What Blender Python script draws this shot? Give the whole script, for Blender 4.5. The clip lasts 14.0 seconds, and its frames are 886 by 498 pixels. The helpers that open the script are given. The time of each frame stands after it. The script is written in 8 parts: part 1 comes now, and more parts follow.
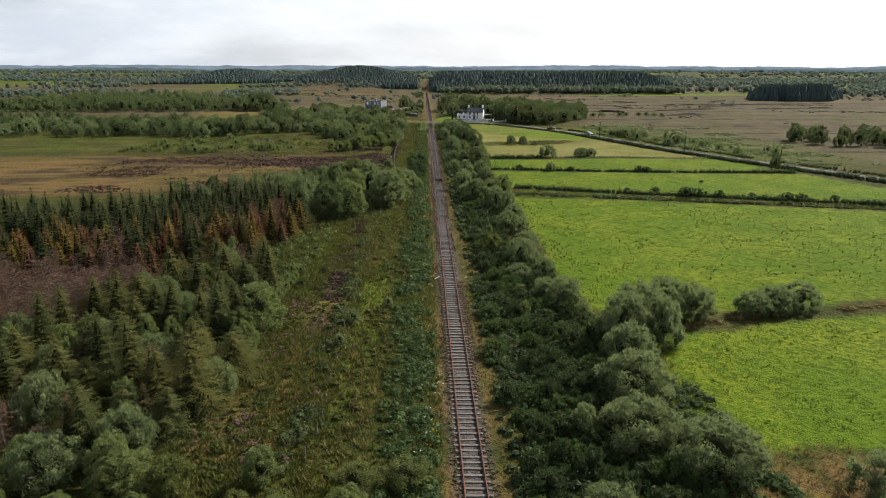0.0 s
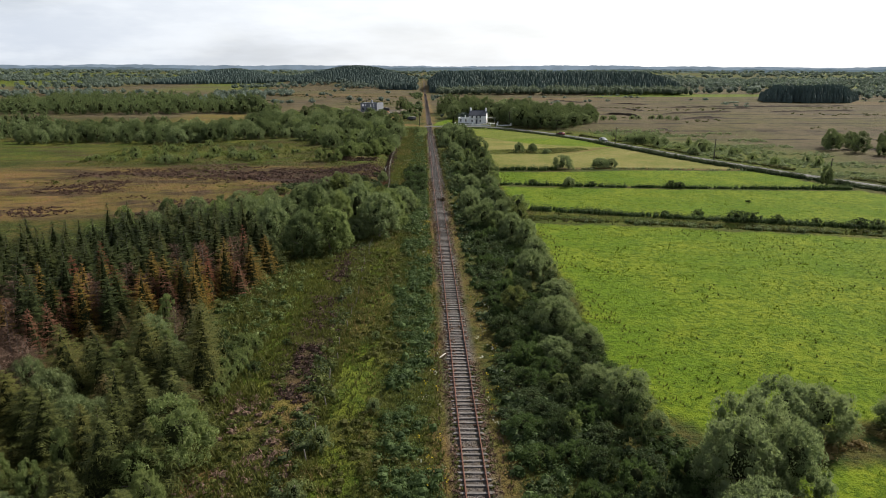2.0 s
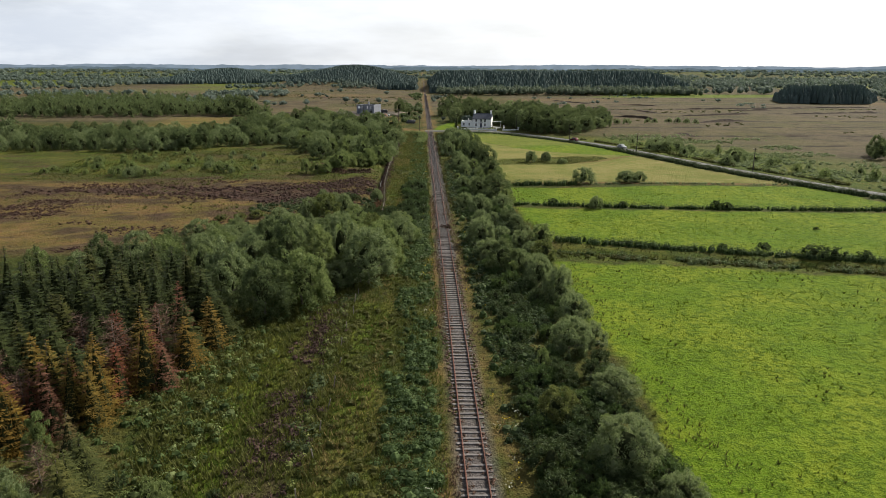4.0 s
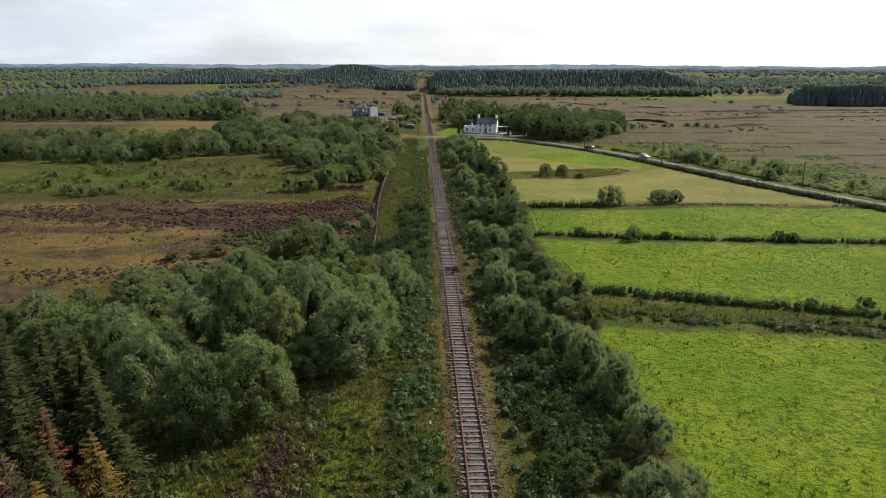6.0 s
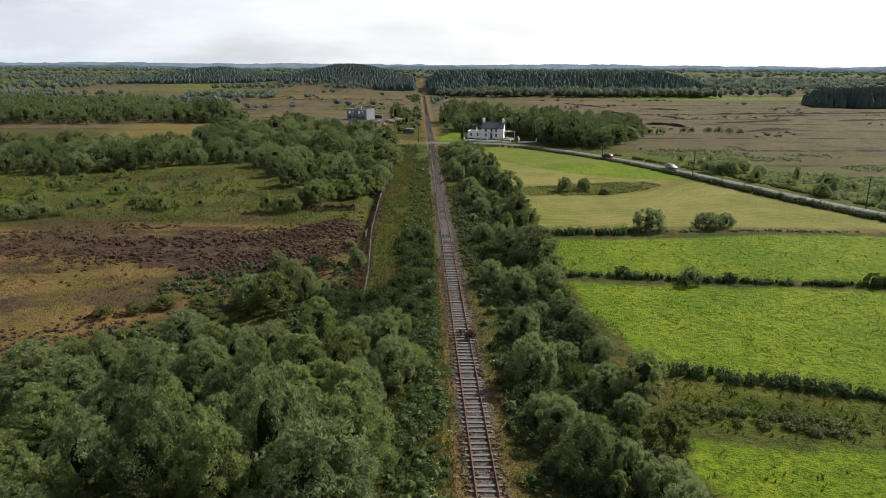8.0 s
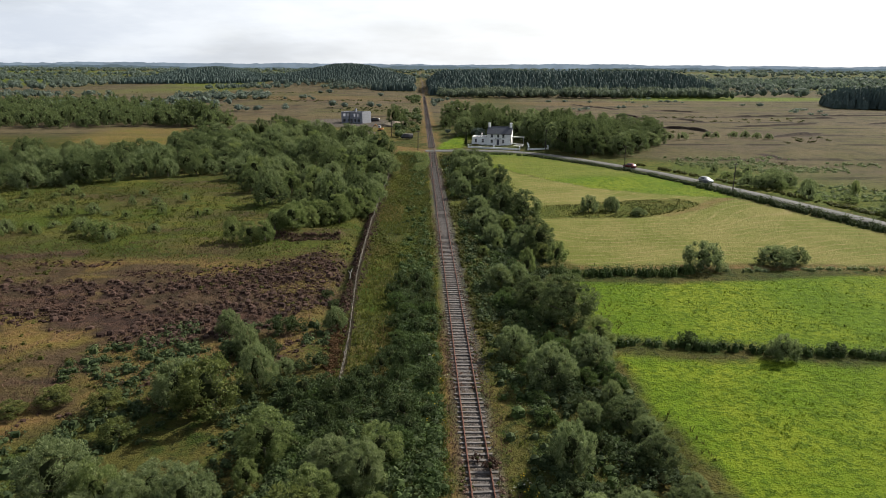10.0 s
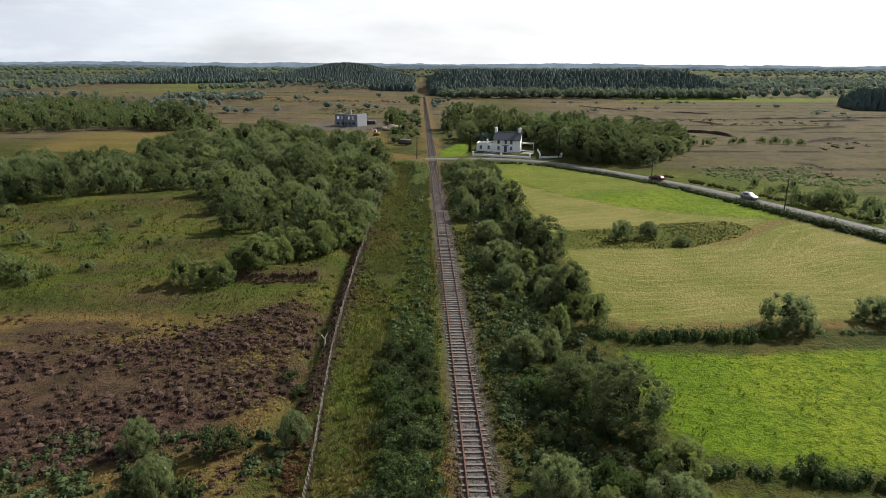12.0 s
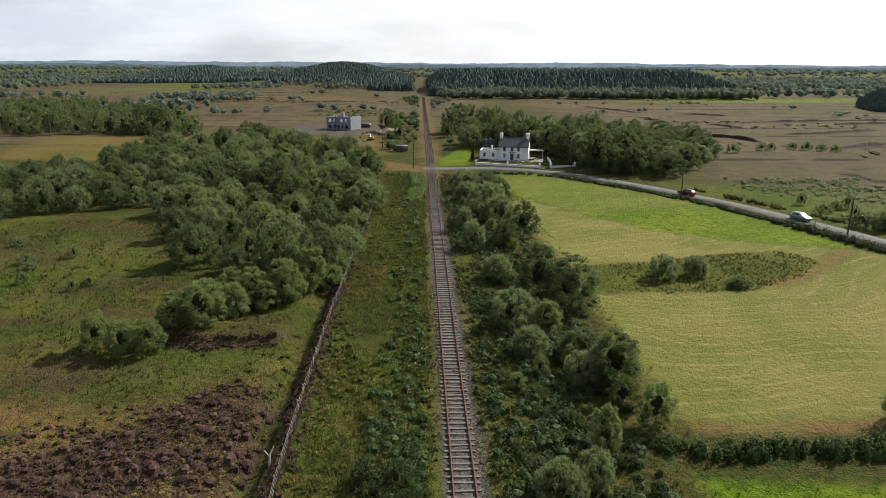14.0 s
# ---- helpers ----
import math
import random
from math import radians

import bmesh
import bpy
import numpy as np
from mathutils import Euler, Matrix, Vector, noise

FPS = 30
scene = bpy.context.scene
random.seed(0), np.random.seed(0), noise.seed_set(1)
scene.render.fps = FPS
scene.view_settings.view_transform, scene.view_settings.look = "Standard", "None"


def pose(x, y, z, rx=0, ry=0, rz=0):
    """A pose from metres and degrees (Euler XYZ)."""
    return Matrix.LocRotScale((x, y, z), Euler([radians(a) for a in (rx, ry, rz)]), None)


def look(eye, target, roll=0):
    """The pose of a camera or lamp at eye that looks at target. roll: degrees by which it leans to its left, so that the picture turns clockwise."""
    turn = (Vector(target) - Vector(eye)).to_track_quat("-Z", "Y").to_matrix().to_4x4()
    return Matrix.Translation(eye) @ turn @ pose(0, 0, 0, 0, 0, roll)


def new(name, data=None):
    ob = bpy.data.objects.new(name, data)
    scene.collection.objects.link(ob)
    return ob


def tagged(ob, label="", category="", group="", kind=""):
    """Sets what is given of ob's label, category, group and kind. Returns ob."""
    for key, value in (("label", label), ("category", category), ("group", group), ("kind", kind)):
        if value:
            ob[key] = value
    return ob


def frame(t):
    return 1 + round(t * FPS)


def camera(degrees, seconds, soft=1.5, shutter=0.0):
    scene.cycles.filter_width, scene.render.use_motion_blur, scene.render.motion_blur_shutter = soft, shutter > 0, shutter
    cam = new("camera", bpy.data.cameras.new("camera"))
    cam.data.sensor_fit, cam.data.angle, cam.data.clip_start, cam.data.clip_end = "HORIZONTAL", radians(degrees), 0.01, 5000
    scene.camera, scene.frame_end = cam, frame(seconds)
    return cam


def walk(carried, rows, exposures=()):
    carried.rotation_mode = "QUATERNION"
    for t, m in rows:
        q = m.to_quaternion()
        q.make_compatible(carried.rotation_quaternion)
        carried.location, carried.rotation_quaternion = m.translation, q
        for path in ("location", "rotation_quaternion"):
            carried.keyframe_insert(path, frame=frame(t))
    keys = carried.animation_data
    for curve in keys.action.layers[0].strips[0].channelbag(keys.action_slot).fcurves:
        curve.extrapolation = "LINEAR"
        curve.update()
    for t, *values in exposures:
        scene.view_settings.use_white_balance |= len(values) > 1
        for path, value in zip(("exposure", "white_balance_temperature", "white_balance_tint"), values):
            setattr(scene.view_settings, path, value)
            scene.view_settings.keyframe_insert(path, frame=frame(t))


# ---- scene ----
cam = camera(68.0, 14.0, soft=0.75)
PATH = [
    (0, (-3.594, -0.653, 28.912), (-3.537, 1.274, 28.381), 0.12),
    (0.5, (-3.638, 6.002, 28.922), (-3.58, 7.93, 28.391), 0.14),
    (1, (-3.687, 12.661, 28.923), (-3.628, 14.589, 28.392), 0.16),
    (1.5, (-3.744, 19.276, 28.914), (-3.683, 21.204, 28.382), 0.17),
    (2, (-3.774, 25.892, 28.911), (-3.712, 27.819, 28.38), 0.17),
    (2.5, (-3.839, 32.55, 28.874), (-3.776, 34.476, 28.342), 0.17),
    (3, (-3.937, 39.201, 28.864), (-3.874, 41.128, 28.332), 0.17),
    (5.5, (-3.956, 71.959, 29.299), (-3.892, 73.886, 28.765), 0.15),
    (6, (-4.164, 78.398, 29.362), (-4.098, 80.325, 28.828), 0.19),
    (6.5, (-4.4, 84.751, 29.398), (-4.333, 86.678, 28.864), 0.23),
    (7, (-4.563, 91.002, 29.398), (-4.495, 92.928, 28.863), 0.27),
    (7.5, (-4.673, 97.161, 29.386), (-4.605, 99.087, 28.852), 0.3),
    (8, (-4.787, 103.223, 29.346), (-4.716, 105.148, 28.811), 0.31),
    (10.5, (-4.378, 134.728, 29.11), (-4.308, 136.654, 28.574), 0.3),
    (11, (-4.337, 140.805, 29.061), (-4.266, 142.73, 28.524), 0.29),
    (11.5, (-4.226, 146.869, 29.0), (-4.156, 148.794, 28.463), 0.28),
    (12, (-4.131, 152.853, 28.936), (-4.061, 154.778, 28.399), 0.3),
    (12.5, (-4.063, 158.709, 28.889), (-3.993, 160.635, 28.352), 0.33),
    (13, (-3.808, 164.406, 28.847), (-3.737, 166.331, 28.309), 0.34),
    (13.5, (-3.465, 170.005, 28.79), (-3.396, 171.929, 28.251), 0.33),
    (14, (-3.078, 175.625, 28.713), (-3.009, 177.55, 28.174), 0.32),
]
walk(cam, [(t, look(eye, target, roll)) for t, eye, target, roll in PATH], exposures=[(0, 0.60, 6250, 10), (14, 0.60, 6250, 10)])

# ---- light: hazy afternoon sun ahead and to the right, thin bright cloud ----
SUN_AZ, SUN_EL = 52.0, 36.0
to_sun = Vector((math.sin(radians(SUN_AZ)) * math.cos(radians(SUN_EL)),
                 math.cos(radians(SUN_AZ)) * math.cos(radians(SUN_EL)), math.sin(radians(SUN_EL))))
sun = new("sun", bpy.data.lights.new("sun", "SUN"))
sun.data.energy, sun.data.angle, sun.data.color = 5.0, radians(0.6), (1.0, 0.93, 0.80)
sun.matrix_world = look(to_sun * 300, (0, 0, 0))


class Nodes:
    """Short hand for building a node tree."""

    def __init__(self, tree):
        self.t = tree

    def add(self, kind, **values):
        n = self.t.nodes.new(kind)
        for k, v in values.items():
            if k in n.inputs:
                n.inputs[k].default_value = v
            else:
                setattr(n, k, v)
        return n

    def link(self, a, b):
        self.t.links.new(a, b)

    def noise(self, vec, scale, detail=3.0, rough=0.55):
        n = self.add("ShaderNodeTexNoise")
        n.inputs["Scale"].default_value, n.inputs["Detail"].default_value, n.inputs["Roughness"].default_value = scale, detail, rough
        if vec is not None:
            self.link(vec, n.inputs["Vector"])
        return n.outputs["Fac"]

    def ramp(self, fac, lo, hi):
        n = self.add("ShaderNodeMapRange")
        n.interpolation_type = "SMOOTHSTEP"
        n.inputs["From Min"].default_value, n.inputs["From Max"].default_value = lo, hi
        self.link(fac, n.inputs["Value"])
        return n.outputs["Result"]

    def mix(self, fac, a, b, blend="MIX"):
        n = self.add("ShaderNodeMix")
        n.data_type, n.blend_type = "RGBA", blend
        for value, sock in ((fac, n.inputs[0]), (a, n.inputs[6]), (b, n.inputs[7])):
            if isinstance(value, (int, float)):
                sock.default_value = value
            elif isinstance(value, tuple):
                sock.default_value = (*value[:3], 1)
            else:
                self.link(value, sock)
        return n.outputs[2]

    def math(self, op, a, b=0.0):
        n = self.add("ShaderNodeMath")
        n.operation = op
        for value, sock in ((a, n.inputs[0]), (b, n.inputs[1])):
            if isinstance(value, (int, float)):
                sock.default_value = value
            else:
                self.link(value, sock)
        return n.outputs[0]


world = bpy.data.worlds.new("world")
scene.world = world
world.use_nodes = True
world.node_tree.nodes.clear()
w = Nodes(world.node_tree)
sky = w.add("ShaderNodeTexSky")
sky.sky_type, sky.sun_disc = "NISHITA", False
sky.sun_elevation, sky.sun_rotation, sky.dust_density, sky.air_density = radians(SUN_EL), radians(SUN_AZ), 2.5, 1.0
coord = w.add("ShaderNodeTexCoord").outputs["Generated"]
stretch = w.add("ShaderNodeVectorMath", operation="MULTIPLY")
stretch.inputs[1].default_value = (1.0, 1.0, 4.5)
w.link(coord, stretch.inputs[0])
sky_light = w.mix(1.0, sky.outputs["Color"], (0.055, 0.055, 0.055), "MULTIPLY")
cloud_shape = w.noise(stretch.outputs[0], 2.2, 5.0, 0.55)
cloud_tone = w.noise(stretch.outputs[0], 5.0, 5.0, 0.6)
# the cloud veil is brighter towards the sun
facing = w.add("ShaderNodeVectorMath", operation="DOT_PRODUCT")
facing.inputs[1].default_value = tuple(to_sun)
w.link(coord, facing.inputs[0])
glow = w.ramp(facing.outputs["Value"], 0.0, 0.8)
veil_far = w.mix(w.ramp(cloud_tone, 0.36, 0.60), (0.57, 0.61, 0.67), (0.70, 0.73, 0.765))
veil_far = w.mix(w.ramp(facing.outputs["Value"], -0.75, -0.12), (0.30, 0.34, 0.40), veil_far)
veil = w.mix(glow, veil_far, (1.0, 0.99, 0.96))
split = w.add("ShaderNodeSeparateXYZ")
w.link(coord, split.inputs[0])
cover = w.math("ADD", w.math("MULTIPLY", w.ramp(cloud_shape, 0.30, 0.55), 0.25), 0.72)
# the veil thins towards the zenith
cover = w.math("MULTIPLY", cover, w.math("SUBTRACT", 1.0, w.math("MULTIPLY", w.ramp(split.outputs["Z"], 0.12, 0.55), 0.72)))
sky_colour = w.mix(cover, sky_light, veil)
back = w.add("ShaderNodeBackground")
w.link(sky_colour, back.inputs["Color"])
back.inputs["Strength"].default_value = 0.80
w.link(back.outputs[0], w.add("ShaderNodeOutputWorld").inputs["Surface"])

# ---- materials ----


def new_material(name):
    m = bpy.data.materials.new(name)
    m.use_nodes = True
    m.node_tree.nodes.clear()
    return m, Nodes(m.node_tree)


def finish(n, colour, rough=0.85, metal=0.0, bump=None, strength=0.4, distance=0.05, spec=0.3):
    b = n.add("ShaderNodeBsdfPrincipled")
    b.inputs["Roughness"].default_value, b.inputs["Metallic"].default_value = rough, metal
    b.inputs["Specular IOR Level"].default_value = spec
    if isinstance(colour, tuple):
        b.inputs["Base Color"].default_value = (*colour, 1)
    else:
        n.link(colour, b.inputs["Base Color"])
    if bump is not None:
        bp = n.add("ShaderNodeBump")
        bp.inputs["Strength"].default_value, bp.inputs["Distance"].default_value = strength, distance
        n.link(bump, bp.inputs["Height"])
        n.link(bp.outputs[0], b.inputs["Normal"])
    n.link(b.outputs[0], n.add("ShaderNodeOutputMaterial").inputs["Surface"])


def plain(name, a, b, scale=3.0, rough=0.8, metal=0.0, bump=0.3, distance=0.02, spec=0.3, fine=8.0, vary=0.35):
    """A surface of two tones, mottled at two scales, with fine relief."""
    m, n = new_material(name)
    pos = n.add("ShaderNodeTexCoord").outputs["Object"]
    big, small = n.noise(pos, scale, 4.0), n.noise(pos, scale * fine, 3.0)
    tone = n.mix(n.ramp(big, 0.3, 0.7), a, b)
    dark = tuple(c * 0.6 for c in a)
    tone = n.mix(n.math("MULTIPLY", n.ramp(small, 0.5, 0.8), 0.6 if vary else 0.12), tone, dark)
    rand = n.add("ShaderNodeObjectInfo").outputs["Random"]
    tone = n.mix(n.math("MULTIPLY", rand, vary), tone, tuple(c * 0.55 for c in b))
    finish(n, tone, rough, metal, small, bump, distance, spec)
    return m


def leaves(name, a, b, c, through_light=0.3, rough=0.75, gloss=0.12):
    """Foliage: each leaf clump has its own tone, each plant its own shift; some light passes through."""
    m, n = new_material(name)
    isle = n.add("ShaderNodeNewGeometry").outputs["Random Per Island"]
    rand = n.add("ShaderNodeObjectInfo").outputs["Random"]
    pos = n.add("ShaderNodeTexCoord").outputs["Object"]
    patch = n.ramp(n.noise(pos, 0.9, 2.0), 0.35, 0.65)
    tone = n.mix(isle, a, b)
    tone = n.mix(n.math("MULTIPLY", n.ramp(rand, 0.2, 1.0), 0.55), tone, c)
    tone = n.mix(n.math("MULTIPLY", patch, 0.4), tone, tuple(x * 0.6 for x in a))
    p = n.add("ShaderNodeBsdfPrincipled")
    p.inputs["Roughness"].default_value, p.inputs["Specular IOR Level"].default_value = rough, gloss
    n.link(tone, p.inputs["Base Color"])
    tr = n.add("ShaderNodeBsdfTranslucent")
    n.link(n.mix(0.5, tone, (b[0] * 1.35, b[1] * 1.45, b[2] * 1.05)), tr.inputs["Color"])
    mx = n.add("ShaderNodeMixShader")
    mx.inputs[0].default_value = through_light
    n.link(p.outputs[0], mx.inputs[1])
    n.link(tr.outputs[0], mx.inputs[2])
    n.link(mx.outputs[0], n.add("ShaderNodeOutputMaterial").inputs["Surface"])
    return m


LEAF = {
    "willow": leaves("willow_leaf", (0.050, 0.070, 0.034), (0.254, 0.298, 0.146), (0.192, 0.218, 0.098), 0.42),
    "birch": leaves("birch_leaf", (0.052, 0.076, 0.026), (0.246, 0.290, 0.114), (0.206, 0.226, 0.086), 0.42),
    "alder": leaves("alder_leaf", (0.034, 0.054, 0.022), (0.162, 0.196, 0.084), (0.130, 0.154, 0.062), 0.36),
    "bramble": leaves("bramble_leaf", (0.020, 0.038, 0.011), (0.112, 0.160, 0.054), (0.074, 0.100, 0.028)),
    "gorse": leaves("gorse_leaf", (0.017, 0.030, 0.011), (0.090, 0.122, 0.048), (0.064, 0.080, 0.028), 0.2),
    "olive": leaves("olive_leaf", (0.041, 0.058, 0.015), (0.185, 0.205, 0.064), (0.165, 0.165, 0.050)),
    "spruce": leaves("spruce_needle", (0.012, 0.020, 0.006), (0.072, 0.090, 0.026), (0.070, 0.080, 0.018), 0.2),
    "larch": leaves("larch_needle", (0.016, 0.026, 0.008), (0.092, 0.104, 0.028), (0.094, 0.088, 0.020), 0.2),
    "young": leaves("young_spruce_needle", (0.024, 0.032, 0.009), (0.130, 0.142, 0.040), (0.138, 0.122, 0.028), 0.25),
    "gold": leaves("golden_needle", (0.095, 0.066, 0.014), (0.275, 0.170, 0.032), (0.130, 0.122, 0.030), 0.3),
    "rust": leaves("rusty_needle", (0.090, 0.034, 0.019), (0.240, 0.088, 0.046), (0.200, 0.128, 0.084), 0.3),
    "gold_brown": leaves("browning_needle", (0.070, 0.056, 0.020), (0.150, 0.118, 0.040), (0.100, 0.066, 0.030), 0.15),
    "dead": leaves("dead_twig", (0.110, 0.070, 0.052), (0.210, 0.142, 0.108), (0.150, 0.088, 0.062), 0.1, 0.9, 0.1),
    "grass": leaves("grass_blade", (0.036, 0.047, 0.011), (0.142, 0.150, 0.038), (0.120, 0.102, 0.028), 0.3),
    "weed": leaves("weed_leaf", (0.026, 0.036, 0.008), (0.104, 0.116, 0.028), (0.098, 0.088, 0.022), 0.3),
    "straw": leaves("dry_grass_blade", (0.130, 0.100, 0.036), (0.240, 0.190, 0.078), (0.170, 0.115, 0.040), 0.3),
    "rush": leaves("rush_blade", (0.026, 0.038, 0.010), (0.088, 0.096, 0.026), (0.085, 0.070, 0.020), 0.25),
    "fence": leaves("bleached_stalk", (0.085, 0.070, 0.052), (0.150, 0.126, 0.096), (0.100, 0.080, 0.058), 0.2),
    "turf": leaves("turf_blade", (0.056, 0.104, 0.004), (0.150, 0.200, 0.012), (0.130, 0.150, 0.014), 0.3),
    "heather": leaves("heather_sprig", (0.030, 0.020, 0.018), (0.112, 0.070, 0.056), (0.092, 0.052, 0.036), 0.1, 0.9, 0.1),
    "rust_bank": leaves("dead_bracken", (0.044, 0.022, 0.012), (0.130, 0.066, 0.032), (0.090, 0.060, 0.028), 0.2, 0.9, 0.1),
    "white_flower": leaves("white_flower", (0.45, 0.45, 0.34), (0.65, 0.65, 0.55), (0.50, 0.48, 0.32), 0.2),
    "yellow_flower": leaves("yellow_flower", (0.34, 0.24, 0.012), (0.50, 0.38, 0.02), (0.34, 0.29, 0.02), 0.2),
    # far foliage: paler, bluer colours with the distance haze painted in
    "hazed_leaf": leaves("hazed_leaf", (0.080, 0.106, 0.092), (0.170, 0.204, 0.168), (0.134, 0.162, 0.134), 0.34),
    "hazed_birch": leaves("hazed_birch_leaf", (0.078, 0.102, 0.070), (0.160, 0.190, 0.130), (0.125, 0.148, 0.104), 0.34),
    "hazed_needle": leaves("hazed_needle", (0.060, 0.092, 0.082), (0.130, 0.170, 0.152), (0.098, 0.130, 0.118), 0.30),
}
# dark green that paints the shade inside crowns
CORE_SHADE = plain("crown_inner_shade", (0.022, 0.028, 0.012), (0.040, 0.046, 0.020), 3.0, 1.0, spec=0.0)
BARK = plain("bark", (0.10, 0.085, 0.065), (0.17, 0.15, 0.125), 2.0, 0.95)
RUST = plain("rusty_rail_steel", (0.085, 0.038, 0.026), (0.17, 0.076, 0.050), 6.0, 0.8, 0.1, 0.3, 0.004)
TIMBER = plain("weathered_sleeper", (0.092, 0.080, 0.073), (0.215, 0.196, 0.184), 2.5, 0.95, 0.0, 0.8, 0.02, vary=0.75)
POST = plain("weathered_post", (0.17, 0.148, 0.122), (0.28, 0.248, 0.208), 3.0, 0.95, 0.0, 0.5, 0.01)
PALE_WOOD = plain("bleached_wood", (0.50, 0.46, 0.40), (0.66, 0.62, 0.55), 3.0, 0.9)
STONE = plain("ballast_stone", (0.10, 0.092, 0.088), (0.21, 0.196, 0.190), 8.0, 0.95)
RENDER = plain("white_render", (0.84, 0.84, 0.83), (0.80, 0.80, 0.79), 0.6, 0.85, 0.0, 0.1, 0.005, fine=3.0, vary=0.0)
SLATE = plain("blue_slate", (0.050, 0.056, 0.072), (0.085, 0.092, 0.112), 2.5, 0.55, 0.0, 0.3, 0.01)
BLOCK = plain("concrete_block", (0.19, 0.20, 0.23), (0.26, 0.27, 0.30), 1.2, 0.95, 0.0, 0.3, 0.01, vary=0.08)
PEAT = plain("cut_peat", (0.020, 0.014, 0.011), (0.052, 0.038, 0.026), 0.8, 0.95, spec=0.1)
TARRED = plain("tarred_pole", (0.055, 0.046, 0.038), (0.095, 0.08, 0.066), 2.0, 0.9)
FELT = plain("roofing_felt", (0.07, 0.07, 0.075), (0.12, 0.12, 0.125), 2.0, 0.9)
CONCRETE = plain("grey_concrete", (0.36, 0.35, 0.33), (0.48, 0.47, 0.44), 1.5, 0.9)
DARK_METAL = plain("dark_metal", (0.03, 0.03, 0.034), (0.06, 0.06, 0.065), 4.0, 0.5, 0.5)
RUBBER = plain("tyre_rubber", (0.015, 0.015, 0.016), (0.03, 0.03, 0.03), 6.0, 0.9)
WHITE_PVC = plain("white_window_frame", (0.74, 0.74, 0.73), (0.80, 0.80, 0.79), 2.0, 0.4, 0.0, 0.05, 0.002)
DOOR_PAINT = plain("dark_door_paint", (0.05, 0.06, 0.09), (0.08, 0.09, 0.12), 2.0, 0.4)


def glossy(name, colour, metal=0.3, rough=0.25):
    m, n = new_material(name)
    pos = n.add("ShaderNodeTexCoord").outputs["Object"]
    dust = n.ramp(n.noise(pos, 3.0, 4.0), 0.4, 0.8)
    finish(n, n.mix(n.math("MULTIPLY", dust, 0.25), colour, (0.25, 0.22, 0.18)), rough, metal, spec=0.5)
    return m


GLASS = glossy("dark_window_glass", (0.03, 0.035, 0.045), 0.0, 0.08)
RED_PAINT = glossy("dark_red_car_paint", (0.11, 0.013, 0.016))
SILVER_PAINT = glossy("silver_car_paint", (0.30, 0.31, 0.33), 0.6, 0.3)
WHITE_PAINT = glossy("white_van_paint", (0.78, 0.78, 0.78), 0.0, 0.35)
BLACK_PAINT = glossy("black_car_paint", (0.02, 0.021, 0.025), 0.3, 0.3)
ORANGE_PAINT = glossy("faded_orange_paint", (0.50, 0.20, 0.05), 0.0, 0.5)
LAMP_GLASS = glossy("headlamp_glass", (0.70, 0.72, 0.75), 0.0, 0.1)
TAIL_GLASS = glossy("tail_lamp_glass", (0.35, 0.02, 0.02), 0.0, 0.2)


def asphalt_material():
    m, n = new_material("worn_asphalt")
    pos = n.add("ShaderNodeTexCoord").outputs["Object"]
    tone = n.mix(n.ramp(n.noise(pos, 0.35, 4.0), 0.3, 0.7), (0.070, 0.069, 0.067), (0.110, 0.107, 0.101))
    grit = n.noise(pos, 22.0, 3.0)
    finish(n, n.mix(n.math("MULTIPLY", n.ramp(grit, 0.45, 0.7), 0.4), tone, (0.09, 0.09, 0.09)), 0.9, 0.0, grit, 0.4, 0.01)
    return m


ASPHALT = asphalt_material()


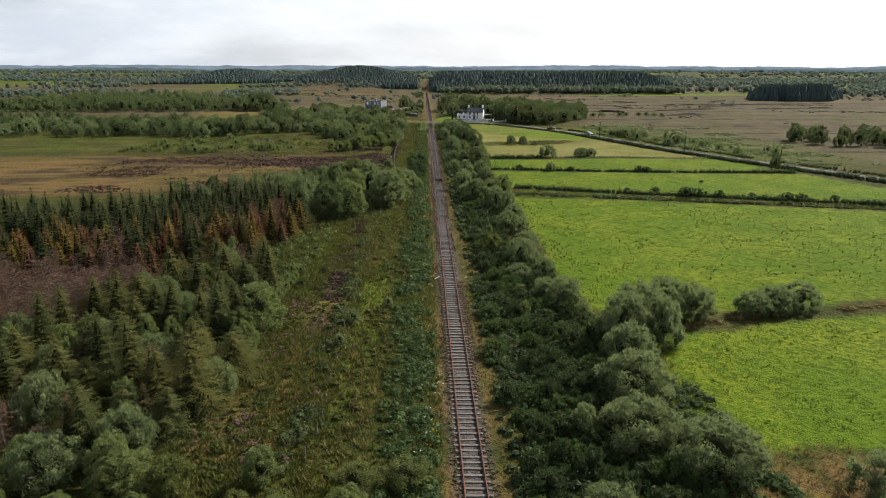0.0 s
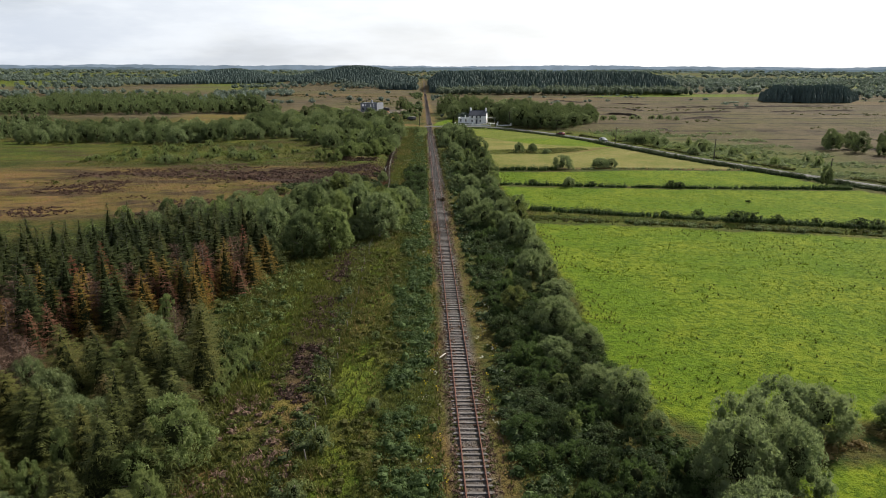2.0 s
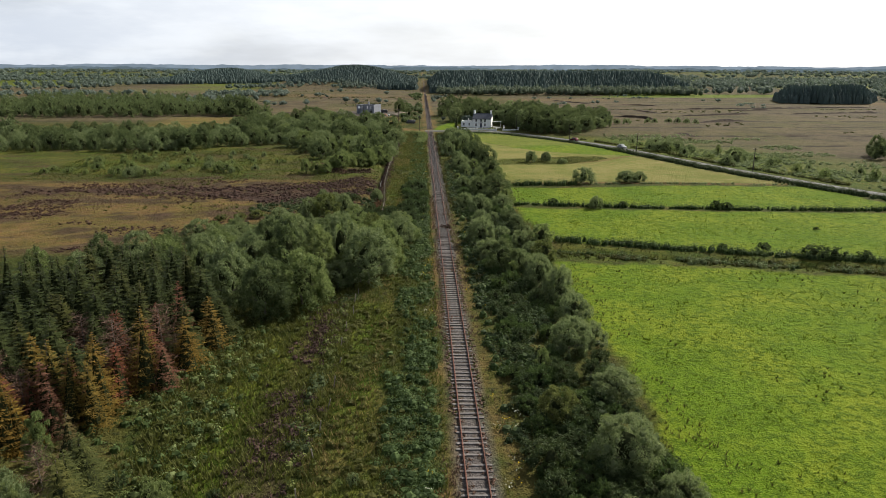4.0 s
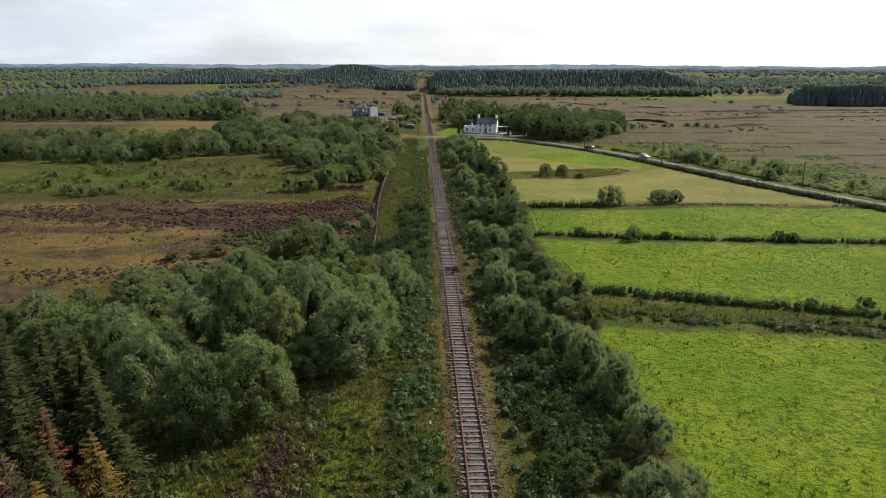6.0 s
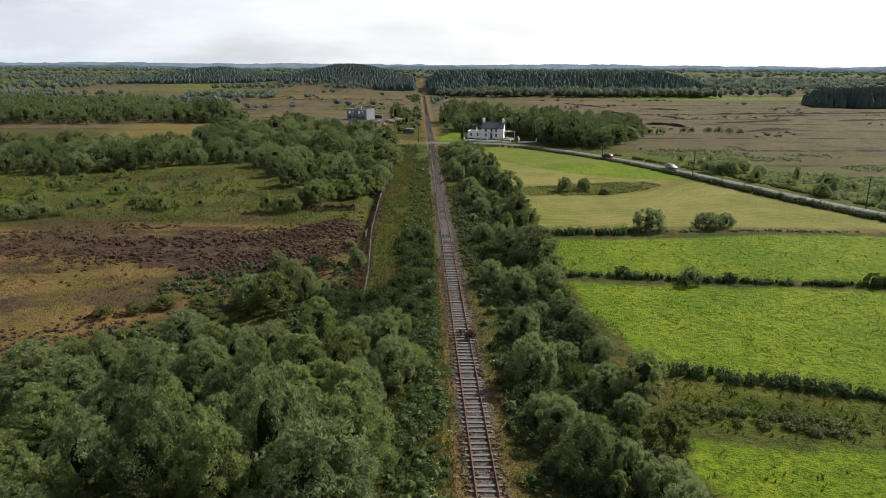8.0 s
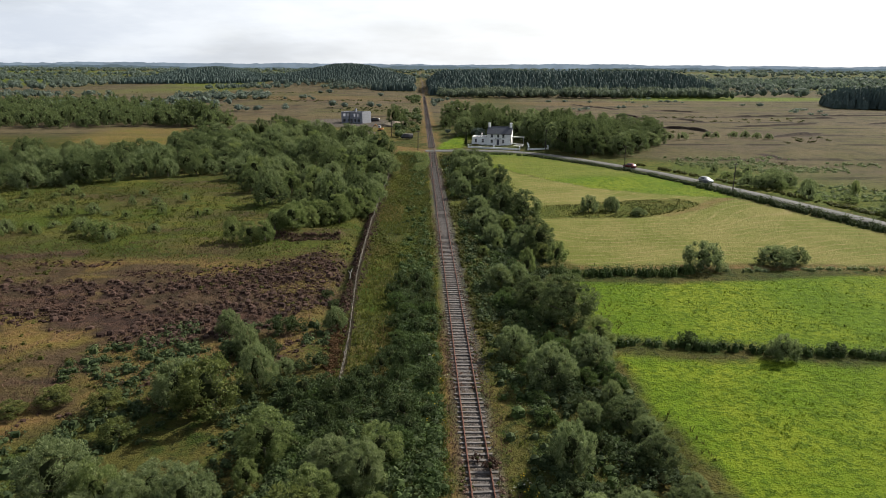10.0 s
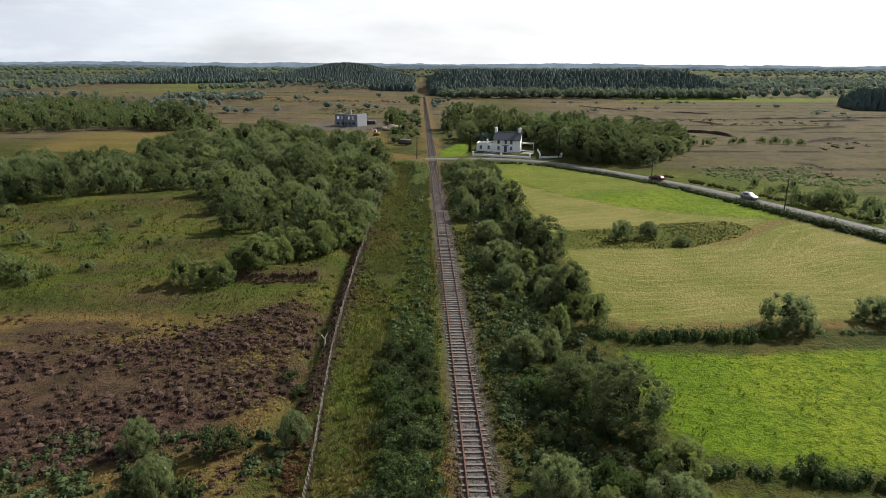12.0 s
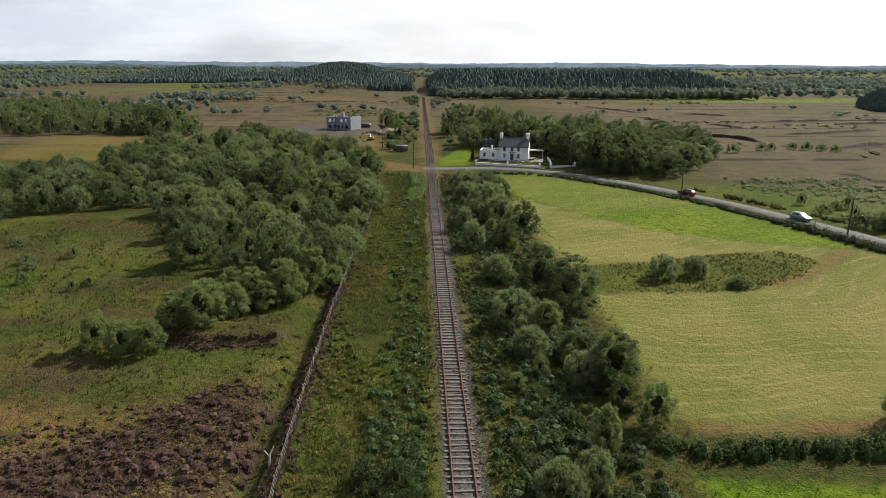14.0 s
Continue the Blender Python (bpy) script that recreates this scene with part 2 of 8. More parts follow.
def ground_material():
    """Turf, hay stubble, heather, bog, dry grass and gravel, laid out by the plan in two colour layers of the ground sheet."""
    m, n = new_material("land")
    pos = n.add("ShaderNodeTexCoord").outputs["Object"]
    la, lb = n.add("ShaderNodeVertexColor"), n.add("ShaderNodeVertexColor")
    la.layer_name, lb.layer_name = "cover_a", "cover_b"
    sa, sb = n.add("ShaderNodeSeparateColor"), n.add("ShaderNodeSeparateColor")
    n.link(la.outputs["Color"], sa.inputs[0])
    n.link(lb.outputs["Color"], sb.inputs[0])
    lush, hay, heath = sa.outputs[0], sa.outputs[1], sa.outputs[2]
    bog, dry, gravel = sb.outputs[0], sb.outputs[1], sb.outputs[2]
    huge, big = n.noise(pos, 0.012, 4.0, 0.6), n.noise(pos, 0.07, 4.0, 0.6)
    mid, small, fine = n.noise(pos, 0.45, 5.0, 0.65), n.noise(pos, 1.6, 4.0, 0.65), n.noise(pos, 7.0, 3.0, 0.6)
    # rough grass
    tone = n.mix(n.ramp(big, 0.35, 0.65), (0.042, 0.050, 0.010), (0.080, 0.066, 0.019))
    tone = n.mix(n.ramp(mid, 0.46, 0.66), tone, (0.029, 0.046, 0.009))
    tone = n.mix(n.math("MULTIPLY", n.ramp(small, 0.48, 0.66), 0.8), tone, (0.015, 0.019, 0.007))
    tone = n.mix(n.math("MULTIPLY", n.ramp(fine, 0.50, 0.70), 0.5), tone, (0.085, 0.086, 0.030))
    # open bog, far off brown with pale and dark streaks
    wide = n.add("ShaderNodeVectorMath", operation="MULTIPLY")
    wide.inputs[1].default_value = (0.6, 1.0, 1.0)
    n.link(pos, wide.inputs[0])
    streak = n.noise(wide.outputs[0], 0.035, 5.0, 0.65)
    bogc = n.mix(n.ramp(streak, 0.36, 0.64), (0.082, 0.064, 0.042), (0.114, 0.092, 0.050))
    bogc = n.mix(n.ramp(huge, 0.48, 0.62), bogc, (0.086, 0.078, 0.032))
    bogc = n.mix(n.math("MULTIPLY", n.ramp(big, 0.50, 0.64), 0.65), bogc, (0.060, 0.050, 0.028))
    bogc = n.mix(n.math("MULTIPLY", n.ramp(mid, 0.46, 0.66), 0.6), bogc, (0.046, 0.044, 0.018))
    bogc = n.mix(n.math("MULTIPLY", n.ramp(n.noise(wide.outputs[0], 0.16, 4.0), 0.54, 0.66), 0.4), bogc, (0.040, 0.029, 0.021))
    cut = n.add("ShaderNodeTexWave")
    cut.wave_type, cut.bands_direction = "BANDS", "Y"
    cut.inputs["Scale"].default_value, cut.inputs["Distortion"].default_value = 0.009, 13.0
    cut.inputs["Detail"].default_value, cut.inputs["Detail Scale"].default_value = 4.0, 0.035
    n.link(pos, cut.inputs["Vector"])
    bogc = n.mix(n.math("MULTIPLY", n.ramp(cut.outputs["Fac"], 0.93, 0.99), n.math("MULTIPLY", n.ramp(big, 0.40, 0.55), 0.8)), bogc, (0.022, 0.018, 0.014))
    tone = n.mix(bog, tone, bogc)
    # dry grass
    dryc = n.mix(n.ramp(mid, 0.35, 0.65), (0.172, 0.098, 0.046), (0.150, 0.106, 0.032))
    dryc = n.mix(n.math("MULTIPLY", n.ramp(small, 0.46, 0.66), 0.75), dryc, (0.082, 0.058, 0.026))
    dryc = n.mix(n.math("MULTIPLY", n.ramp(big, 0.54, 0.66), 0.7), dryc, (0.120, 0.104, 0.024))
    tone = n.mix(dry, tone, dryc)
    # heather and bare peat
    heathc = n.mix(n.ramp(mid, 0.38, 0.62), (0.032, 0.021, 0.017), (0.080, 0.047, 0.034))
    heathc = n.mix(n.ramp(small, 0.56, 0.74), heathc, (0.100, 0.062, 0.034))
    heathc = n.mix(n.ramp(big, 0.55, 0.68), heathc, (0.085, 0.066, 0.022))
    tone = n.mix(heath, tone, heathc)
    # lush pasture
    lushc = n.mix(n.ramp(big, 0.36, 0.64), (0.080, 0.136, 0.006), (0.150, 0.180, 0.012))
    lushc = n.mix(n.math("MULTIPLY", n.ramp(mid, 0.44, 0.64), 0.7), lushc, (0.062, 0.112, 0.004))
    lushc = n.mix(n.math("MULTIPLY", n.ramp(small, 0.46, 0.60), 0.85), lushc, (0.038, 0.074, 0.004))
    lushc = n.mix(n.math("MULTIPLY", n.ramp(fine, 0.46, 0.64), 0.5), lushc, (0.165, 0.212, 0.022))
    tone = n.mix(lush, tone, lushc)
    # hay stubble in mown swaths
    swath = n.add("ShaderNodeTexWave")
    swath.wave_type, swath.bands_direction = "BANDS", "Y"
    swath.inputs["Scale"].default_value, swath.inputs["Distortion"].default_value = 0.11, 2.5
    swath.inputs["Detail"].default_value, swath.inputs["Detail Scale"].default_value = 3.0, 0.5
    part_xyz, bent = n.add("ShaderNodeSeparateXYZ"), n.add("ShaderNodeCombineXYZ")
    n.link(pos, part_xyz.inputs[0])
    sway = n.math("MULTIPLY", n.math("SUBTRACT", n.noise(pos, 0.022, 1.0), 0.5), 42.0)
    n.link(part_xyz.outputs[0], bent.inputs[0])
    n.link(n.math("ADD", n.math("ADD", part_xyz.outputs[1], sway), n.math("MULTIPLY", part_xyz.outputs[0], -0.16)), bent.inputs[1])
    n.link(bent.outputs[0], swath.inputs["Vector"])
    hayc = n.mix(n.ramp(big, 0.35, 0.65), (0.116, 0.130, 0.024), (0.176, 0.162, 0.048))
    hayc = n.mix(n.math("MULTIPLY", n.ramp(swath.outputs["Fac"], 0.78, 1.0), n.math("MULTIPLY", n.ramp(mid, 0.34, 0.62), 0.42)), hayc, (0.290, 0.215, 0.112))
    hayc = n.mix(n.math("MULTIPLY", n.ramp(small, 0.48, 0.68), 0.55), hayc, (0.105, 0.118, 0.022))
    hayc = n.mix(n.math("MULTIPLY", n.ramp(fine, 0.50, 0.68), 0.4), hayc, (0.260, 0.215, 0.115))
    tone = n.mix(hay, tone, hayc)
    # ballast and cinders
    gravc = n.mix(n.ramp(n.noise(pos, 9.0, 3.0), 0.35, 0.65), (0.062, 0.053, 0.049), (0.142, 0.126, 0.119))
    gravc = n.mix(n.ramp(small, 0.50, 0.68), gravc, (0.066, 0.050, 0.037))
    tone = n.mix(gravel, tone, gravc)
    rough = n.math("ADD", n.math("MULTIPLY", small, 1.0), n.math("MULTIPLY", fine, 0.35))
    finish(n, tone, 0.95, 0.0, rough, 1.0, 0.38, 0.05)
    return m


LAND = ground_material()

# ---- plan: numbers of the land ----
rng = np.random.default_rng(7)


def value_noise(x, y, seed=0):
    """Smooth noise from 0 to 1 with a period of about one unit."""
    x, y = np.asarray(x, float), np.asarray(y, float)
    xi, yi = np.floor(x), np.floor(y)
    u, v = x - xi, y - yi
    u, v = u * u * (3 - 2 * u), v * v * (3 - 2 * v)

    def h(a, b):
        s = np.sin(a * 127.1 + b * 311.7 + seed * 74.7) * 43758.5453
        return s - np.floor(s)
    return (h(xi, yi) * (1 - u) + h(xi + 1, yi) * u) * (1 - v) + (h(xi, yi + 1) * (1 - u) + h(xi + 1, yi + 1) * u) * v


def step(lo, hi, v):
    t = np.clip((np.asarray(v, float) - lo) / (hi - lo), 0, 1)
    return t * t * (3 - 2 * t)


def bump2(x, y, cx, cy, sx, sy):
    return np.exp(-(((x - cx) / sx) ** 2 + ((y - cy) / sy) ** 2))


def inside(x, y, poly, soft=1.0):
    """1 inside the polygon, 0 outside, with an edge that is soft over that many metres."""
    x, y = np.asarray(x, float), np.asarray(y, float)
    d, odd = np.full(x.shape, 1e9), np.zeros(x.shape, bool)
    for (ax, ay), (bx, by) in zip(poly, poly[1:] + poly[:1]):
        ex, ey = bx - ax, by - ay
        k = np.clip(((x - ax) * ex + (y - ay) * ey) / (ex * ex + ey * ey + 1e-9), 0, 1)
        d = np.minimum(d, np.hypot(x - ax - k * ex, y - ay - k * ey))
        odd ^= ((ay > y) != (by > y)) & (x < (bx - ax) * (y - ay) / (by - ay + 1e-12) + ax)
    return step(-soft, soft, np.where(odd, d, -d))


def along(line, x, y):
    """Distance of points from a polyline."""
    x, y = np.asarray(x, float), np.asarray(y, float)
    d = np.full(x.shape, 1e9)
    for (ax, ay), (bx, by) in zip(line, line[1:]):
        ex, ey = bx - ax, by - ay
        k = np.clip(((x - ax) * ex + (y - ay) * ey) / (ex * ex + ey * ey), 0, 1)
        d = np.minimum(d, np.hypot(x - ax - k * ex, y - ay - k * ey))
    return d


ROAD = [(-2.4, 358), (-1, 358), (1, 358), (14, 359.2), (20, 358.5), (31, 355), (41, 348), (57, 329.5), (66, 313), (71.5, 298), (77, 282),
        (87, 250), (100, 219), (123, 173), (150, 118), (185, 40)]
DRIVE = [(-24, 418), (-29, 430), (-36, 440), (-40, 458)]
FIELD_ROUND = [(24, 67), (21, 56), (21, 48.5), (25, 45), (33, 44.5), (60, 47), (110, 52), (110, 84), (56, 74.5), (36, 70.5)]
FIELD_BIG = [(22, 73.5), (37, 75.5), (56, 79), (130, 90), (125, 125), (96, 133), (45, 145.5), (18.5, 151), (18, 135), (18.5, 112), (17, 92), (18, 80)]
FIELD_THIRD = [(20.5, 164), (34, 158.5), (49, 154), (98, 140), (122, 136), (105, 184), (63, 186.5), (39, 189), (18, 192)]
FIELD_FOURTH = [(18, 197), (39, 193), (63, 190), (103, 188), (96, 216), (60, 219), (44, 216.5), (28, 215.5), (19, 217)]
FIELD_HAY = [(20, 224.5), (25, 222.5), (38, 225), (62, 224), (92, 221), (80, 250), (70, 277), (60, 281), (51, 284), (38, 292), (28, 309), (23, 325), (19, 318), (19, 292), (21, 262)]
FIELD_TOP = [(19, 325), (24, 322), (30, 305), (39, 290), (52, 282), (62, 279), (70, 278), (69, 287), (66, 299), (60, 312), (51, 327), (40, 340), (31, 351), (20, 354), (18, 330), (20, 310)]
RUSH_ISLAND = [(20, 268), (21, 257), (34, 257), (42, 258), (52, 264), (59, 271), (56, 277), (44, 275), (33, 272)]
LAWN = [(2.6, 362), (11, 365), (14, 368), (15, 374), (15.5, 392), (26, 398), (26, 424), (16, 424), (12, 404), (6, 386), (2.8, 375)]
HEATH = [(-16, 209), (-16, 229), (-20, 234), (-28, 223), (-39, 218), (-54, 218), (-68, 219), (-100, 216), (-100, 208), (-73, 208), (-56, 207), (-47, 200), (-33, 195), (-24, 199)]
DRY_A = [(-17, 192), (-30, 186), (-42, 174), (-60, 158), (-130, 150), (-320, 150), (-320, 226), (-75, 227), (-40, 229), (-26, 228), (-18, 236)]
DRY_B = [(-13, 388), (-100, 372), (-135, 378), (-150, 446), (-118, 440), (-60, 430), (-20, 452)]
PEAT_STRIP = [(-33, 244.6), (-27, 242.2), (-18.5, 242.6), (-18.5, 241), (-27, 240.2), (-33, 242.2)]
GREEN_LEFT = [(-15, 234), (-34, 231), (-60, 236), (-120, 238), (-320, 238), (-320, 300), (-60, 306), (-38, 278), (-18, 262)]
FAR_GREEN = [(165, 720), (215, 775), (420, 770), (470, 735), (300, 715)]
FAR_PASTURE = [(-215, 520), (-180, 512), (-178, 542), (-225, 548)]


def height(x, y):
    """Height of the land; the rail heads lie at 0 near the camera's path."""
    x, y = np.asarray(x, float), np.asarray(y, float)
    z = -0.3 + 1.3 * step(322, 372, y)
    field = 0.04 * (value_noise(x * 0.9, y * 0.9, 3) - 0.5)
    rough = 0.34 * (value_noise(x * 0.55, y * 0.55, 4) - 0.5) + 0.22 * (value_noise(x * 1.3, y * 1.3, 5) - 0.5)
    rough *= step(2.6, 5, np.abs(x)) * (1 - step(16, 20, x)) * step(3.0, 6.0, along(ROAD, x, y))
    z = z + field + rough * (1 - step(600, 900, y))
    z = z + 0.06 * (1 - step(1.7, 3.0, np.abs(x)))
    # ditch and bank by the long fence, ditch in the double hedge
    run = step(196, 205, y) * (1 - step(308, 318, y))
    z = z - 1.0 * run * np.exp(-((x + 15.6) / 0.9) ** 2) + 0.45 * run * np.exp(-((x + 13.7) / 0.8) ** 2)
    mid = 157.5 - 0.27 * (x - 19)
    z = z - 0.9 * np.exp(-((y - mid) / 1.3) ** 2) * step(17, 20, x) * (1 - step(118, 124, x))
    # peat bank
    z = z + 0.9 * inside(x, y, [(-33, 244), (-27, 241.6), (-18.5, 242), (-18.5, 246), (-27, 247)], 0.7)
    # wooded hills and far rise
    z = z + 24 * bump2(x, y, -105, 1130, 85, 110) + 19 * bump2(x, y, -345, 1260, 80, 120) + 6 * bump2(x, y, -230, 1180, 150, 90)
    z = z + 17 * step(770, 900, y) * (1 - step(1100, 1300, y)) * step(-5, 25, x) * (1 - step(285, 330, x))
    z = z + 9 * step(1500, 3800, np.hypot(x, y)) * (0.6 + 0.8 * value_noise(x * 0.0013, y * 0.0013, 8))
    return z


def gz(x, y):
    return float(height(np.array([x]), np.array([y]))[0])


# ---- mesh helpers ----


def mesh_of(name, verts, faces, material=None, smooth=False):
    me = bpy.data.meshes.new(name)
    me.from_pydata(np.asarray(verts, float).tolist(), [], faces if isinstance(faces, list) else faces.tolist())
    if material is not None:
        me.materials.append(material)
    if smooth:
        me.polygons.foreach_set("use_smooth", [True] * len(me.polygons))
    me.update()
    return me


def part(name, data, material, parent=None, label=""):
    """Links a bmesh or mesh as one mesh object under a thing or a part."""
    if isinstance(data, bmesh.types.BMesh):
        me = bpy.data.meshes.new(name)
        data.to_mesh(me)
        data.free()
    else:
        me = data
    if material is not None and not me.materials:
        me.materials.append(material)
    ob = new(name, me)
    if parent is not None:
        ob.parent = parent
    if label:
        tagged(ob, label)
    return ob


def box(bm, x0, x1, y0, y1, z0, z1, bevel=0.0):
    made = bmesh.ops.create_cube(bm, size=1.0, matrix=Matrix.LocRotScale(
        ((x0 + x1) / 2, (y0 + y1) / 2, (z0 + z1) / 2), None, (abs(x1 - x0), abs(y1 - y0), abs(z1 - z0))))
    if bevel:
        edges = {e for v in made["verts"] for e in v.link_edges}
        bmesh.ops.bevel(bm, geom=list(edges), offset=bevel, segments=2, affect="EDGES", profile=0.6)
    return bm


def boxes(*sizes, bevel=0.0):
    bm = bmesh.new()
    for s in sizes:
        box(bm, *s, bevel=bevel)
    return bm


def tube(bm, a, b, r0, r1, n=8):
    a, b = Vector(a), Vector(b)
    d = b - a
    m = Matrix.Translation((a + b) / 2) @ d.to_track_quat("Z", "Y").to_matrix().to_4x4()
    bmesh.ops.create_cone(bm, cap_ends=True, segments=n, radius1=r0, radius2=r1, depth=d.length, matrix=m)
    return bm


def unit(v):
    return v / np.maximum(np.linalg.norm(v, axis=1, keepdims=True), 1e-9)


def leaf_quads(points, normals, size, gen, slim=0.55, ruffle=0.5):
    """One pointed leaf face at each point."""
    n = len(points)
    normals = unit(normals + gen.normal(0, ruffle, (n, 3)))
    side = unit(np.cross(normals, gen.normal(0, 1, (n, 3))))
    up = np.cross(normals, side)
    s = (np.asarray(size) * gen.uniform(0.6, 1.4, n))[:, None]
    verts = np.stack([points + side * s * slim - up * s * 0.5, points - side * s * slim - up * s * 0.5, points + up * s], 1).reshape(-1, 3)
    return verts, np.arange(3 * n).reshape(n, 3)


def sprigs(points, ways, size, gen, slim=0.42, ruffle=0.62):
    """One leafy shoot tip at each point, a pointed face that grows along its way."""
    n = len(points)
    ways = unit(ways + gen.normal(0, ruffle, (n, 3)))
    side = unit(np.cross(ways, gen.normal(0, 1, (n, 3))))
    s = (np.asarray(size) * gen.uniform(0.6, 1.4, n))[:, None]
    verts = np.stack([points + side * s * slim - ways * s * 0.5, points - side * s * slim - ways * s * 0.5, points + ways * s * 1.25], 1).reshape(-1, 3)
    return verts, np.arange(3 * n).reshape(n, 3)


def ico(level):
    bm = bmesh.new()
    bmesh.ops.create_icosphere(bm, subdivisions=level, radius=1.0)
    v = np.array([p.co[:] for p in bm.verts])
    f = np.array([[q.index for q in p.verts] for p in bm.faces])
    bm.free()
    return v, f


ICO1, ICO2 = ico(1), ico(2)


class Pile:
    """Gathers faces and makes one mesh of them; inner faces take a dark colour as painted shade."""

    def __init__(self):
        self.v, self.f, self.n, self.inner = [], [], 0, []

    def add(self, v, f, inner=False):
        f = np.asarray(f)
        self.v.append(np.asarray(v, float))
        self.f += (f + self.n).tolist()
        self.inner += [int(inner)] * len(f)
        self.n += len(v)

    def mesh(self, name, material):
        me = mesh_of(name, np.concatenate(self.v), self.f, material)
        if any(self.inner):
            me.materials.append(CORE_SHADE)
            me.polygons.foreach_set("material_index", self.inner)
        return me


def trunk_mesh(h, r, gen, limbs=3, spread=1.5, lean=0.15):
    bm = bmesh.new()
    p, d = Vector((0, 0, -0.25)), Vector((gen.uniform(-lean, lean), gen.uniform(-lean, lean), 1))
    for k in range(2):
        q = p + d * (h + 0.25) / 2
        tube(bm, p, q, r * (1 - 0.4 * k), r * (0.6 - 0.35 * k) + 0.01, 5)
        if k:
            for i in range(limbs):
                a = gen.uniform(0, 6.28)
                tube(bm, p, p + Vector((math.cos(a) * spread, math.sin(a) * spread, h * 0.4)), r * 0.45, r * 0.12, 4)
        p, d = q, d + Vector((gen.uniform(-lean, lean), gen.uniform(-lean, lean), 0))
    return bm


def crown_mesh(name, material, h, base, width, lobes, n_leaves, leaf, gen, low=ICO1, lobe_r=(0.15, 0.25), puffs=4):
    """A crown of leafy lobes that break up into smaller upright puffs, with gaps and an uneven outline; leaves fill the outer part of each."""
    pile = Pile()
    half = width / 2
    mid = np.array([0, 0, base + (h - base) * 0.35])
    cen, rad = [], []
    for k in range(lobes):
        u = (k + gen.uniform(0.2, 0.8)) / lobes
        a = 2.4 * k + gen.uniform(-0.5, 0.5)
        r = width * gen.uniform(*lobe_r) * (1.1 - 0.3 * u)
        prof = math.sqrt(max(0.0, 1 - (abs(u - 0.36) / (0.66 if u > 0.36 else 0.75)) ** 2))
        reach = max(0.0, half * prof - r * 0.6) * gen.uniform(0.66, 1.12)
        z = base + r * 0.6 + (h - base - r * 1.7) * u * gen.uniform(0.92, 1.05)
        c = np.array([math.cos(a) * reach, math.sin(a) * reach, z])
        cen.append(c)
        rad.append((r, r, r * gen.uniform(0.9, 1.25)))
        out = unit((c - mid)[None])[0]
        for _ in range(puffs):
            d = unit((out * 0.7 + np.array([0, 0, 0.75]) + gen.normal(0, 0.55, 3))[None])[0]
            q = r * gen.uniform(0.4, 0.65)
            cen.append(c + d * r * gen.uniform(0.65, 0.95))
            rad.append((q, q, q * gen.uniform(0.85, 1.2)))
    cen, rad = np.array(cen), np.array(rad)
    # the heart of the crown, a dark body that paints its inner shade
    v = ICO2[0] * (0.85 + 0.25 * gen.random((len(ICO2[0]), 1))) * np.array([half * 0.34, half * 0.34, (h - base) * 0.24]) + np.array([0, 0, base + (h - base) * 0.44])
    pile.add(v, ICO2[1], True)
    for c, r in zip(cen, rad):
        v = low[0] * (0.7 + 0.4 * gen.random((len(low[0]), 1))) * r * 0.5 + c
        v[:, 2] = np.maximum(v[:, 2], base * 0.3)
        pile.add(v, low[1])
    share = (rad[:, 0] ** 2) / (rad[:, 0] ** 2).sum()
    for c, r, s in zip(cen, rad, share):
        n = max(6, int(n_leaves * s))
        d = unit(gen.normal(0, 1, (n * 2, 3)))
        outward = unit((c - mid)[None, :] + 1e-6)
        keep = (d @ outward[0]) * 0.7 + d[:, 2] * 0.8 > gen.uniform(-0.9, 0.4, n * 2)
        d = d[keep][:n]
        p = c + d * r * (1.08 - 0.5 * gen.random((len(d), 1)) ** 2.2)
        p[:, 2] = np.maximum(p[:, 2], 0.1)
        pile.add(*sprigs(p, d * 0.55 + np.array([0, 0, 0.6]), np.full(len(d), leaf), gen))
    return pile.mesh(name, material)


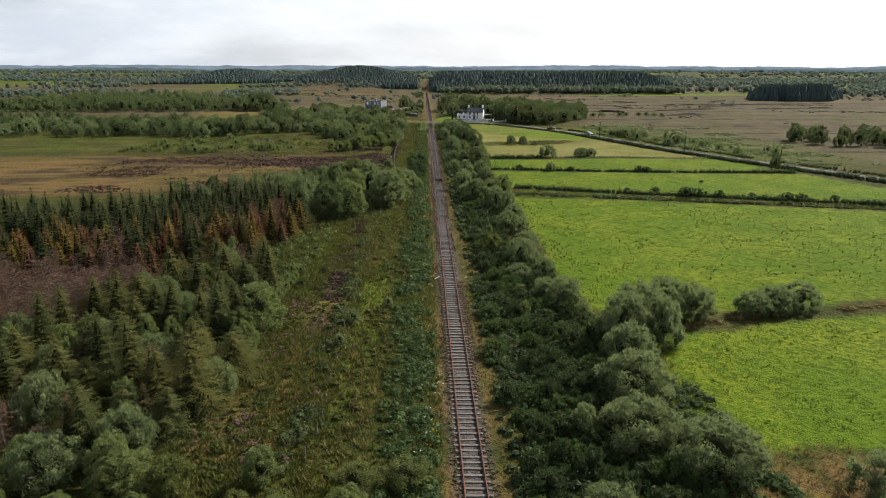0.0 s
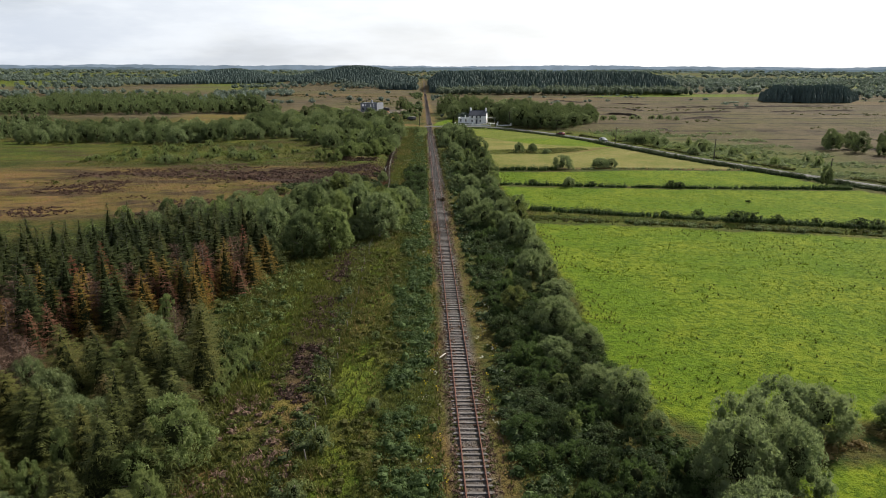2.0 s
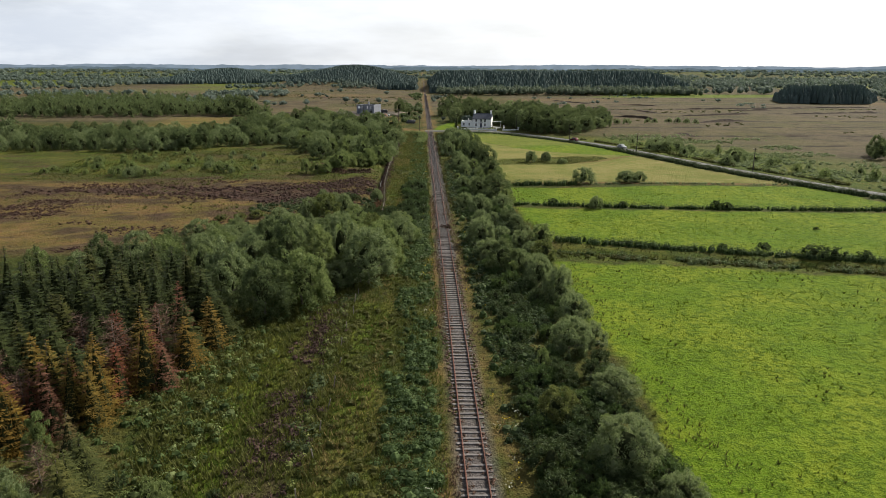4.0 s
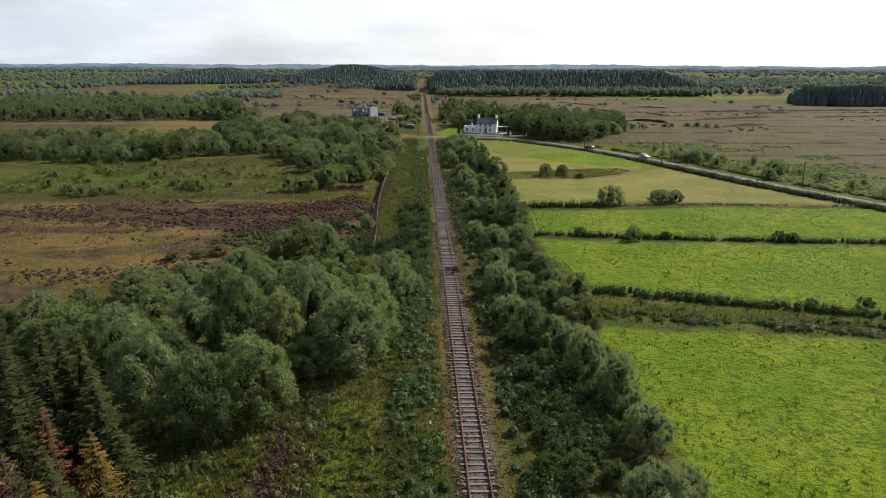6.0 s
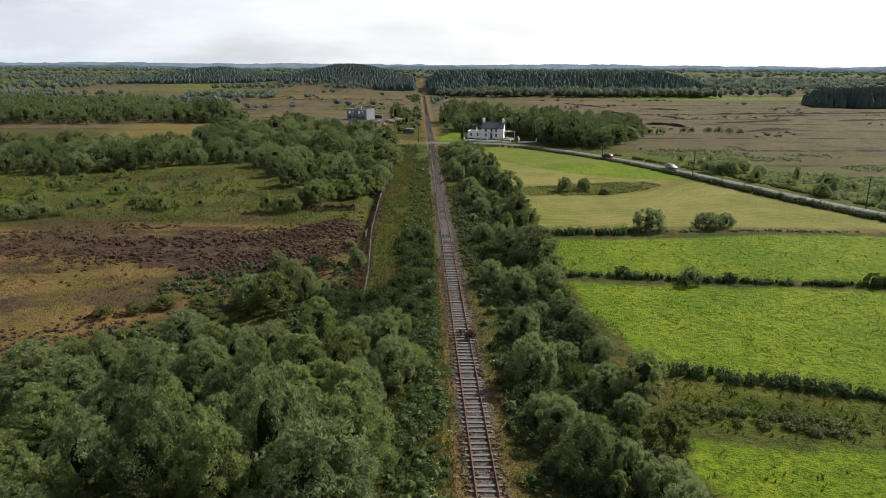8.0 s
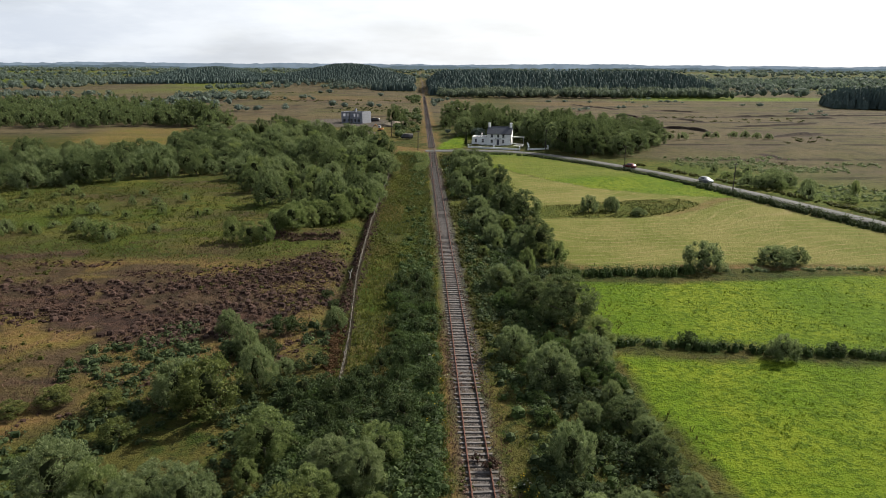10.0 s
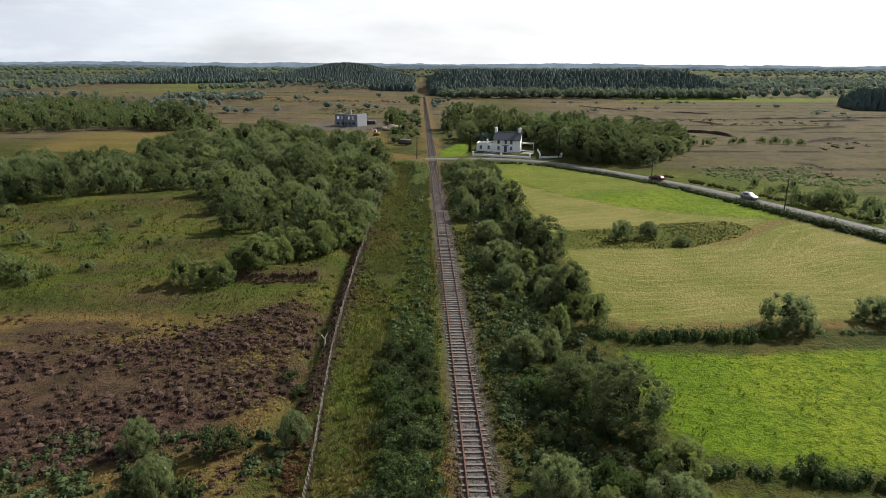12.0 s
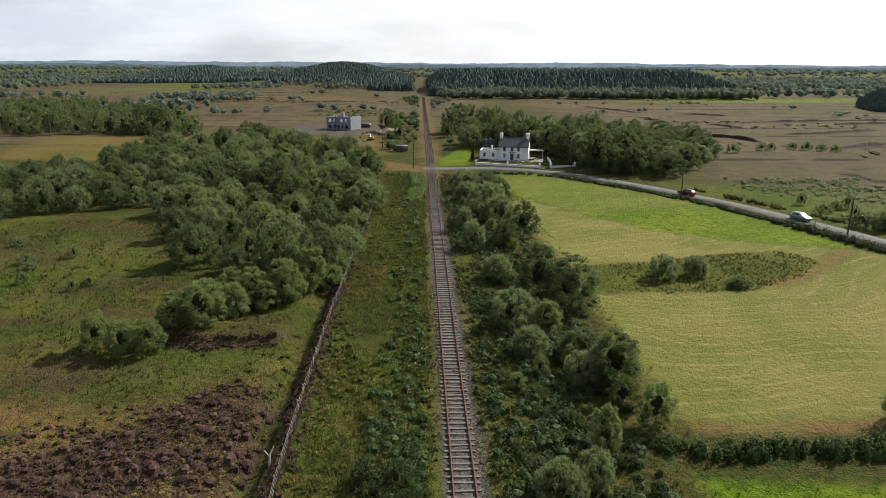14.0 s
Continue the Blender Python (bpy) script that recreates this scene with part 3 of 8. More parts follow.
def spruce_mesh(name, material, h, r, layers, gen, bare=0.1, droop=0.25, fronds=9, sprays=420, taper=0.8, side=3, fine=0.16):
    """Uneven whorls of feathery fronds round a stem: a thin spine each, with pointed side sprays, and loose needle tufts between."""
    pile = Pile()
    # dark inner cone: painted shade behind the fronds
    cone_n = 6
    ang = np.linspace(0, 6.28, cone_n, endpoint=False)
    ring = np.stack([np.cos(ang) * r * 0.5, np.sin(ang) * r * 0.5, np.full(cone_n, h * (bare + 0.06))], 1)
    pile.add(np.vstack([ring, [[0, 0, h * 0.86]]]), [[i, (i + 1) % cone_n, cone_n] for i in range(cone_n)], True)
    bulge = gen.uniform(0.7, 1.25, 12)
    up = np.array([0, 0, 1.0])
    for k in range(layers):
        u = k / (layers - 1)
        z0 = h * (bare + (0.96 - bare) * u)
        reach = r * (1 - u) ** taper + 0.14
        nf = max(4, int(fronds * (1 - 0.5 * u)))
        off = gen.uniform(0, 6.28)
        for i in range(nf):
            a = off + 6.28 * i / nf + gen.uniform(-0.4, 0.4)
            z = z0 + gen.uniform(-0.6, 0.6) * h / layers
            L = reach * gen.uniform(0.5, 1.2) * bulge[int(a * 1.9) % 12]
            d = unit(np.array([[math.cos(a), math.sin(a), -droop + gen.uniform(-0.15, 0.2)]]))[0]
            s = np.cross(d, up)
            root = np.array([0, 0, z]) + d * L * 0.12
            tip = np.array([0, 0, z + 0.10 * L]) + d * L
            pts, faces = [root + s * fine * 0.45, root - s * fine * 0.45, tip], [[0, 1, 2]]
            for q in np.linspace(0.3, 0.92, side):
                b = np.array([0, 0, z + 0.10 * L * q]) + d * L * q
                for way in (-1, 1):
                    ln = (0.42 * L * (1.15 - q) + 0.09) * gen.uniform(0.7, 1.3)
                    t = b + (d * 0.75 + s * way * 0.8 + up * gen.uniform(-0.35, 0.12)) * ln
                    w = d * fine * 0.55 * gen.uniform(0.7, 1.3)
                    m = len(pts)
                    pts += [b - w, b + w, t]
                    faces.append([m, m + 1, m + 2])
            pile.add(pts, faces)
    u = gen.random(sprays) ** 1.3
    a = gen.uniform(0, 6.28, sprays)
    rr = (r * (1 - u) ** taper + 0.06) * gen.uniform(0.35, 1.0, sprays) * bulge[(a * 1.9).astype(int) % 12]
    p = np.stack([np.cos(a) * rr, np.sin(a) * rr, h * (bare + (0.97 - bare) * u) - rr * droop + gen.normal(0, 0.08, sprays)], 1)
    d = np.stack([np.cos(a), np.sin(a), 0.5 + 0 * a], 1)
    pile.add(*leaf_quads(p, d, 0.05 + fine * 0.5 * (1 - u), gen, 0.4))
    return pile.mesh(name, material)


def dead_mesh(name, material, h, r, gen, n=130):
    """A bare conifer: thin twigs in whorls round a grey stem, with side twigs that haze its outline."""
    pile = Pile()
    z = h * gen.uniform(0.06, 1.0, n)
    a = gen.uniform(0, 6.28, n)
    L = r * (1.1 - z / h) ** 0.7 * gen.uniform(0.6, 1.2, n) + 0.15
    pts, faces = [], []
    for zi, ai, li in zip(z, a, L):
        d = np.array([math.cos(ai), math.sin(ai), gen.uniform(-0.2, 0.35)])
        root, tip = np.array([0, 0, zi]), np.array([0, 0, zi]) + d * li
        s = np.array([0, 0, 0.025])
        m = len(pts)
        pts += [root + s, root - s, tip]
        faces.append([m, m + 1, m + 2])
        for q in gen.uniform(0.25, 1.0, 6):
            b = root + d * li * q
            t = b + (d * 0.45 + gen.normal(0, 0.55, 3)) * (li * 0.32 + 0.12)
            m = len(pts)
            pts += [b, b + gen.normal(0, 0.028, 3), t]
            faces.append([m, m + 1, m + 2])
    pile.add(np.array(pts), faces)
    return pile.mesh(name, material)


def clump_pile(pile, cx, cy, cz, r, h, gen, n_leaves, leaf, spread=1.0):
    """Adds low leafy mounds: a dome each and leaf faces over it."""
    n = len(cx)
    seg = 6
    ang = np.linspace(0, 6.28, seg, endpoint=False)[None, :] + gen.uniform(0, 6, (n, 1))
    jr = gen.uniform(0.75, 1.1, (n, seg))
    jr = jr * 0.62
    lowr = np.stack([cx[:, None] + np.cos(ang) * r[:, None] * jr, cy[:, None] + np.sin(ang) * r[:, None] * jr, np.repeat(cz[:, None] - 0.1, seg, 1)], 2)
    upr = np.stack([cx[:, None] + np.cos(ang + 0.4) * r[:, None] * 0.72 * jr, cy[:, None] + np.sin(ang + 0.4) * r[:, None] * 0.72 * jr,
                    cz[:, None] + h[:, None] * gen.uniform(0.3, 0.5, (n, seg))], 2)
    top = np.stack([cx, cy, cz + h * 0.58], 1)[:, None, :]
    v = np.concatenate([lowr, upr, top], 1)
    f = []
    for i in range(seg):
        j = (i + 1) % seg
        f += [[i, j, seg + j], [i, seg + j, seg + i], [seg + i, seg + j, 2 * seg]]
    faces = (np.array(f)[None] + (np.arange(n) * (2 * seg + 1))[:, None, None]).reshape(-1, 3)
    pile.add(v.reshape(-1, 3), faces)
    d = unit(gen.normal(0, 1, (n * n_leaves, 3)))
    d[:, 2] = np.abs(d[:, 2])
    k = np.repeat(np.arange(n), n_leaves)
    g = gen.uniform(0.6, 1.2, (len(k), 1)) ** 0.7
    p = np.stack([cx[k], cy[k], cz[k]], 1) + d * np.stack([r[k], r[k], h[k]], 1) * g
    pile.add(*leaf_quads(p, d + [0, 0, 0.3], np.full(len(k), leaf) * gen.uniform(0.8, 1.2, len(k)), gen))


def tuft_mesh(name, material, px, py, pz, tall, gen, blades=5, wide=0.05, splay=0.5):
    """Upright tufts of grass, each of a few pointed blades."""
    n = len(px)
    k = np.repeat(np.arange(n), blades)
    a = gen.uniform(0, 6.28, len(k))
    base = np.stack([px[k], py[k], pz[k] - 0.05], 1) + np.stack([np.cos(a), np.sin(a), 0 * a], 1) * 0.08 * tall[k, None]
    s = np.stack([-np.sin(a), np.cos(a), 0 * a], 1) * (wide * tall[k] * 2)[:, None]
    tip = base + np.stack([np.cos(a) * splay, np.sin(a) * splay, np.ones(len(k))], 1) * (tall[k] * gen.uniform(0.6, 1.1, len(k)))[:, None]
    v = np.stack([base + s, base - s, tip], 1).reshape(-1, 3)
    return mesh_of(name, v, np.arange(len(v)).reshape(-1, 3), material)


def scatter(poly, gap, gen, tries=4000, limit=100000):
    """Places inside a polygon that keep a distance from one another."""
    xs, ys = [p[0] for p in poly], [p[1] for p in poly]
    px, py = gen.uniform(min(xs), max(xs), tries), gen.uniform(min(ys), max(ys), tries)
    ok = inside(px, py, poly, 0.01) > 0.5
    kept = []
    for x, y in zip(px[ok], py[ok]):
        if all((x - a) ** 2 + (y - b) ** 2 > gap * gap for a, b in kept):
            kept.append((x, y))
            if len(kept) >= limit:
                break
    return kept


# ---- the land: one sheet to the horizon ----


def axis(lo, hi, pitch, start, end, grow):
    mid = list(np.arange(lo, hi + pitch / 2, pitch))
    out, s = [], pitch
    v = mid[-1]
    while v < end:
        s *= grow
        v = min(v + s, end)
        out.append(v)
    left, s, v = [], pitch, mid[0]
    while v > start:
        s *= grow
        v = max(v - s, start)
        left.append(v)
    return np.array(left[::-1] + mid + out)


def make_ground():
    xs, ys = axis(-62, 100, 1.0, -4600, 4600, 1.10), axis(30, 378, 1.0, -400, 4850, 1.065)
    X, Y = np.meshgrid(xs, ys)
    x, y = X.ravel(), Y.ravel()
    z = height(x, y)
    nx, ny = len(xs), len(ys)
    i = (np.arange(ny - 1)[:, None] * nx + np.arange(nx - 1)[None, :]).ravel()
    faces = np.stack([i, i + 1, i + nx + 1, i + nx], 1)
    me = mesh_of("ground", np.stack([x, y, z], 1), faces, LAND, True)
    wob = 1.6 * (value_noise(x * 0.35, y * 0.35, 11) - 0.5) + 0.8 * (value_noise(x * 1.1, y * 1.1, 12) - 0.5)
    X2, Y2 = x + wob, y + wob * 0.8
    X2 = X2 + 1.8 * (1 - step(22, 34, X2)) * step(8, 12, X2)
    lush = np.zeros(len(x))
    for poly in (FIELD_ROUND, FIELD_BIG, FIELD_THIRD, FIELD_FOURTH, FIELD_TOP, LAWN):
        lush = np.maximum(lush, inside(X2, Y2, poly, 0.8))
    for poly in (FAR_GREEN, FAR_PASTURE):
        lush = np.maximum(lush, 0.8 * inside(x, y, poly, 4))
    hay = inside(X2, Y2, FIELD_HAY, 0.8) * (1 - inside(X2, Y2, RUSH_ISLAND, 0.8))
    lush = np.maximum(lush, 0.23 * inside(X2, Y2, GREEN_LEFT, 3) * (0.15 + 0.85 * step(0.3, 0.6, value_noise(x * 0.1, y * 0.15, 23))))
    topf = inside(X2, Y2, FIELD_TOP, 0.8)
    hay = np.maximum(hay, 0.38 * topf * step(0.3, 0.65, value_noise(x * 0.06, y * 0.05, 35) + 0.25 * step(305, 335, y) - 0.1))
    lush = np.maximum(lush, 0.3 * inside(x, y, [(18, 152), (45, 146.5), (98, 133.5), (118, 129), (118, 134), (98, 139), (49, 153), (20, 162)], 1.0))
    lush = lush * (1 - 0.5 * hay)
    heath = np.maximum(inside(X2 + 2 * wob, Y2 + 1.5 * wob, HEATH, 2.0) * (0.8 + 0.2 * step(0.3, 0.55, value_noise(x * 0.12, y * 0.25, 19))), inside(X2, Y2, PEAT_STRIP, 0.8))
    heath = np.maximum(heath, 0.7 * (1 - step(0.4, 1.0, np.abs(x + 14.0))) * step(205, 212, y) * (1 - step(300, 315, y)))
    heath = np.maximum(heath, 0.6 * inside(X2, Y2, [(-18.5, 80), (-13.8, 80), (-14, 108), (-14, 132), (-16.5, 132), (-17.5, 108)], 1.2) * step(0.4, 0.65, value_noise(x * 0.3, y * 0.15, 21)))
    lush = np.maximum(lush, 0.20 * inside(X2, Y2, [(-12.5, 205), (-3.5, 205), (-3.5, 340), (-12.5, 318)], 0.8) * step(0.3, 0.6, value_noise(x * 0.22, y * 0.12, 44)))
    path = np.maximum(inside(X2, Y2, [(-22, 82), (-18.5, 82), (-18, 108), (-15.5, 136), (-20, 136), (-23, 108)], 1.2), inside(X2, Y2, [(-12.6, 40), (-8.8, 40), (-7.8, 145), (-12.4, 138)], 1.0))
    lush = np.maximum(lush, 0.46 * path * step(0.2, 0.55, value_noise(x * 0.3, y * 0.2, 24)))
    plain_bog = np.maximum(step(45, 75, np.abs(x)) * step(385, 430, y), step(440, 520, y))
    plain_bog = np.maximum(plain_bog, step(8, 45, x - np.interp(y, [p[1] for p in ROAD[:5:-1]], [p[0] for p in ROAD[:5:-1]])) * step(30, 60, x) * step(150, 200, y))
    drains = np.zeros(len(x))
    # the line from (109, 447) paints the bushes' shadow as dark ground
    for line in ([(152, 453), (168, 456), (205, 472)], [(141, 506), (148, 478)], [(144, 404), (175, 418)], [(109, 447), (123, 441), (126, 423)], [(207, 503), (238, 510)], [(120, 549), (123, 510)], [(112, 645), (132, 586)], [(155, 574), (178, 560)], [(113, 351), (115, 343)], [(70, 560), (220, 590)], [(180, 520), (330, 540)],
                 [(-40, 600), (-190, 620)], [(-60, 700), (-220, 690)], [(-30, 545), (-110, 552)], [(-59, 185), (-50, 188), (-40, 187)], [(-37, 243), (-52, 240)], [(-59, 233), (-80, 229)]):
        drains = np.maximum(drains, 1 - step(0.5, 2.6, along(line, x + 2 * wob, y + wob)))
    heath = np.maximum(heath, 0.9 * drains)
    bank = inside(x, y, [(18, 152), (45, 146.5), (98, 133.5), (118, 129), (118, 134), (98, 139), (49, 153), (20, 162)], 1.0)
    heath = np.maximum(heath, 0.2 * bank * step(0.3, 0.7, value_noise(x * 0.3, y * 0.5, 29)))
    heath = np.maximum(heath, 0.75 * inside(X2, Y2, DRY_A, 4) * step(0.48, 0.62, value_noise(x * 0.07, y * 0.14, 36) * 0.6 + value_noise(x * 0.3, y * 0.5, 37) * 0.4) * (x < -15))
    heath = np.maximum(heath, 0.6 * inside(X2, Y2, GREEN_LEFT, 3) * step(0.60, 0.72, value_noise(x * 0.09, y * 0.2, 39) * 0.65 + value_noise(x * 0.4, y * 0.6, 40) * 0.35))
    brown = inside(X2, Y2, [(-57, 254), (-46, 255), (-44, 262), (-54, 265)], 2.0) * 0.6
    heath = np.maximum(heath, brown)
    far_rough = step(700, 1500, y) * step(0.45, 0.62, value_noise(x * 0.004, y * 0.003, 30))
    plain_bog *= 1 - 0.6 * far_rough
    plain_bog *= 1 - 0.85 * step(1000, 1300, y)
    lush = np.maximum(lush, 0.42 * step(760, 1000, y) * step(0.50, 0.58, value_noise(x * 0.007, y * 0.006, 33)) * (np.abs(x + 60) > 150))
    near_lane = x - np.interp(y, [p[1] for p in ROAD[:5:-1]], [p[0] for p in ROAD[:5:-1]])
    plain_bog *= 1 - 0.7 * (1 - step(22, 48, near_lane + 30 * (value_noise(x * 0.04, y * 0.04, 34) - 0.5))) * step(0, 6, near_lane)
    lush = np.maximum(lush, 0.34 * step(1, 6, near_lane) * (1 - step(20, 66, near_lane + 16 * (value_noise(x * 0.06, y * 0.06, 45) - 0.5))) * step(190, 230, y) * (1 - step(330, 345, y)))
    dry = np.maximum(0.9 * inside(X2, Y2, DRY_A, 3) * (1 - heath), 0.95 * inside(X2, Y2, DRY_B, 5))
    dry = dry * (0.55 + 0.45 * step(0.3, 0.6, value_noise(x * 0.07, y * 0.1, 17)))
    edge_dry = inside(X2, Y2, FIELD_HAY, 3) * (1 - hay) * 0.7 * (1 - inside(X2, Y2, RUSH_ISLAND, 1) * 0.7)
    edge_dry = np.maximum(edge_dry, 0.85 * (1 - step(0.8, 2.6, along([(46, 260), (56, 267), (63, 274), (67, 277)], x + wob, y + wob))))
    edge_dry = np.maximum(edge_dry, 0.8 * (1 - step(0.5, 1.6, along([(20, 223.5), (38, 223.6), (62, 222.6), (92, 219.6)], x + wob, y + wob))))
    lush = np.maximum(lush, 0.14 * inside(X2, Y2, DRY_B, 5))
    lush = np.maximum(lush, 0.3 * inside(X2, Y2, RUSH_ISLAND, 1.0))
    hay = hay * (1 - 0.8 * edge_dry)
    far_dry = step(0.66, 0.8, value_noise(x * 0.008, y * 0.02, 41)) * step(450, 600, y) * 0.4 * (1 - step(700, 1000, y))
    verge = (1 - step(2.2, 4.2, np.abs(x))) * step(0.3, 0.7, value_noise(x * 0.8, y * 0.25, 13)) * 0.8
    verge *= np.where(x > 0, 0.5, 0.8) * (1 - 0.75 * step(196, 216, y) * (1 - step(330, 350, y)))
    lush = np.maximum(lush, 0.24 * (1 - step(3.0, 6.5, np.abs(x + 0.5))) * step(196, 216, y) * (1 - step(340, 352, y)) * step(0.25, 0.6, value_noise(x * 0.5, y * 0.3, 43)))
    verge = np.maximum(verge, 0.75 * (1 - step(2.5, 5.0, np.abs(x) + wob)) * step(362, 375, y) * step(0.3, 0.6, value_noise(x * 0.4, y * 0.08, 38)))
    verge = np.maximum(verge, 0.8 * inside(X2, Y2, [(-2, 352), (2.5, 352), (3, 364), (-3, 364), (-14, 372), (-13, 358)], 1.5))
    bracken = 0.75 * inside(X2, Y2, [(-22, 44), (-14, 44), (-13.5, 76), (-15, 84), (-20, 84), (-23, 70)], 1.5) * step(0.25, 0.55, value_noise(x * 0.25, y * 0.25, 26))
    corner = 0.8 * inside(X2, Y2, [(17, 36), (40, 36), (40, 43), (27, 43.5), (23, 46), (20.5, 52), (21, 60), (24, 69), (21, 72), (17, 62)], 1.0) * step(0.2, 0.5, value_noise(x * 0.5, y * 0.5, 27))
    dry = np.maximum.reduce([dry, bracken, corner])
    dry = np.clip(np.maximum.reduce([dry, edge_dry, far_dry, verge]), 0, 1) * (1 - lush)
    wob2 = 0.5 * (value_noise(x * 0.6, y * 0.2, 50) - 0.5)
    gravel = 1 - step(0.85, 1.3, np.abs(x) + wob2)
    shoulder = (1 - step(1.45, 2.05, x + wob2)) * step(0.5, 1.0, x) * step(183, 196, y) * (1 - step(300, 330, y))
    yard = inside(x, y, [(-60, 452), (-24, 446), (-20, 492), (-60, 500)], 5) * 0.8
    gravel = np.maximum.reduce([gravel * (1 - 0.4 * step(300, 340, y)), shoulder, yard, 1 - step(1.6, 2.6, along(DRIVE, x, y))])
    for name, cols in (("cover_a", (lush, hay, heath)), ("cover_b", (plain_bog, dry, gravel))):
        layer = me.color_attributes.new(name, "FLOAT_COLOR", "POINT")
        layer.data.foreach_set("color", np.stack([*cols, np.ones(len(x))], 1).astype(np.float32).ravel())
    return tagged(new("ground", me), "flat Irish bog and pasture with rough grass", "ground", kind="structure")


make_ground()


def make_road():
    """A narrow asphalt lane with worn edges, crossing the line."""
    pts, dens = [], []
    for (ax, ay), (bx, by) in zip(ROAD, ROAD[1:]):
        k = max(2, int(math.hypot(bx - ax, by - ay) / 1.5))
        pts += [(ax + (bx - ax) * i / k, ay + (by - ay) * i / k) for i in range(k)]
    p = np.array(pts)
    for _ in range(12):
        p[1:-1] = (p[:-2] + 2 * p[1:-1] + p[2:]) / 4
    d = np.gradient(p, axis=0)
    nrm = unit(np.stack([-d[:, 1], d[:, 0]], 1))
    verts, faces = [], []
    for k, off in enumerate((-2.15, -1.9, 0, 1.9, 2.15)):
        jit = 0.2 * (value_noise(np.arange(len(p)) * 0.4, np.full(len(p), k), 60) - 0.5) if k in (0, 4) else 0
        q = p + nrm * (off + jit * np.ones(len(p)))[:, None]
        zz = height(q[:, 0], q[:, 1])
        zz = np.convolve(np.pad(zz, 4, mode="edge"), np.ones(9) / 9, "valid") + (0.05, 0.10, 0.13, 0.10, 0.05)[k] - (0.14 if k in (0, 4) else 0)
        verts.append(np.column_stack([q, zz]))
    n = len(p)
    verts = np.concatenate(verts)
    for k in range(4):
        for i in range(n - 1):
            faces.append([k * n + i, k * n + i + 1, (k + 1) * n + i + 1, (k + 1) * n + i])
    me = mesh_of("road", verts, faces, ASPHALT, True)
    return tagged(new("road", me), "narrow grey asphalt country lane crossing the railway", "road", kind="structure"), p


road_ob, ROAD_LINE = make_road()

# ---- the railway ----


def rise(y):
    return 1.3 * step(322, 372, y)


def make_track():
    track = tagged(new("railway_track"), "disused single railway track with rusty rails on weathered timber sleepers", "railway track", kind="structure")
    prof = [(-0.07, -0.15), (0.07, -0.15), (0.07, -0.135), (0.012, -0.115), (0.012, -0.045), (0.036, -0.032), (0.036, 0.0), (-0.036, 0.0), (-0.036, -0.032), (-0.012, -0.045), (-0.012, -0.115), (-0.07, -0.135)]
    ys = np.concatenate([np.arange(-30, 420, 4.0), np.arange(420, 1061, 20.0)])
    n = len(prof)
    for side in (-0.81, 0.81):
        wob = 0.03 * (value_noise(ys * 0.05, ys * 0, 70) - 0.5) * 2
        dip = 0.02 * (value_noise(ys * 0.09, ys * 0 + side, 71) - 0.5) * 2
        verts = [(side + px + a, y, pz + float(rise(y)) + d) for y, a, d in zip(ys, wob, dip) for px, pz in prof]
        faces = [[k * n + i, k * n + (i + 1) % n, (k + 1) * n + (i + 1) % n, (k + 1) * n + i] for k in range(len(ys) - 1) for i in range(n)]
        part("rail", mesh_of("rail", verts, faces), RUST, track, "rusty steel rail")
    shapes = []
    for k in range(5):
        bm = bmesh.new()
        box(bm, -1.22, 1.22, -0.125, 0.125, -0.14, 0.0)
        bmesh.ops.bevel(bm, geom=bm.edges[:], offset=0.018, segments=1, affect="EDGES")
        for v in bm.verts:
            v.co += Vector((rng.uniform(-0.08, 0.08) if abs(v.co.x) > 1.1 else 0, rng.uniform(-0.014, 0.014), rng.uniform(-0.02, 0.006)))
        me = bpy.data.meshes.new("sleeper")
        bm.to_mesh(me)
        bm.free()
        me.materials.append(TIMBER)
        shapes.append(me)
    y, count, rest = 31.0, 0, Pile()
    while y < 357:
        me = shapes[rng.integers(0, 5)]
        m = pose(rng.normal(0, 0.06), y + rng.normal(0, 0.05), float(rise(y)) - 0.145 + rng.normal(0, 0.008), 0, 0, rng.normal(0, 1.4))
        if count < 300:
            ob = new("sleeper", me)
            ob.parent, ob.matrix_basis = track, m
        else:
            rest.add([m @ v.co for v in me.vertices], [list(p.vertices) for p in me.polygons if len(p.vertices) == 4] or [[0, 1, 2]])
        count += 1
        y += 0.82 * (1.7 if rng.random() < 0.05 else rng.uniform(0.94, 1.06))
    y = 366.0
    while y < 900:
        m = pose(0, y, float(rise(y)) - 0.145)
        me = shapes[0]
        rest.add([m @ v.co for v in me.vertices], [list(p.vertices) for p in me.polygons if len(p.vertices) == 4])
        y += 0.82 if y < 500 else 1.64
    tagged(part("far_sleepers", rest.mesh("far_sleepers", TIMBER), None, track), kind="stuff")


make_track()


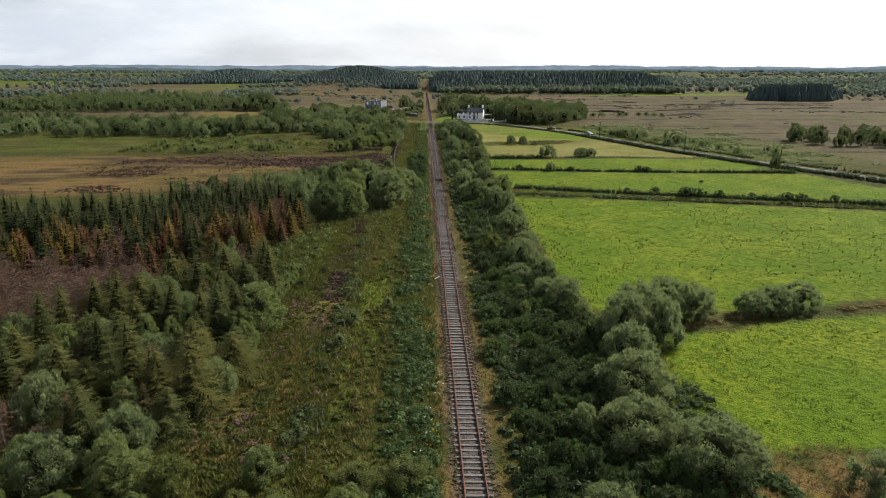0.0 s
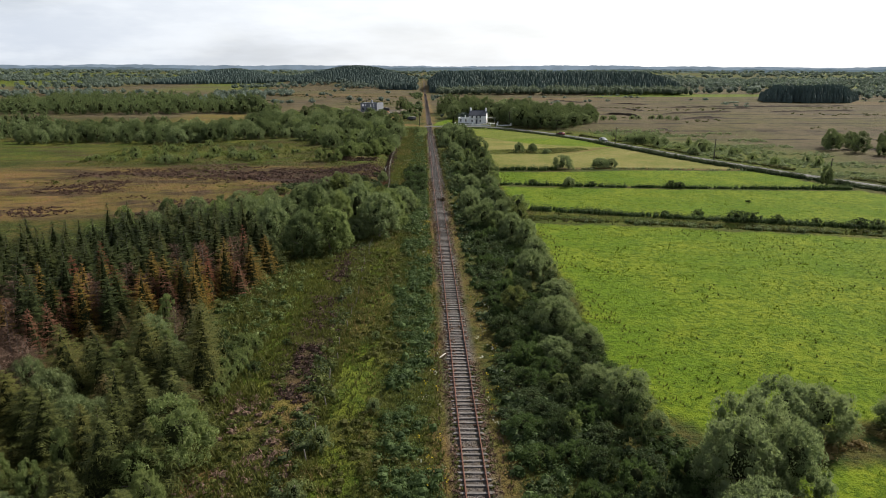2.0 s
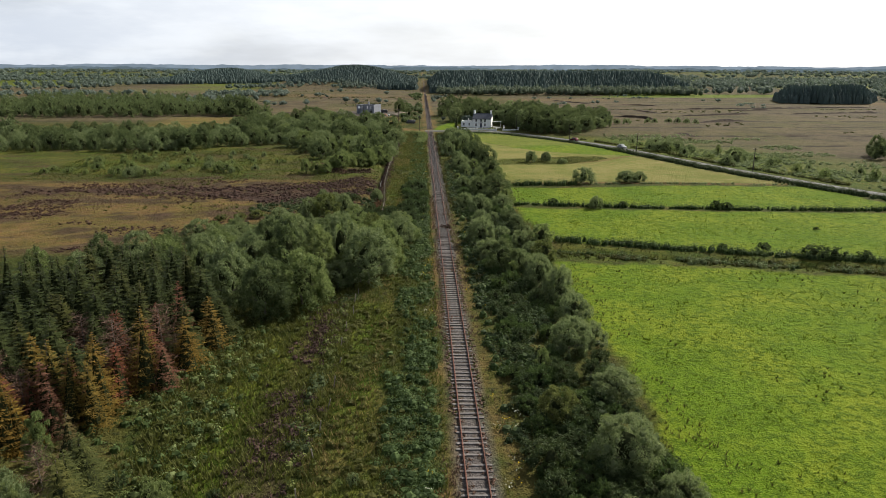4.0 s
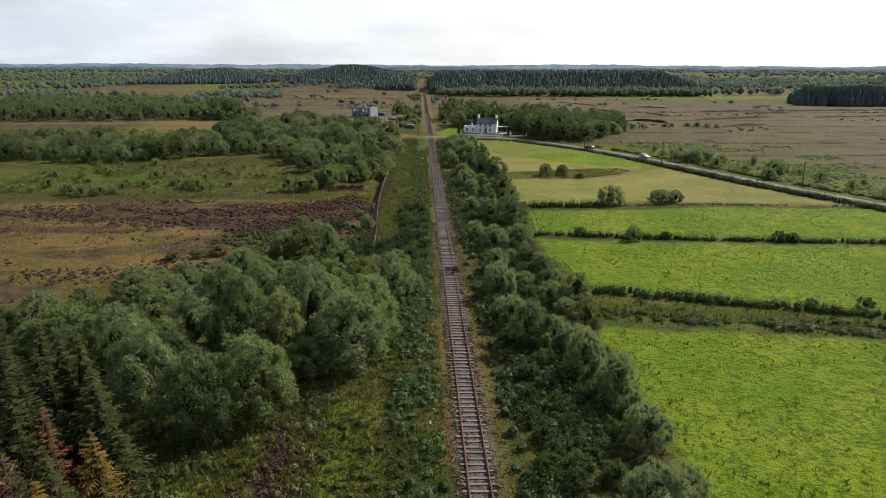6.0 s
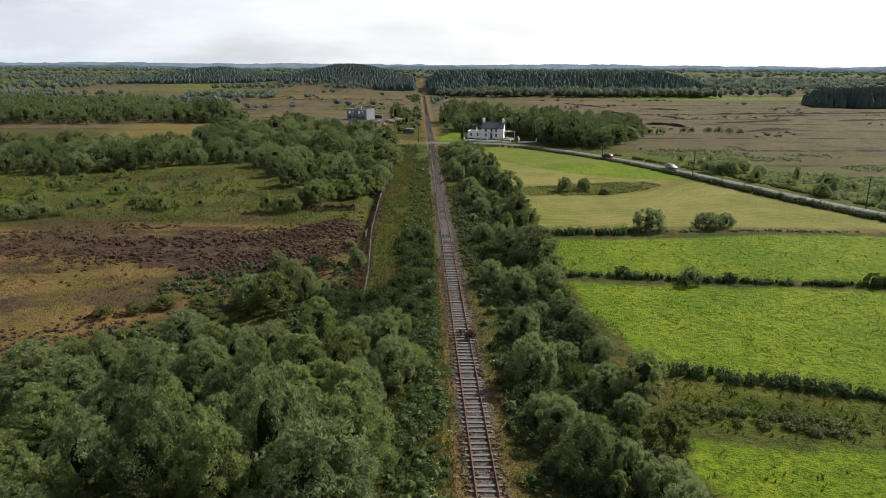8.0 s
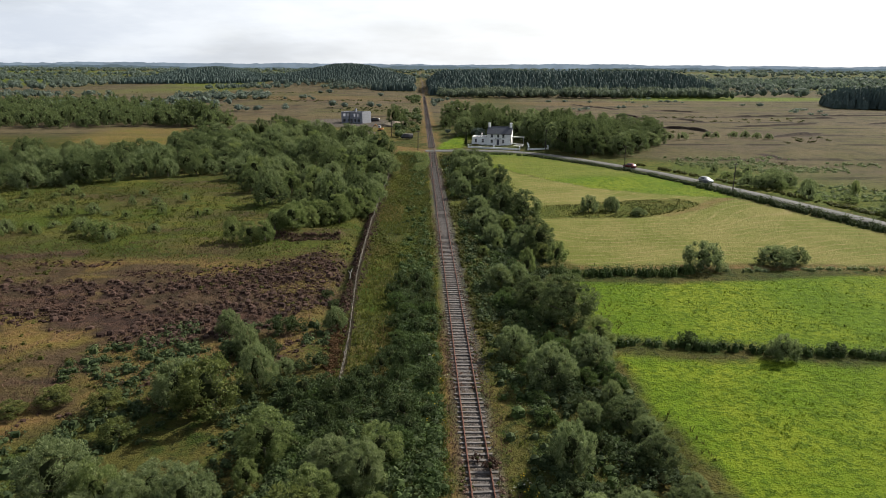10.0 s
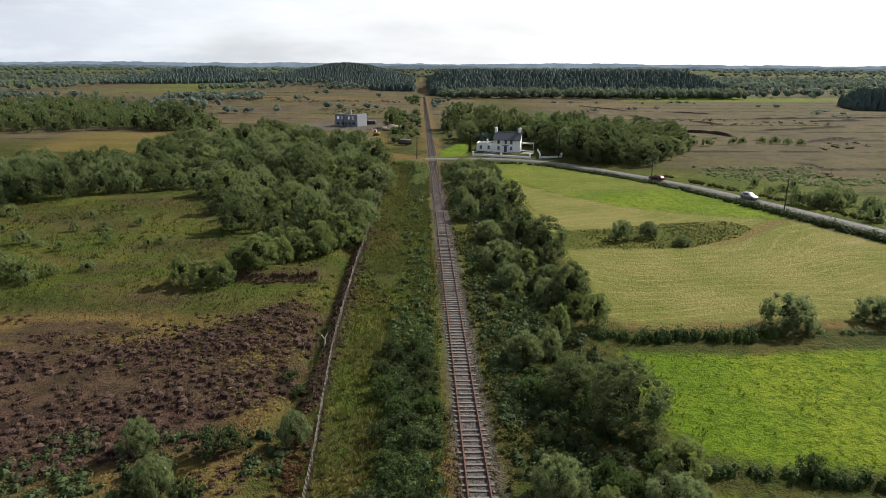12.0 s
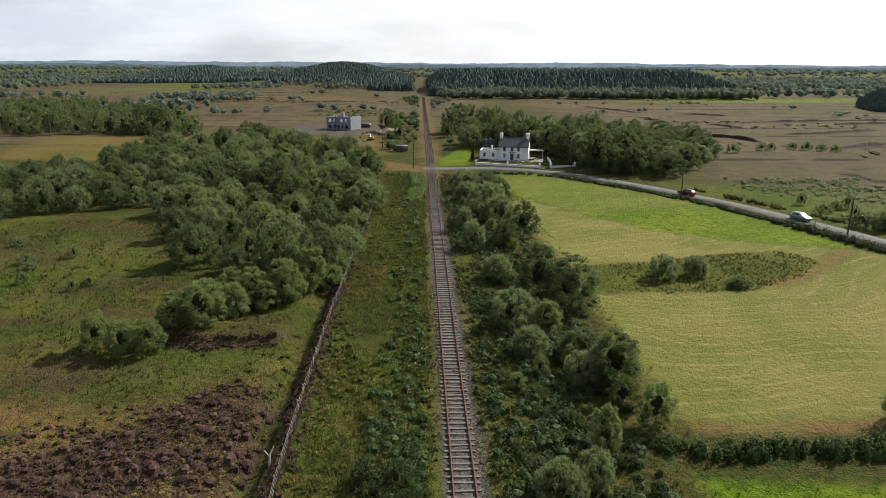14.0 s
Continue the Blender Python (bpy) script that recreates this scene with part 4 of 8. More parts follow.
def make_stones():
    """Loose ballast between the sleepers and on the shoulder."""
    n = 7000
    x, y = rng.uniform(-1.55, 1.55, n), rng.uniform(32, 330, n)
    m = 5200
    xs, ysd = rng.normal(1.72, 0.26, m), rng.uniform(186, 325, m)
    x, y = np.concatenate([x, xs]), np.concatenate([y, ysd])
    z = height(x, y) + 0.0
    s = rng.uniform(0.03, 0.075, len(x))
    tri = unit(rng.normal(0, 1, (len(x) * 5, 3))).reshape(len(x), 5, 3) * s[:, None, None]
    base = np.array([[1, 0, -0.3], [-0.5, 0.87, -0.3], [-0.5, -0.87, -0.3], [0.2, 0.1, 0.8], [-0.3, -0.2, 0.7]])
    v = base[None] * s[:, None, None] * 1.1 + tri * 0.45 + np.stack([x, y, z], 1)[:, None, :]
    f = np.array([[0, 1, 3], [1, 4, 3], [1, 2, 4], [2, 0, 4], [0, 3, 4]])
    faces = (f[None] + (np.arange(len(x)) * 5)[:, None, None]).reshape(-1, 3)
    me = mesh_of("ballast", v.reshape(-1, 3), faces, STONE)
    tagged(new("ballast", me), "loose grey ballast stones between and beside the sleepers", "gravel", kind="stuff")


make_stones()

# ---- plants ----
SHAPES = {}


def shape_set(kind, species, count, h, base, width, lobes, n_leaves, leaf, trunk_r=0.12, low=ICO1, lobe_r=(0.14, 0.23), puffs=4):
    gen = np.random.default_rng(len(SHAPES) * 13 + 5)
    SHAPES[kind] = []
    for k in range(count):
        hh, ww = h * gen.uniform(0.92, 1.08), width * gen.uniform(0.9, 1.1)
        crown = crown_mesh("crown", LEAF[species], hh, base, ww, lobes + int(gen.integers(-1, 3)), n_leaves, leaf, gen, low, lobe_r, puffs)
        bm = trunk_mesh(base + (hh - base) * 0.45, trunk_r, gen, 4, ww * 0.4)
        stem = bpy.data.meshes.new("trunk")
        bm.to_mesh(stem)
        bm.free()
        stem.materials.append(BARK)
        SHAPES[kind].append((("trunk", stem), ("crown", crown)))


def cone_set(kind, species, count, h, r, layers, bare=0.1, droop=0.25, fronds=9, dead=False, taper=0.8, side=3, fine=0.16, sprays=420):
    gen = np.random.default_rng(len(SHAPES) * 17 + 3)
    SHAPES[kind] = []
    for k in range(count):
        hh, rr = h * gen.uniform(0.92, 1.08), r * gen.uniform(0.9, 1.1)
        if dead:
            crown = dead_mesh("crown", LEAF[species], hh, rr, gen)
        else:
            crown = spruce_mesh("crown", LEAF[species], hh, rr, layers, gen, bare, droop, fronds, sprays, taper, side, fine)
        bm = tube(bmesh.new(), (0, 0, -0.2), (gen.uniform(-0.1, 0.1), 0, hh * 0.97), 0.03 + h * 0.012, 0.015, 6)
        stem = bpy.data.meshes.new("trunk")
        bm.to_mesh(stem)
        bm.free()
        stem.materials.append(BARK)
        SHAPES[kind].append((("trunk", stem), ("crown", crown)))


def plant(kind, name, label, category, group, x, y, size=1.0, wide=None, k=None):
    """One plant with its stem and crown; plants of a kind share their meshes."""
    pieces = SHAPES[kind][int(rng.integers(0, len(SHAPES[kind]))) if k is None else k]
    wide = size if wide is None else wide
    root = tagged(new(name), label, category, group)
    root.matrix_basis = Matrix.LocRotScale((x, y, gz(x, y) - 0.03), Euler((rng.normal(0, 0.03), rng.normal(0, 0.03), rng.uniform(0, 6.28))), (wide, wide, size))
    for pname, me in pieces:
        new(pname, me).parent = root
    return root


NOMINAL = {"willow": (4.5, 5.6), "birch": (4.6, 3.4), "alder": (6.6, 5.4), "ash": (7.0, 5.6), "sallow": (6.8, 5.8), "olive": (3.6, 3.0),
           "spruce": (6.4, 5.2), "green_spruce": (5.8, 5.0), "brown_spruce": (5.2, 4.0), "gorse": (1.9, 2.4), "mid_willow": (6.0, 6.8), "mid_alder": (7.0, 6.6)}


def grow(kind, info, group, x, y, tall, wide):
    """One plant of that height and width in metres."""
    h, w2 = NOMINAL[kind]
    return plant(kind, *info, group, x, y, tall / h, wide / w2)


# near kinds: about 1 unit tall scale 1 = the height given here
shape_set("willow", "willow", 5, 4.5, 0.05, 5.6, 46, 11000, 0.086, lobe_r=(0.09, 0.155), puffs=1)
shape_set("birch", "birch", 4, 4.6, 0.3, 3.4, 30, 6400, 0.084, lobe_r=(0.10, 0.17), puffs=1)
shape_set("alder", "alder", 4, 6.6, 0.2, 5.4, 52, 12000, 0.096, 0.16, lobe_r=(0.09, 0.155), puffs=1)
shape_set("ash", "birch", 4, 7.0, 0.2, 5.6, 52, 12500, 0.096, 0.16, lobe_r=(0.09, 0.155), puffs=1)
shape_set("sallow", "willow", 4, 6.8, 0.2, 5.8, 54, 12500, 0.096, 0.16, lobe_r=(0.09, 0.155), puffs=1)
shape_set("gorse", "gorse", 4, 1.9, 0.05, 2.4, 16, 1500, 0.075, 0.05, lobe_r=(0.11, 0.18), puffs=1)
shape_set("bramble", "bramble", 4, 1.5, 0.02, 2.6, 18, 1500, 0.085, 0.04, lobe_r=(0.11, 0.18), puffs=1)
shape_set("olive", "olive", 3, 3.6, 0.2, 3.0, 26, 4200, 0.080, 0.08, lobe_r=(0.11, 0.17), puffs=1)
shape_set("mid_willow", "willow", 4, 6.0, 0.05, 6.8, 42, 6000, 0.130, 0.15, lobe_r=(0.09, 0.155), puffs=1)
shape_set("mid_alder", "alder", 5, 7.0, 0.05, 6.6, 42, 6000, 0.132, 0.15, lobe_r=(0.09, 0.155), puffs=1)
shape_set("mid_birch", "birch", 4, 5.8, 0.05, 4.6, 30, 4200, 0.115, 0.12, lobe_r=(0.10, 0.16), puffs=1)
shape_set("shrub", "birch", 4, 2.6, 0.02, 3.4, 22, 1600, 0.090, 0.05, lobe_r=(0.10, 0.17), puffs=1)
shape_set("grey_shrub", "willow", 3, 2.6, 0.02, 3.4, 22, 1600, 0.090, 0.05, lobe_r=(0.10, 0.17), puffs=1)
shape_set("tall_alder", "alder", 4, 11.0, 0.2, 9.2, 46, 6000, 0.190, 0.25, lobe_r=(0.09, 0.155), puffs=1)
shape_set("tall_willow", "willow", 3, 10.0, 0.2, 8.8, 46, 6000, 0.190, 0.25, lobe_r=(0.09, 0.155), puffs=1)
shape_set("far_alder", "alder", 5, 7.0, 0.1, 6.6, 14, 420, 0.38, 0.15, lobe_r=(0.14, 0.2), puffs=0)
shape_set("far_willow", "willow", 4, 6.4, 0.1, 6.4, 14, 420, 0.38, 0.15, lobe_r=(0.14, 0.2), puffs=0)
cone_set("larch", "larch", 5, 9.0, 2.2, 20, 0.03, 0.02, 12, side=4, fine=0.20, sprays=1300, taper=0.8)
cone_set("dark_spruce", "spruce", 5, 9.2, 2.4, 20, 0.03, 0.04, 12, side=4, fine=0.20, sprays=1300, taper=0.8)
cone_set("spruce", "young", 5, 6.4, 2.6, 20, 0.02, 0.10, 13, side=5, fine=0.10, sprays=2000, taper=0.72)
cone_set("green_spruce", "young", 4, 5.8, 2.5, 19, 0.02, 0.08, 13, side=5, fine=0.10, sprays=2000, taper=0.72)
cone_set("brown_spruce", "gold_brown", 2, 5.2, 2.0, 16, 0.03, 0.15, 11, side=4, fine=0.08, sprays=900)
cone_set("gold_larch", "gold", 4, 6.8, 1.9, 18, 0.03, 0.03, 11, side=4, fine=0.15, sprays=800, taper=0.8)
cone_set("rust_larch", "rust", 4, 6.4, 1.9, 18, 0.03, 0.03, 11, side=4, fine=0.13, sprays=700, taper=0.8)
cone_set("dead_conifer", "dead", 4, 5.0, 2.0, 10, dead=True)

WILLOW = ("willow_bush", "grey-green goat willow bush with a dense rounded crown", "bush")
BIRCH = ("birch_sapling", "light green young birch with a loose crown", "tree")
ALDER = ("alder_tree", "dark green alder with a full uneven crown", "tree")
ASH = ("broadleaf_tree", "mid-green broadleaf tree with a billowing crown", "tree")
SALLOW = ("willow_tree", "large grey-green willow tree with a lumpy crown", "tree")
GORSE = ("gorse_bush", "low dark gorse bush in rough grass", "bush")
OLIVE = ("yellowing_bush", "yellowish green bush beside the line", "bush")
LARCH = ("larch_tree", "narrow green larch in the plantation", "conifer")
SPRUCE = ("spruce_tree", "dark green spruce with drooping branches", "conifer")
GOLD = ("golden_larch", "golden brown larch dying at the plantation edge", "conifer")
RUSTY = ("rusty_larch", "rust-red dying larch at the plantation edge", "conifer")
BARE = ("thin_willow", "thin grey willow with bare lower stems", "tree")
BRAMBLE = ("bramble_bush", "dark green bramble mound below taller bushes", "bush")
DEAD = ("dead_conifer", "bare grey-brown dead conifer", "dead tree")

PLANTATION = [(-105, 78), (-62, 84), (-44, 90), (-32, 103), (-25, 119), (-33, 133), (-47, 136), (-62, 121), (-105, 112)]
for x, y in scatter(PLANTATION, 1.95, rng, 5200):
    front = 1 - float(inside(np.array([x]), np.array([y]), PLANTATION, 7.0)[0])
    edge = y < np.interp(x, [-105, -62, -44, -31, -25], [95, 101, 107, 117, 123]) + rng.normal(0, 4.0)
    u = rng.random()
    if edge and u < 0.30:
        plant("gold_larch", *GOLD, "plantation edge", x, y, rng.uniform(0.75, 1.2), rng.uniform(0.8, 1.15))
    elif edge and u < 0.66:
        plant("rust_larch", *RUSTY, "plantation edge", x, y, rng.uniform(0.7, 1.15), rng.uniform(0.8, 1.15))
    elif edge and u < 0.78:
        plant("dead_conifer", *DEAD, "plantation edge", x, y, rng.uniform(0.9, 1.4))
    elif u < (0.75 if y < np.interp(x, [-105, -62, -44, -31, -25], [95, 103, 110, 118, 124]) else 0.3):
        plant("larch", *LARCH, "plantation", x, y, rng.uniform(0.55, 0.98), rng.uniform(0.8, 1.2))
    else:
        plant("dark_spruce", *SPRUCE, "plantation", x, y, rng.uniform(0.6, 1.0), rng.uniform(0.85, 1.25))
for x, y in scatter([(-70, 66), (-49, 68), (-43, 76), (-41, 86), (-46, 90), (-70, 84)], 1.75, rng, 1600):
    plant("dead_conifer", *DEAD, "dead stand", x, y, rng.uniform(0.7, 1.05), rng.uniform(0.8, 1.1))
for x, y in scatter([(-56, 42), (-25, 44), (-21.5, 56), (-22.5, 72), (-25, 88), (-30, 98), (-36, 97), (-41, 84), (-46, 70), (-56, 66)], 2.75, rng, 1500):
    u = rng.random()
    if u < 0.62:
        plant("spruce" if u < 0.26 else "green_spruce", *SPRUCE, "young spruces", x, y, rng.uniform(0.65, 1.22), rng.uniform(0.85, 1.3))
    elif u < 0.72:
        plant("brown_spruce", "browning_spruce", "yellow-brown ailing young spruce among green ones", "conifer", "young spruces", x, y, rng.uniform(0.6, 1.0), rng.uniform(0.8, 1.1))
    elif u < 0.9:
        plant("birch" if u < 0.82 else "willow", *(BIRCH if u < 0.82 else WILLOW), "young spruces", x, y, rng.uniform(0.6, 1.05), rng.uniform(0.5, 0.8))
    else:
        plant("dead_conifer", *DEAD, "young spruces", x, y, rng.uniform(0.6, 0.95), rng.uniform(0.7, 0.9))
for x, y in scatter([(-42, 28), (-5, 27), (-4, 35), (-14, 38.5), (-26, 42), (-42, 45)], 2.6, rng, 500):
    kind, info = (("birch", BIRCH), ("olive", OLIVE), ("gorse", GORSE), ("birch", BIRCH))[int(rng.integers(0, 4))]
    plant(kind, *info, "bushes by the line", x, y, rng.uniform(0.5, 0.85), rng.uniform(0.6, 0.95))
for x, y in scatter([(-58, 90), (-44, 94), (-33, 99), (-28, 109), (-30, 116), (-38, 107), (-46, 101), (-60, 97)], 2.7, rng, 500, 34):
    if rng.random() < 0.62:
        plant("rust_larch", *RUSTY, "plantation edge", x, y, rng.uniform(0.7, 1.1), rng.uniform(0.7, 1.0))
    else:
        plant("gold_larch", *GOLD, "plantation edge", x, y, rng.uniform(0.75, 1.1), rng.uniform(0.7, 1.0))
for kind, x, y, tall, wide in (("spruce", -23.6, 51.5, 7.2, 7.1), ("spruce", -30.9, 57.1, 7.4, 5.7), ("green_spruce", -36.5, 54.2, 6.4, 6.0), ("spruce", -38.0, 62.8, 5.0, 4.6), ("spruce", -28.9, 69.7, 5.8, 4.4)):
    grow(kind, SPRUCE, "young spruces", x, y, tall, wide)
for x, y, tall, wide in ((-29.0, 56.1, 4.8, 3.1), (-31.0, 45.5, 5.1, 3.5), (-26.5, 48.5, 4.4, 3.0)):
    grow("brown_spruce", ("browning_spruce", "yellow-brown ailing young spruce among green ones", "conifer"), "young spruces", x, y, tall, wide)
for kind, info, x, y, tall, wide in (("birch", BIRCH, -22.3, 70.0, 6.0, 5.2), ("birch", BIRCH, -23.8, 66.5, 4.6, 3.6), ("willow", WILLOW, -31.2, 42.0, 3.8, 5.0), ("birch", BIRCH, -25.0, 40.6, 3.6, 4.2),
                                     ("olive", OLIVE, -21.5, 40.0, 3.6, 3.2), ("birch", BIRCH, -15.4, 41.4, 3.0, 2.8), ("olive", OLIVE, -8.5, 40.6, 1.8, 3.6), ("olive", OLIVE, -5.0, 41.4, 1.7, 3.8),
                                     ("birch", BIRCH, -30.8, 89.1, 3.9, 2.4)):
    grow(kind, info, "bushes by the line", x, y, tall, wide)
# broadleaf wood beside the plantation
WOOD_NEAR = ((-11.5, 140.5, 8.1, 7.6), (-18.9, 131.0, 8.6, 7.6), (-23.1, 127.8, 8.0, 6.0), (-28.4, 131.0, 8.8, 6.2), (-9.6, 146.0, 8.6, 6.4), (-15.8, 146.4, 9.0, 5.6),
             (-18.4, 141.5, 8.3, 5.6), (-23.2, 143.0, 8.6, 5.8), (-28.3, 144.6, 6.4, 5.2), (-23.6, 148.2, 6.9, 5.2), (-30.9, 153.2, 4.8, 5.2), (-35.0, 151.6, 5.0, 5.6), (-21.2, 155.0, 5.6, 4.8),
             (-34.0, 139.0, 7.6, 5.8), (-40.5, 143.0, 7.0, 6.2), (-46.0, 147.5, 6.0, 5.6))
for i, (x, y, tall, wide) in enumerate(WOOD_NEAR):
    kind, info = (("sallow", SALLOW), ("ash", ASH), ("alder", ALDER), ("sallow", SALLOW), ("ash", ASH))[i % 5]
    grow(kind, info, "wood", x, y, tall, wide)
WOOD_FAR = ((-7.6, 161.0, 5.0, 4.8), (-15.6, 160.4, 5.9, 5.2), (-20.0, 166.4, 4.6, 4.0), (-29.6, 168.6, 5.2, 5.3), (-26.1, 167.0, 4.8, 3.8), (-29.6, 160.6, 5.2, 5.4), (-41.7, 161.8, 4.8, 5.8),
            (-16.5, 173.9, 4.4, 4.5), (-11.2, 171.9, 2.8, 3.7), (-10.2, 155.5, 5.6, 4.8), (-15.0, 153.0, 6.0, 4.8), (-25.0, 160.5, 5.2, 4.6), (-36.0, 158.5, 4.8, 5.0), (-12.0, 166.5, 4.2, 4.2))
for i, (x, y, tall, wide) in enumerate(WOOD_FAR):
    kind, info = (("sallow", SALLOW), ("ash", ASH), ("sallow", SALLOW))[i % 3]
    grow(kind, info, "wood", x, y, tall, wide)
grow("olive", OLIVE, "wood", -12.5, 162.6, 5.4, 4.6)
grow("olive", ("yellowing_willow", "olive-green rounded willow at the edge of the bog", "bush"), "wood", -22.8, 181.0, 5.6, 6.0)
grow("birch", BIRCH, "wood", -7.6, 173.2, 3.3, 3.2)
for x, y in scatter([(-62, 124), (-46, 138), (-34, 134), (-23, 124), (-15, 138), (-9, 144), (-8, 155), (-20, 159), (-34, 153), (-50, 148)], 3.9, rng, 2000):
    if min(math.hypot(x - q[0], y - q[1]) for q in WOOD_NEAR) > 2.6:
        kind, info = (("alder", ALDER), ("ash", ASH), ("sallow", SALLOW))[int(rng.integers(0, 3))]
        plant(kind, *info, "wood", x, y, rng.uniform(0.55, 0.95), rng.uniform(0.75, 1.0))
for x, y in scatter([(-42, 157), (-8, 156), (-5.5, 164), (-8, 172), (-16, 171), (-42, 166)], 3.0, rng, 800):
    if min(math.hypot(x - q[0], y - q[1]) for q in WOOD_FAR) > 2.4:
        kind, info = (("ash", ASH), ("sallow", SALLOW), ("birch", BIRCH))[int(rng.integers(0, 3))]
        plant(kind, *info, "wood", x, y, rng.uniform(0.4, 0.65), rng.uniform(0.5, 0.8))
for x, y in scatter([(-18, 175), (-6, 173), (-3.2, 180), (-2.9, 215), (-6, 218), (-9.0, 215), (-7.6, 206), (-7.4, 199), (-9.0, 190), (-10.5, 186), (-17.5, 181.5)], 1.75, rng, 900):
    kind, info = (("gorse", GORSE), ("bramble", BRAMBLE), ("gorse", GORSE), ("gorse", GORSE))[int(rng.integers(0, 4))]
    plant(kind, *info, "gorse mounds", x, y, rng.choice([0.55, 0.85, 1.15]) * rng.uniform(0.9, 1.15), rng.uniform(0.75, 1.15))
for x, y, tall, wide in ((-20.5, 198.5, 2.4, 3.4), (-18.9, 199.6, 1.9, 2.6), (-20.3, 192.1, 2.3, 2.8), (-24.3, 192.2, 1.9, 2.8), (-22.2, 190.6, 1.7, 2.4), (-15.0, 190.2, 1.5, 2.7), (-16.9, 189.2, 1.2, 2.0), (-15.4, 184.1, 2.2, 3.3),
                         (-17.6, 184.8, 1.7, 2.6), (-13.6, 185.8, 1.5, 2.4), (-15.6, 209.2, 1.3, 2.2), (-16.8, 211.4, 1.2, 2.0)):
    grow("gorse", GORSE, "gorse mounds", x, y, tall, wide)
for x, y, tall, wide in ((-26.2, 198.8, 3.1, 2.7), (-22.7, 193.3, 3.2, 2.5), (-14.3, 200.0, 2.6, 2.7), (-19.8, 185.7, 4.2, 3.8), (-17.9, 188.5, 1.6, 2.0), (-26.3, 183.1, 4.2, 4.4)):
    grow("willow", WILLOW, "scrub", x, y, tall, wide)
for x, y, tall, wide in ((-39.9, 180.8, 1.5, 2.8), (-43.3, 179.9, 1.2, 2.7), (-37.2, 182.9, 1.8, 3.5), (-32.3, 181.8, 2.2, 3.5), (-29.0, 176.5, 2.0, 2.6)):
    grow("olive", ("bog_bush", "olive green low bush at the edge of the bog", "bush"), "bog bushes", x, y, tall, wide)
for x, y in scatter([(-33, 247), (-30, 243.5), (-15, 259), (-14.2, 284), (-21, 272)], 2.5, rng, 500):
    plant("birch", *BIRCH, "young birches", x, y, rng.uniform(0.6, 1.0), rng.uniform(0.8, 1.15))
for x, y, tall, wide in ((-37.1, 240.7, 4.5, 3.0), (-33.6, 239.4, 3.9, 3.6), (-31.2, 239.6, 3.8, 3.2), (-30.6, 244.5, 3.5, 3.6), (-27.5, 245.4, 5.0, 4.6), (-25.1, 249.4, 4.4, 4.0), (-23.7, 253.4, 4.5, 4.6),
                         (-20.4, 255.6, 5.6, 5.2), (-17.5, 259.6, 6.0, 5.0)):
    grow("birch", BIRCH, "young birches", x, y, tall, wide)
# scattered bushes on the bog left of the line
for x, y, s in ((-84, 234, 0.55), (-81, 236, 0.6), (-78, 237, 0.45), (-88, 236, 0.6), (-79, 246, 0.5), (-75, 247, 0.45), (-67, 249, 0.5), (-63, 245, 0.55), (-60, 243, 0.65), (-57.5, 245, 0.45),
                (-53, 247, 0.35), (-71, 262, 0.45), (-77, 261, 0.5), (-90, 250, 0.5), (-98, 246, 0.55), (-62, 272, 0.35), (-48, 262, 0.3), (-95, 270, 0.5), (-105, 262, 0.5), (-86, 284, 0.5)):
    plant("shrub" if rng.random() < 0.6 else "grey_shrub", "bog_bush", "soft green low bush on the bog", "bush", "bog bushes", x, y, s * 2.0, s * 2.1)
# the middle wood
for x, y in scatter([(-42, 279), (-36, 270), (-22, 260), (-16.5, 262), (-15, 283), (-14, 300), (-13, 340), (-19, 352), (-30, 395), (-50, 425), (-80, 425), (-76, 350), (-64, 314), (-55, 309), (-49, 296)], 4.7, rng, 3600):
    kind, info = (("mid_alder", ALDER), ("mid_willow", SALLOW), ("mid_alder", ALDER), ("mid_birch", BIRCH), ("mid_willow", SALLOW))[int(rng.integers(0, 5))]
    size = rng.choice([0.45, 0.65, 0.9, 1.15], p=[0.15, 0.25, 0.35, 0.25]) * rng.uniform(0.92, 1.08)
    plant(kind, *info, "middle wood", x, y, size, size * rng.uniform(0.85, 1.1))


def joined_wood(name, label, poly, gap, kinds, sizes, tries=2500):
    """A wood too far off to pick single trees from: real crowns, joined by species."""
    places = scatter(poly, gap, rng, tries)
    for kind, species in kinds:
        pile = Pile()
        for x, y in places[len(kinds) and [k for k, _ in kinds].index(kind)::len(kinds)]:
            me = SHAPES[kind][int(rng.integers(0, len(SHAPES[kind])))][1][1]
            co = np.empty(len(me.vertices) * 3)
            me.vertices.foreach_get("co", co)
            a, s, w2 = rng.uniform(0, 6.28), rng.uniform(*sizes), rng.uniform(*sizes)
            co = co.reshape(-1, 3)
            v = np.stack([(co[:, 0] * math.cos(a) - co[:, 1] * math.sin(a)) * w2 + x, (co[:, 0] * math.sin(a) + co[:, 1] * math.cos(a)) * w2 + y, co[:, 2] * s + gz(x, y) - 0.05], 1)
            idx = np.empty(len(me.loops), np.int32)
            me.loops.foreach_get("vertex_index", idx)
            slot = np.empty(len(me.polygons), np.int32)
            me.polygons.foreach_get("material_index", slot)
            tri = idx.reshape(-1, 3)
            order = np.argsort(slot, kind="stable")
            pile.add(v, tri[order])
            pile.inner[-len(tri):] = slot[order].tolist()
        tagged(new(name, pile.mesh(name, LEAF[species])), label, "woodland", kind="stuff")


